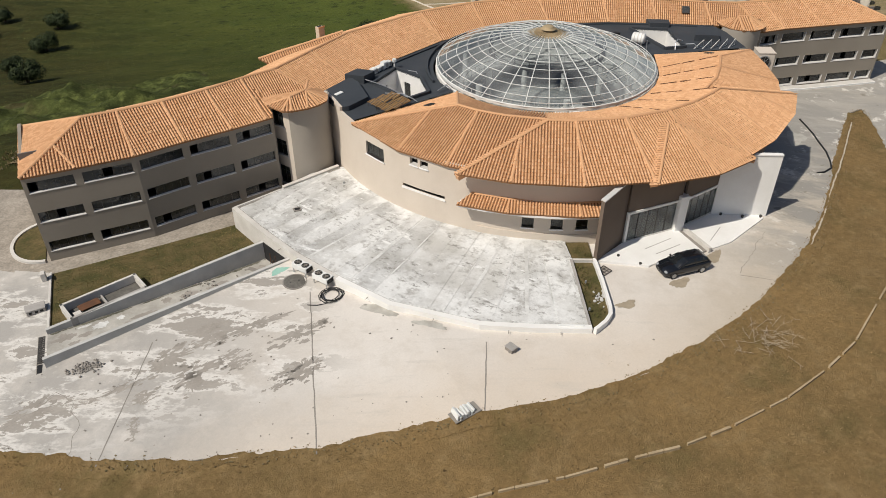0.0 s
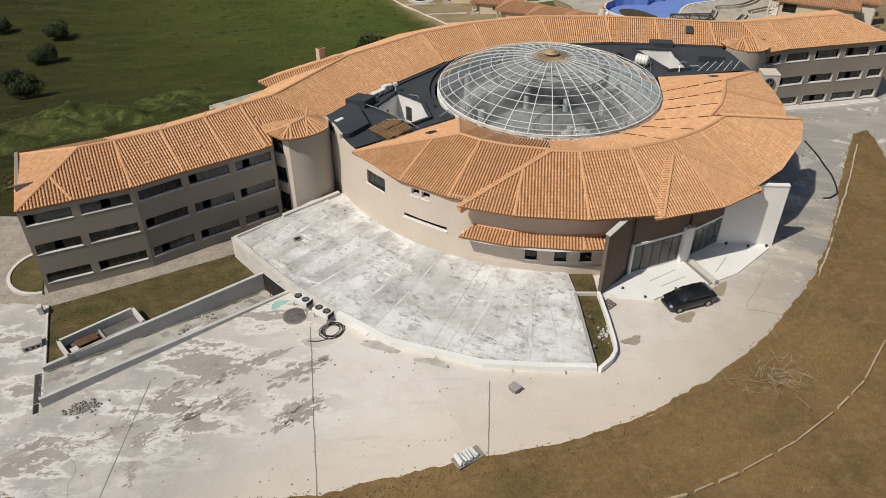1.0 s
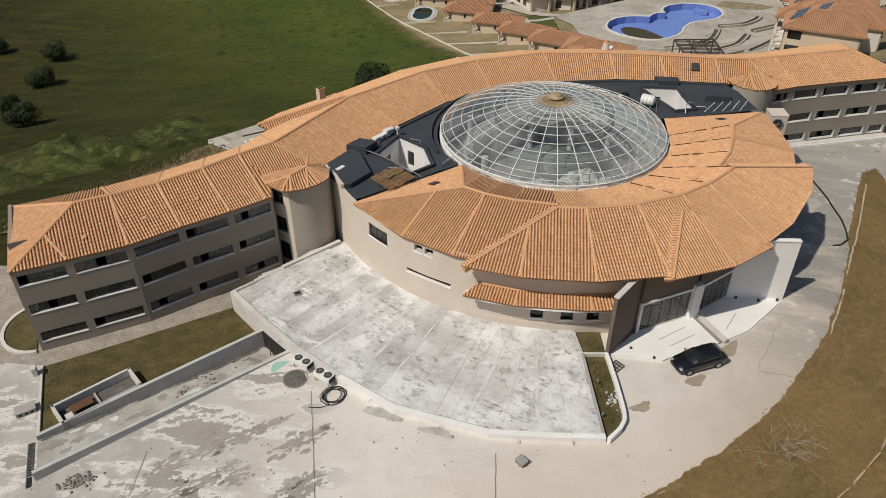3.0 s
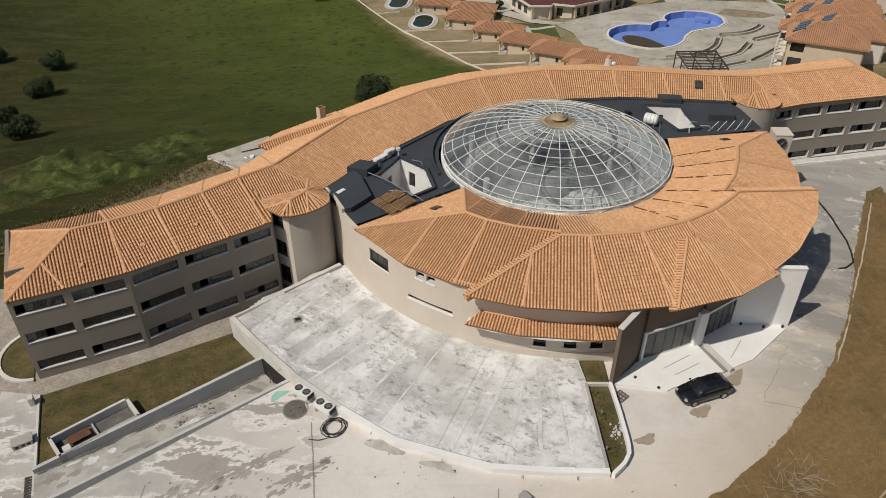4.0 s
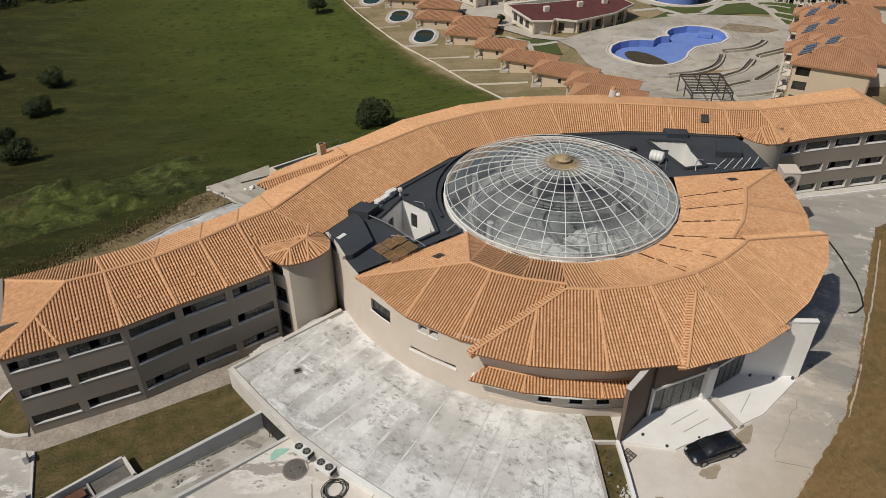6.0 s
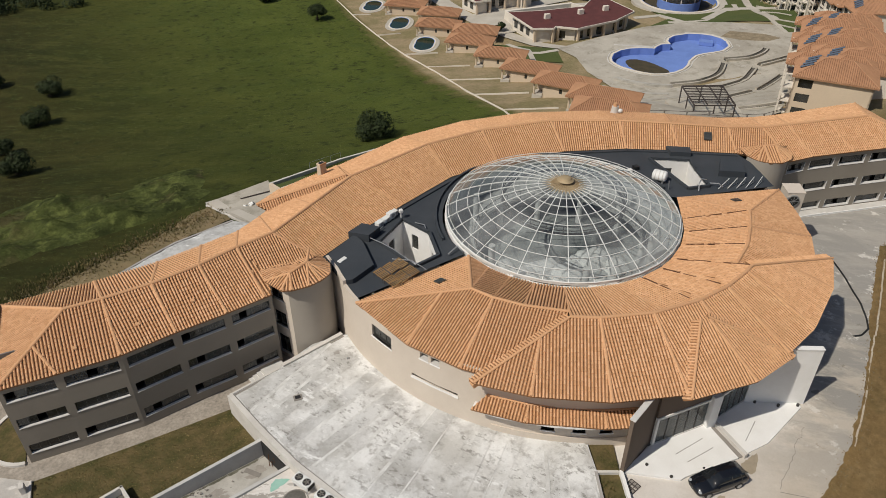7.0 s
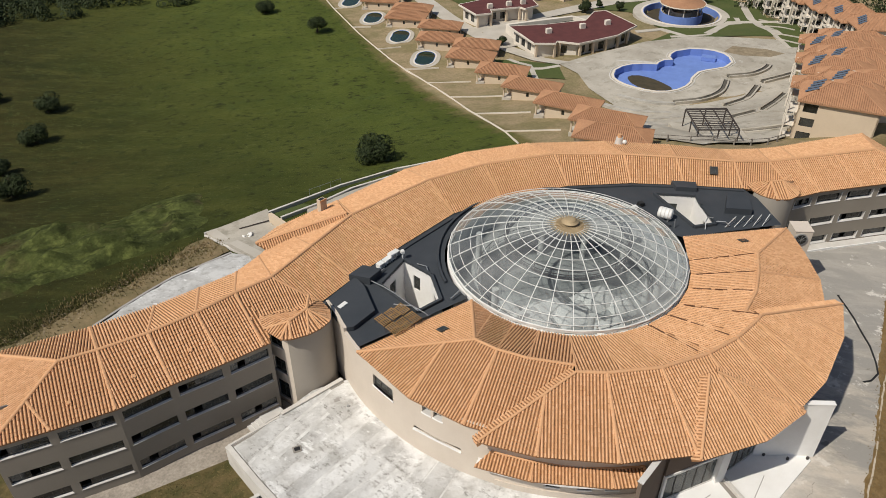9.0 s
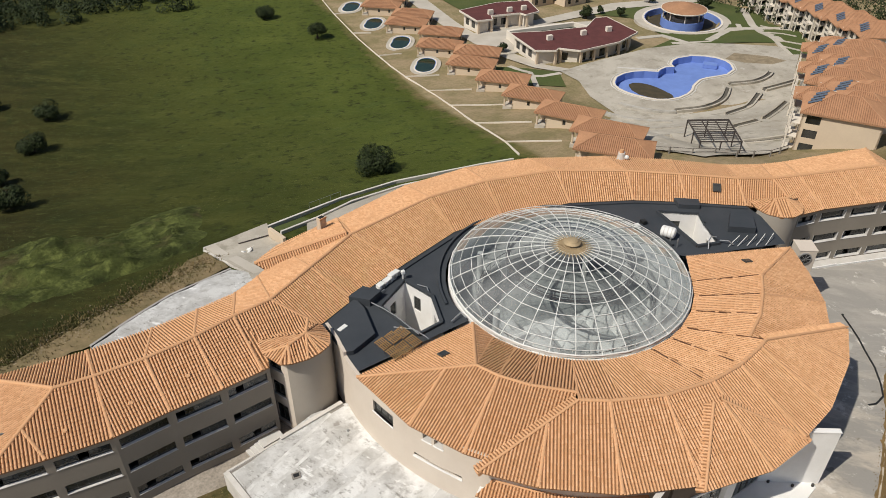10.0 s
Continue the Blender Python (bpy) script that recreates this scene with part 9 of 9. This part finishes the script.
        part("case", newbox((-s, -s, 0), (s, s, s * 1.6), None, 0.03), mat, ob)
    ob = thing("roof_hatch", "flat white hatch on the raised deck", "hatch", at=(-23.3, 0.4, z + 0.5), turn=30)
    part("lid", newbox((-0.5, -0.22, 0), (0.5, 0.22, 0.08), None, 0.02), M_PLASTIC, ob)
    # ventilation stack at the hall's eastern end
    v = thing("ventilation_stack", "square rendered ventilation stack with a round fan opening", "vent stack", at=(26.9, -4.3, 0), turn=-24)
    part("shaft", newbox((-0.95, -1.0, -1.8), (0.95, 1.0, 6.45), None, 0.03), M_STUCCO, v)
    part("cap", newbox((-1.0, -1.05, 6.45), (1.0, 1.05, 6.55), None, 0.02), M_STUCCO, v)
    part("fan_ring", rod(bmesh.new(), (-0.25, -1.0, 5.55), (-0.25, -1.16, 5.55), 0.72, 24), M_METAL, v)
    # closed black disc puts the opening's darkness into colour
    part("fan_opening", rod(bmesh.new(), (-0.25, -1.0, 5.55), (-0.25, -1.18, 5.55), 0.6, 24), M_BLACK, v, "round black fan opening")
    bm = bmesh.new()
    for k in range(4):
        a = math.pi * k / 4
        bar(bm, (-0.25 + 0.56 * math.cos(a), -1.2, 5.55 + 0.56 * math.sin(a)), (-0.25 - 0.56 * math.cos(a), -1.2, 5.55 - 0.56 * math.sin(a)), 0.09, 0.02)
    part("fan_blades", bm, M_METAL, v)


build_roof_things()


# ---------------------------------------------------------------- edges of the dry grass
def build_grass_edges():
    k = thing("grass_kerb", "half-buried pale kerb running through the dry grass", "kerb", kind="structure")
    mat = surface("buried_kerb", (0.43, 0.335, 0.215), (0.33, 0.245, 0.145), 0.6, 5.0, 0.95, 0.3, 0.2)
    line = [(-40, -41.6), (-33, -42.6), (-26.4, -43.4), (-21.8, -44.1), (-17.4, -44.4), (-13.7, -44.8), (-9.6, -44.7), (-4.3, -44.1), (0.3, -43.0), (4.5, -41.6), (9.6, -38.9), (17, -35), (23, -30)]
    rnd = random.Random(21)
    for a, b in zip(line, line[1:]):
        a, b = Vector(a), Vector(b)
        s = rnd.uniform(0, 0.15)
        while s < 0.95:
            e = min(1.0, s + rnd.uniform(0.2, 0.6))
            along_land("kerb_piece", [a.lerp(b, s)[:], a.lerp(b, e)[:]], rnd.uniform(0.1, 0.17), rnd.uniform(0.10, 0.14), mat, k, 0.3)
            s = e + rnd.choice((0.01, 0.02, 0.12))
    verge = surface("pale_kerb", (0.54, 0.47, 0.37), (0.42, 0.35, 0.26), 0.6, 5.0, 0.95, 0.3, 0.2)
    bend = [Vector(p) for p in ((10.8, -30.6), (13.6, -28.7), (16.4, -26.7), (20.6, -23.4), (26.1, -19.4), (30.5, -16), (34, -13.2), (37.2, -10.6))]
    for a, b in zip(bend, bend[1:]):
        n = round((b - a).length / 1.0)
        for j in range(n):
            side = Vector((rnd.uniform(-0.04, 0.04), rnd.uniform(-0.04, 0.04)))
            along_land("kerb_piece", [(a.lerp(b, j / n) + side)[:], (a.lerp(b, (j + 0.96) / n) + side)[:]], 0.15, rnd.uniform(0.1, 0.16), verge, k, 0.3)
    # tufts and crumbs of earth along the ragged edge
    verts, faces = [], []
    def tuft(x, y, z, n, h, broad=1.0):
        for _ in range(n):
            a = rnd.uniform(0, 6.28)
            w = rnd.uniform(0.02, 0.05) * broad
            l = h * rnd.uniform(0.5, 1.2)
            lean = rnd.uniform(0.1, 0.6) * l
            c, s = math.cos(a), math.sin(a)
            b = len(verts)
            verts.extend([(x - s * w, y + c * w, z), (x + s * w, y - c * w, z), (x + c * lean, y + s * lean, z + l)])
            faces.append((b, b + 1, b + 2))
    edge = [Vector(p) for p in YARD_EDGE[1:-3]]
    for a, b in zip(edge, edge[1:]):
        d = (b - a).normalized()
        out = Vector((d.y, -d.x))
        for _ in range(int((b - a).length * 14)):
            p = a.lerp(b, rnd.random()) + out * abs(rnd.gauss(0, 1.1)) - out * 0.35
            tuft(p.x, p.y, yard(p.x) - 0.02, 5, rnd.uniform(0.05, 0.15))
    for _ in range(9000):
        x, y = rnd.uniform(-50, 45), rnd.uniform(-62, -24)
        if Vector((x, y)).length < 38.5 or (x < -20 and y > -39) or (x > 0 and y > -36 + x * 0.9):
            continue
        tuft(x, y, land(x, y) - 0.02, 5, rnd.uniform(0.05, 0.16))
    crumbs = bmesh.new()
    for a, b in zip(edge, edge[1:]):
        if a.x < -50 or a.x > 36:
            continue
        d = (b - a).normalized()
        out = Vector((d.y, -d.x))
        for _ in range(int((b - a).length * 7)):
            p = a.lerp(b, rnd.random()) + out * rnd.gauss(0.2, 0.35)
            w = rnd.uniform(0.02, 0.07)
            box(crumbs, (-w, -w * rnd.uniform(0.4, 1), -0.03), (w, w * 0.6, w * 0.5), pose(p.x, p.y, yard(p.x), 0, 0, rnd.uniform(0, 180)))
    single("edge_crumbs", crumbs, M_SOIL, "clods of earth and concrete along the yard's edge", "rubble", kind="stuff")
    me = mesh_from("dry_grass", verts, faces)
    ob = mesh_part("dry_grass", me, surface("straw", (0.275, 0.182, 0.083), (0.20, 0.134, 0.06), 0.3, 4.0, 0.95, 0.1, 0.2, random=0.2), None)
    tagged(ob, "dry yellow-brown grass tufts along the yard's broken edge", "grass", kind="stuff")
    # short tufts on the lawn below the wing
    verts, faces = [], []
    for _ in range(9000):
        x, y = rnd.uniform(-52, -34), rnd.uniform(-16, -6)
        if y > -7.5 + (x + 52) * 0.11 or y < -15.6 + (x + 52) * 0.27 or (-51.4 < x < -44.4 and -15.6 < y < -11.2 and abs(y + 13.4 - (x + 48) * 0.36) < 1.7):
            continue
        tuft(x, y, -1.6, 3, rnd.uniform(0.03, 0.07), 1.4)
    me = mesh_from("lawn_tufts", verts, faces)
    ob = mesh_part("lawn_tufts", me, surface("lawn_blade", (0.22, 0.19, 0.075), (0.33, 0.25, 0.115), 0.5, 4.0, 0.95, 0.1, 0.2, random=0.4), None)
    tagged(ob, "dry brownish tufts of grass on the lawn by the ramp", "grass", kind="stuff")
    # meadow growth behind the hotel
    verts, faces = [], []
    for _ in range(34000):
        x, y = rnd.uniform(-95, 23), rnd.uniform(28, 205)
        if y < 48 and x > -34 or y < 30 + (x + 40) * 0.5:
            continue
        tuft(x, y, land(x, y) - 0.05, 2, rnd.uniform(0.06, 0.16), 1.6)
    me = mesh_from("meadow_growth", verts, faces)
    ob = mesh_part("meadow_growth", me, surface("meadow_blade", (0.085, 0.105, 0.024), (0.135, 0.145, 0.042), 0.1, 3.0, 0.95, 0.1, 0.3, random=0.3), None)
    tagged(ob, "tall green meadow growth on the slope behind the hotel", "grass", kind="stuff")
    # dry weeds on the bare soil behind the wing
    verts, faces = [], []
    for _ in range(2600):
        q = rnd.random()
        x, y = -57 + 25 * q + rnd.uniform(-2.5, 2.0), 17.2 + 14.5 * q + rnd.gauss(1.2, 1.5)
        tuft(x, y, land(x, y) + 0.1, 4, rnd.uniform(0.1, 0.4), 1.6)
    me = mesh_from("dry_weeds", verts, faces)
    ob = mesh_part("dry_weeds", me, surface("dry_weed", (0.26, 0.195, 0.095), (0.15, 0.13, 0.05), 0.5, 4.0, 0.95, 0.1, 0.2, random=0.4), None)
    tagged(ob, "dry straw-coloured weeds on the bare soil behind the wing", "weeds", kind="stuff")
    # rank growth in soft mounds near the wing's back: a rolling skin of herbage with loose blades on it
    def mound(x, y):
        """Height of the growth over the land; it sinks below the land at its borders."""
        lo = 17.5 + 18 * (x + 96) / 66
        inside = smooth(y, lo + 1.0, lo + 5.0) * (1 - smooth(y + 6 * noise.noise((x * 0.08, 3, 0)), lo + 16, lo + 27)) * (1 - smooth(x, -38, -31))
        h = 2.2 * max(0.0, noise.noise((x * 0.16, y * 0.24, 2)) + 0.16) + 1.1 * max(0.0, noise.noise((x * 0.5, y * 0.7, 5))) + 0.22 * noise.noise((x * 1.6, y * 1.9, 8))
        return (h + 0.12) * inside - 0.3 * (1 - inside)
    step, nx, ny = 0.6, 134, 95
    verts = []
    for b in range(ny):
        for a in range(nx):
            x, y = -112 + a * step, 12 + b * step
            verts.append((x, y, land(x, y) + mound(x, y)))
    faces = [(b * nx + a, b * nx + a + 1, (b + 1) * nx + a + 1, (b + 1) * nx + a) for b in range(ny - 1) for a in range(nx - 1)]
    faces = [f for f in faces if max(verts[i][2] - land(verts[i][0], verts[i][1]) for i in f) > -0.2]
    smooth_faces = len(faces)
    for _ in range(26000):
        x, y = rnd.uniform(-100, -32), rnd.uniform(16, 66)
        h = mound(x, y)
        if h > 0.08:
            tuft(x, y, land(x, y) + h - 0.03, 2, rnd.uniform(0.05, 0.14), 1.5)
    me = mesh_from("scrub", verts, faces)
    me.polygons.foreach_set("use_smooth", [i < smooth_faces for i in range(len(me.polygons))])
    n = Nodes("scrub_leaf")
    # sunlit and dark growth both put into the tone, in random patches
    tone = n.mix(n.ramp(n.noise(0.2, 6.0, 0.65), 0.36, 0.64), (0.032, 0.040, 0.013), (0.088, 0.105, 0.030))
    tone = n.mix(n.ramp(n.noise(0.55, 7.0, 0.7), 0.5, 0.68), tone, (0.145, 0.165, 0.048))
    tone = n.mix(n.math("MULTIPLY", n.ramp(n.noise(0.11, 5.0, 0.6), 0.55, 0.66), 0.7), tone, (0.085, 0.068, 0.032))
    grit = n.noise(2.4, 9.0, 0.8)
    ob = mesh_part("scrub", me, n.finish(n.scale(tone, n.ramp(grit, 0.3, 0.7), 0.6, 1.4), 0.95, grit, 0.9, 0.3, specular=0.1), None)
    tagged(ob, "rank green growth in soft mounds at the meadow's edge", "scrub", kind="stuff")


build_grass_edges()
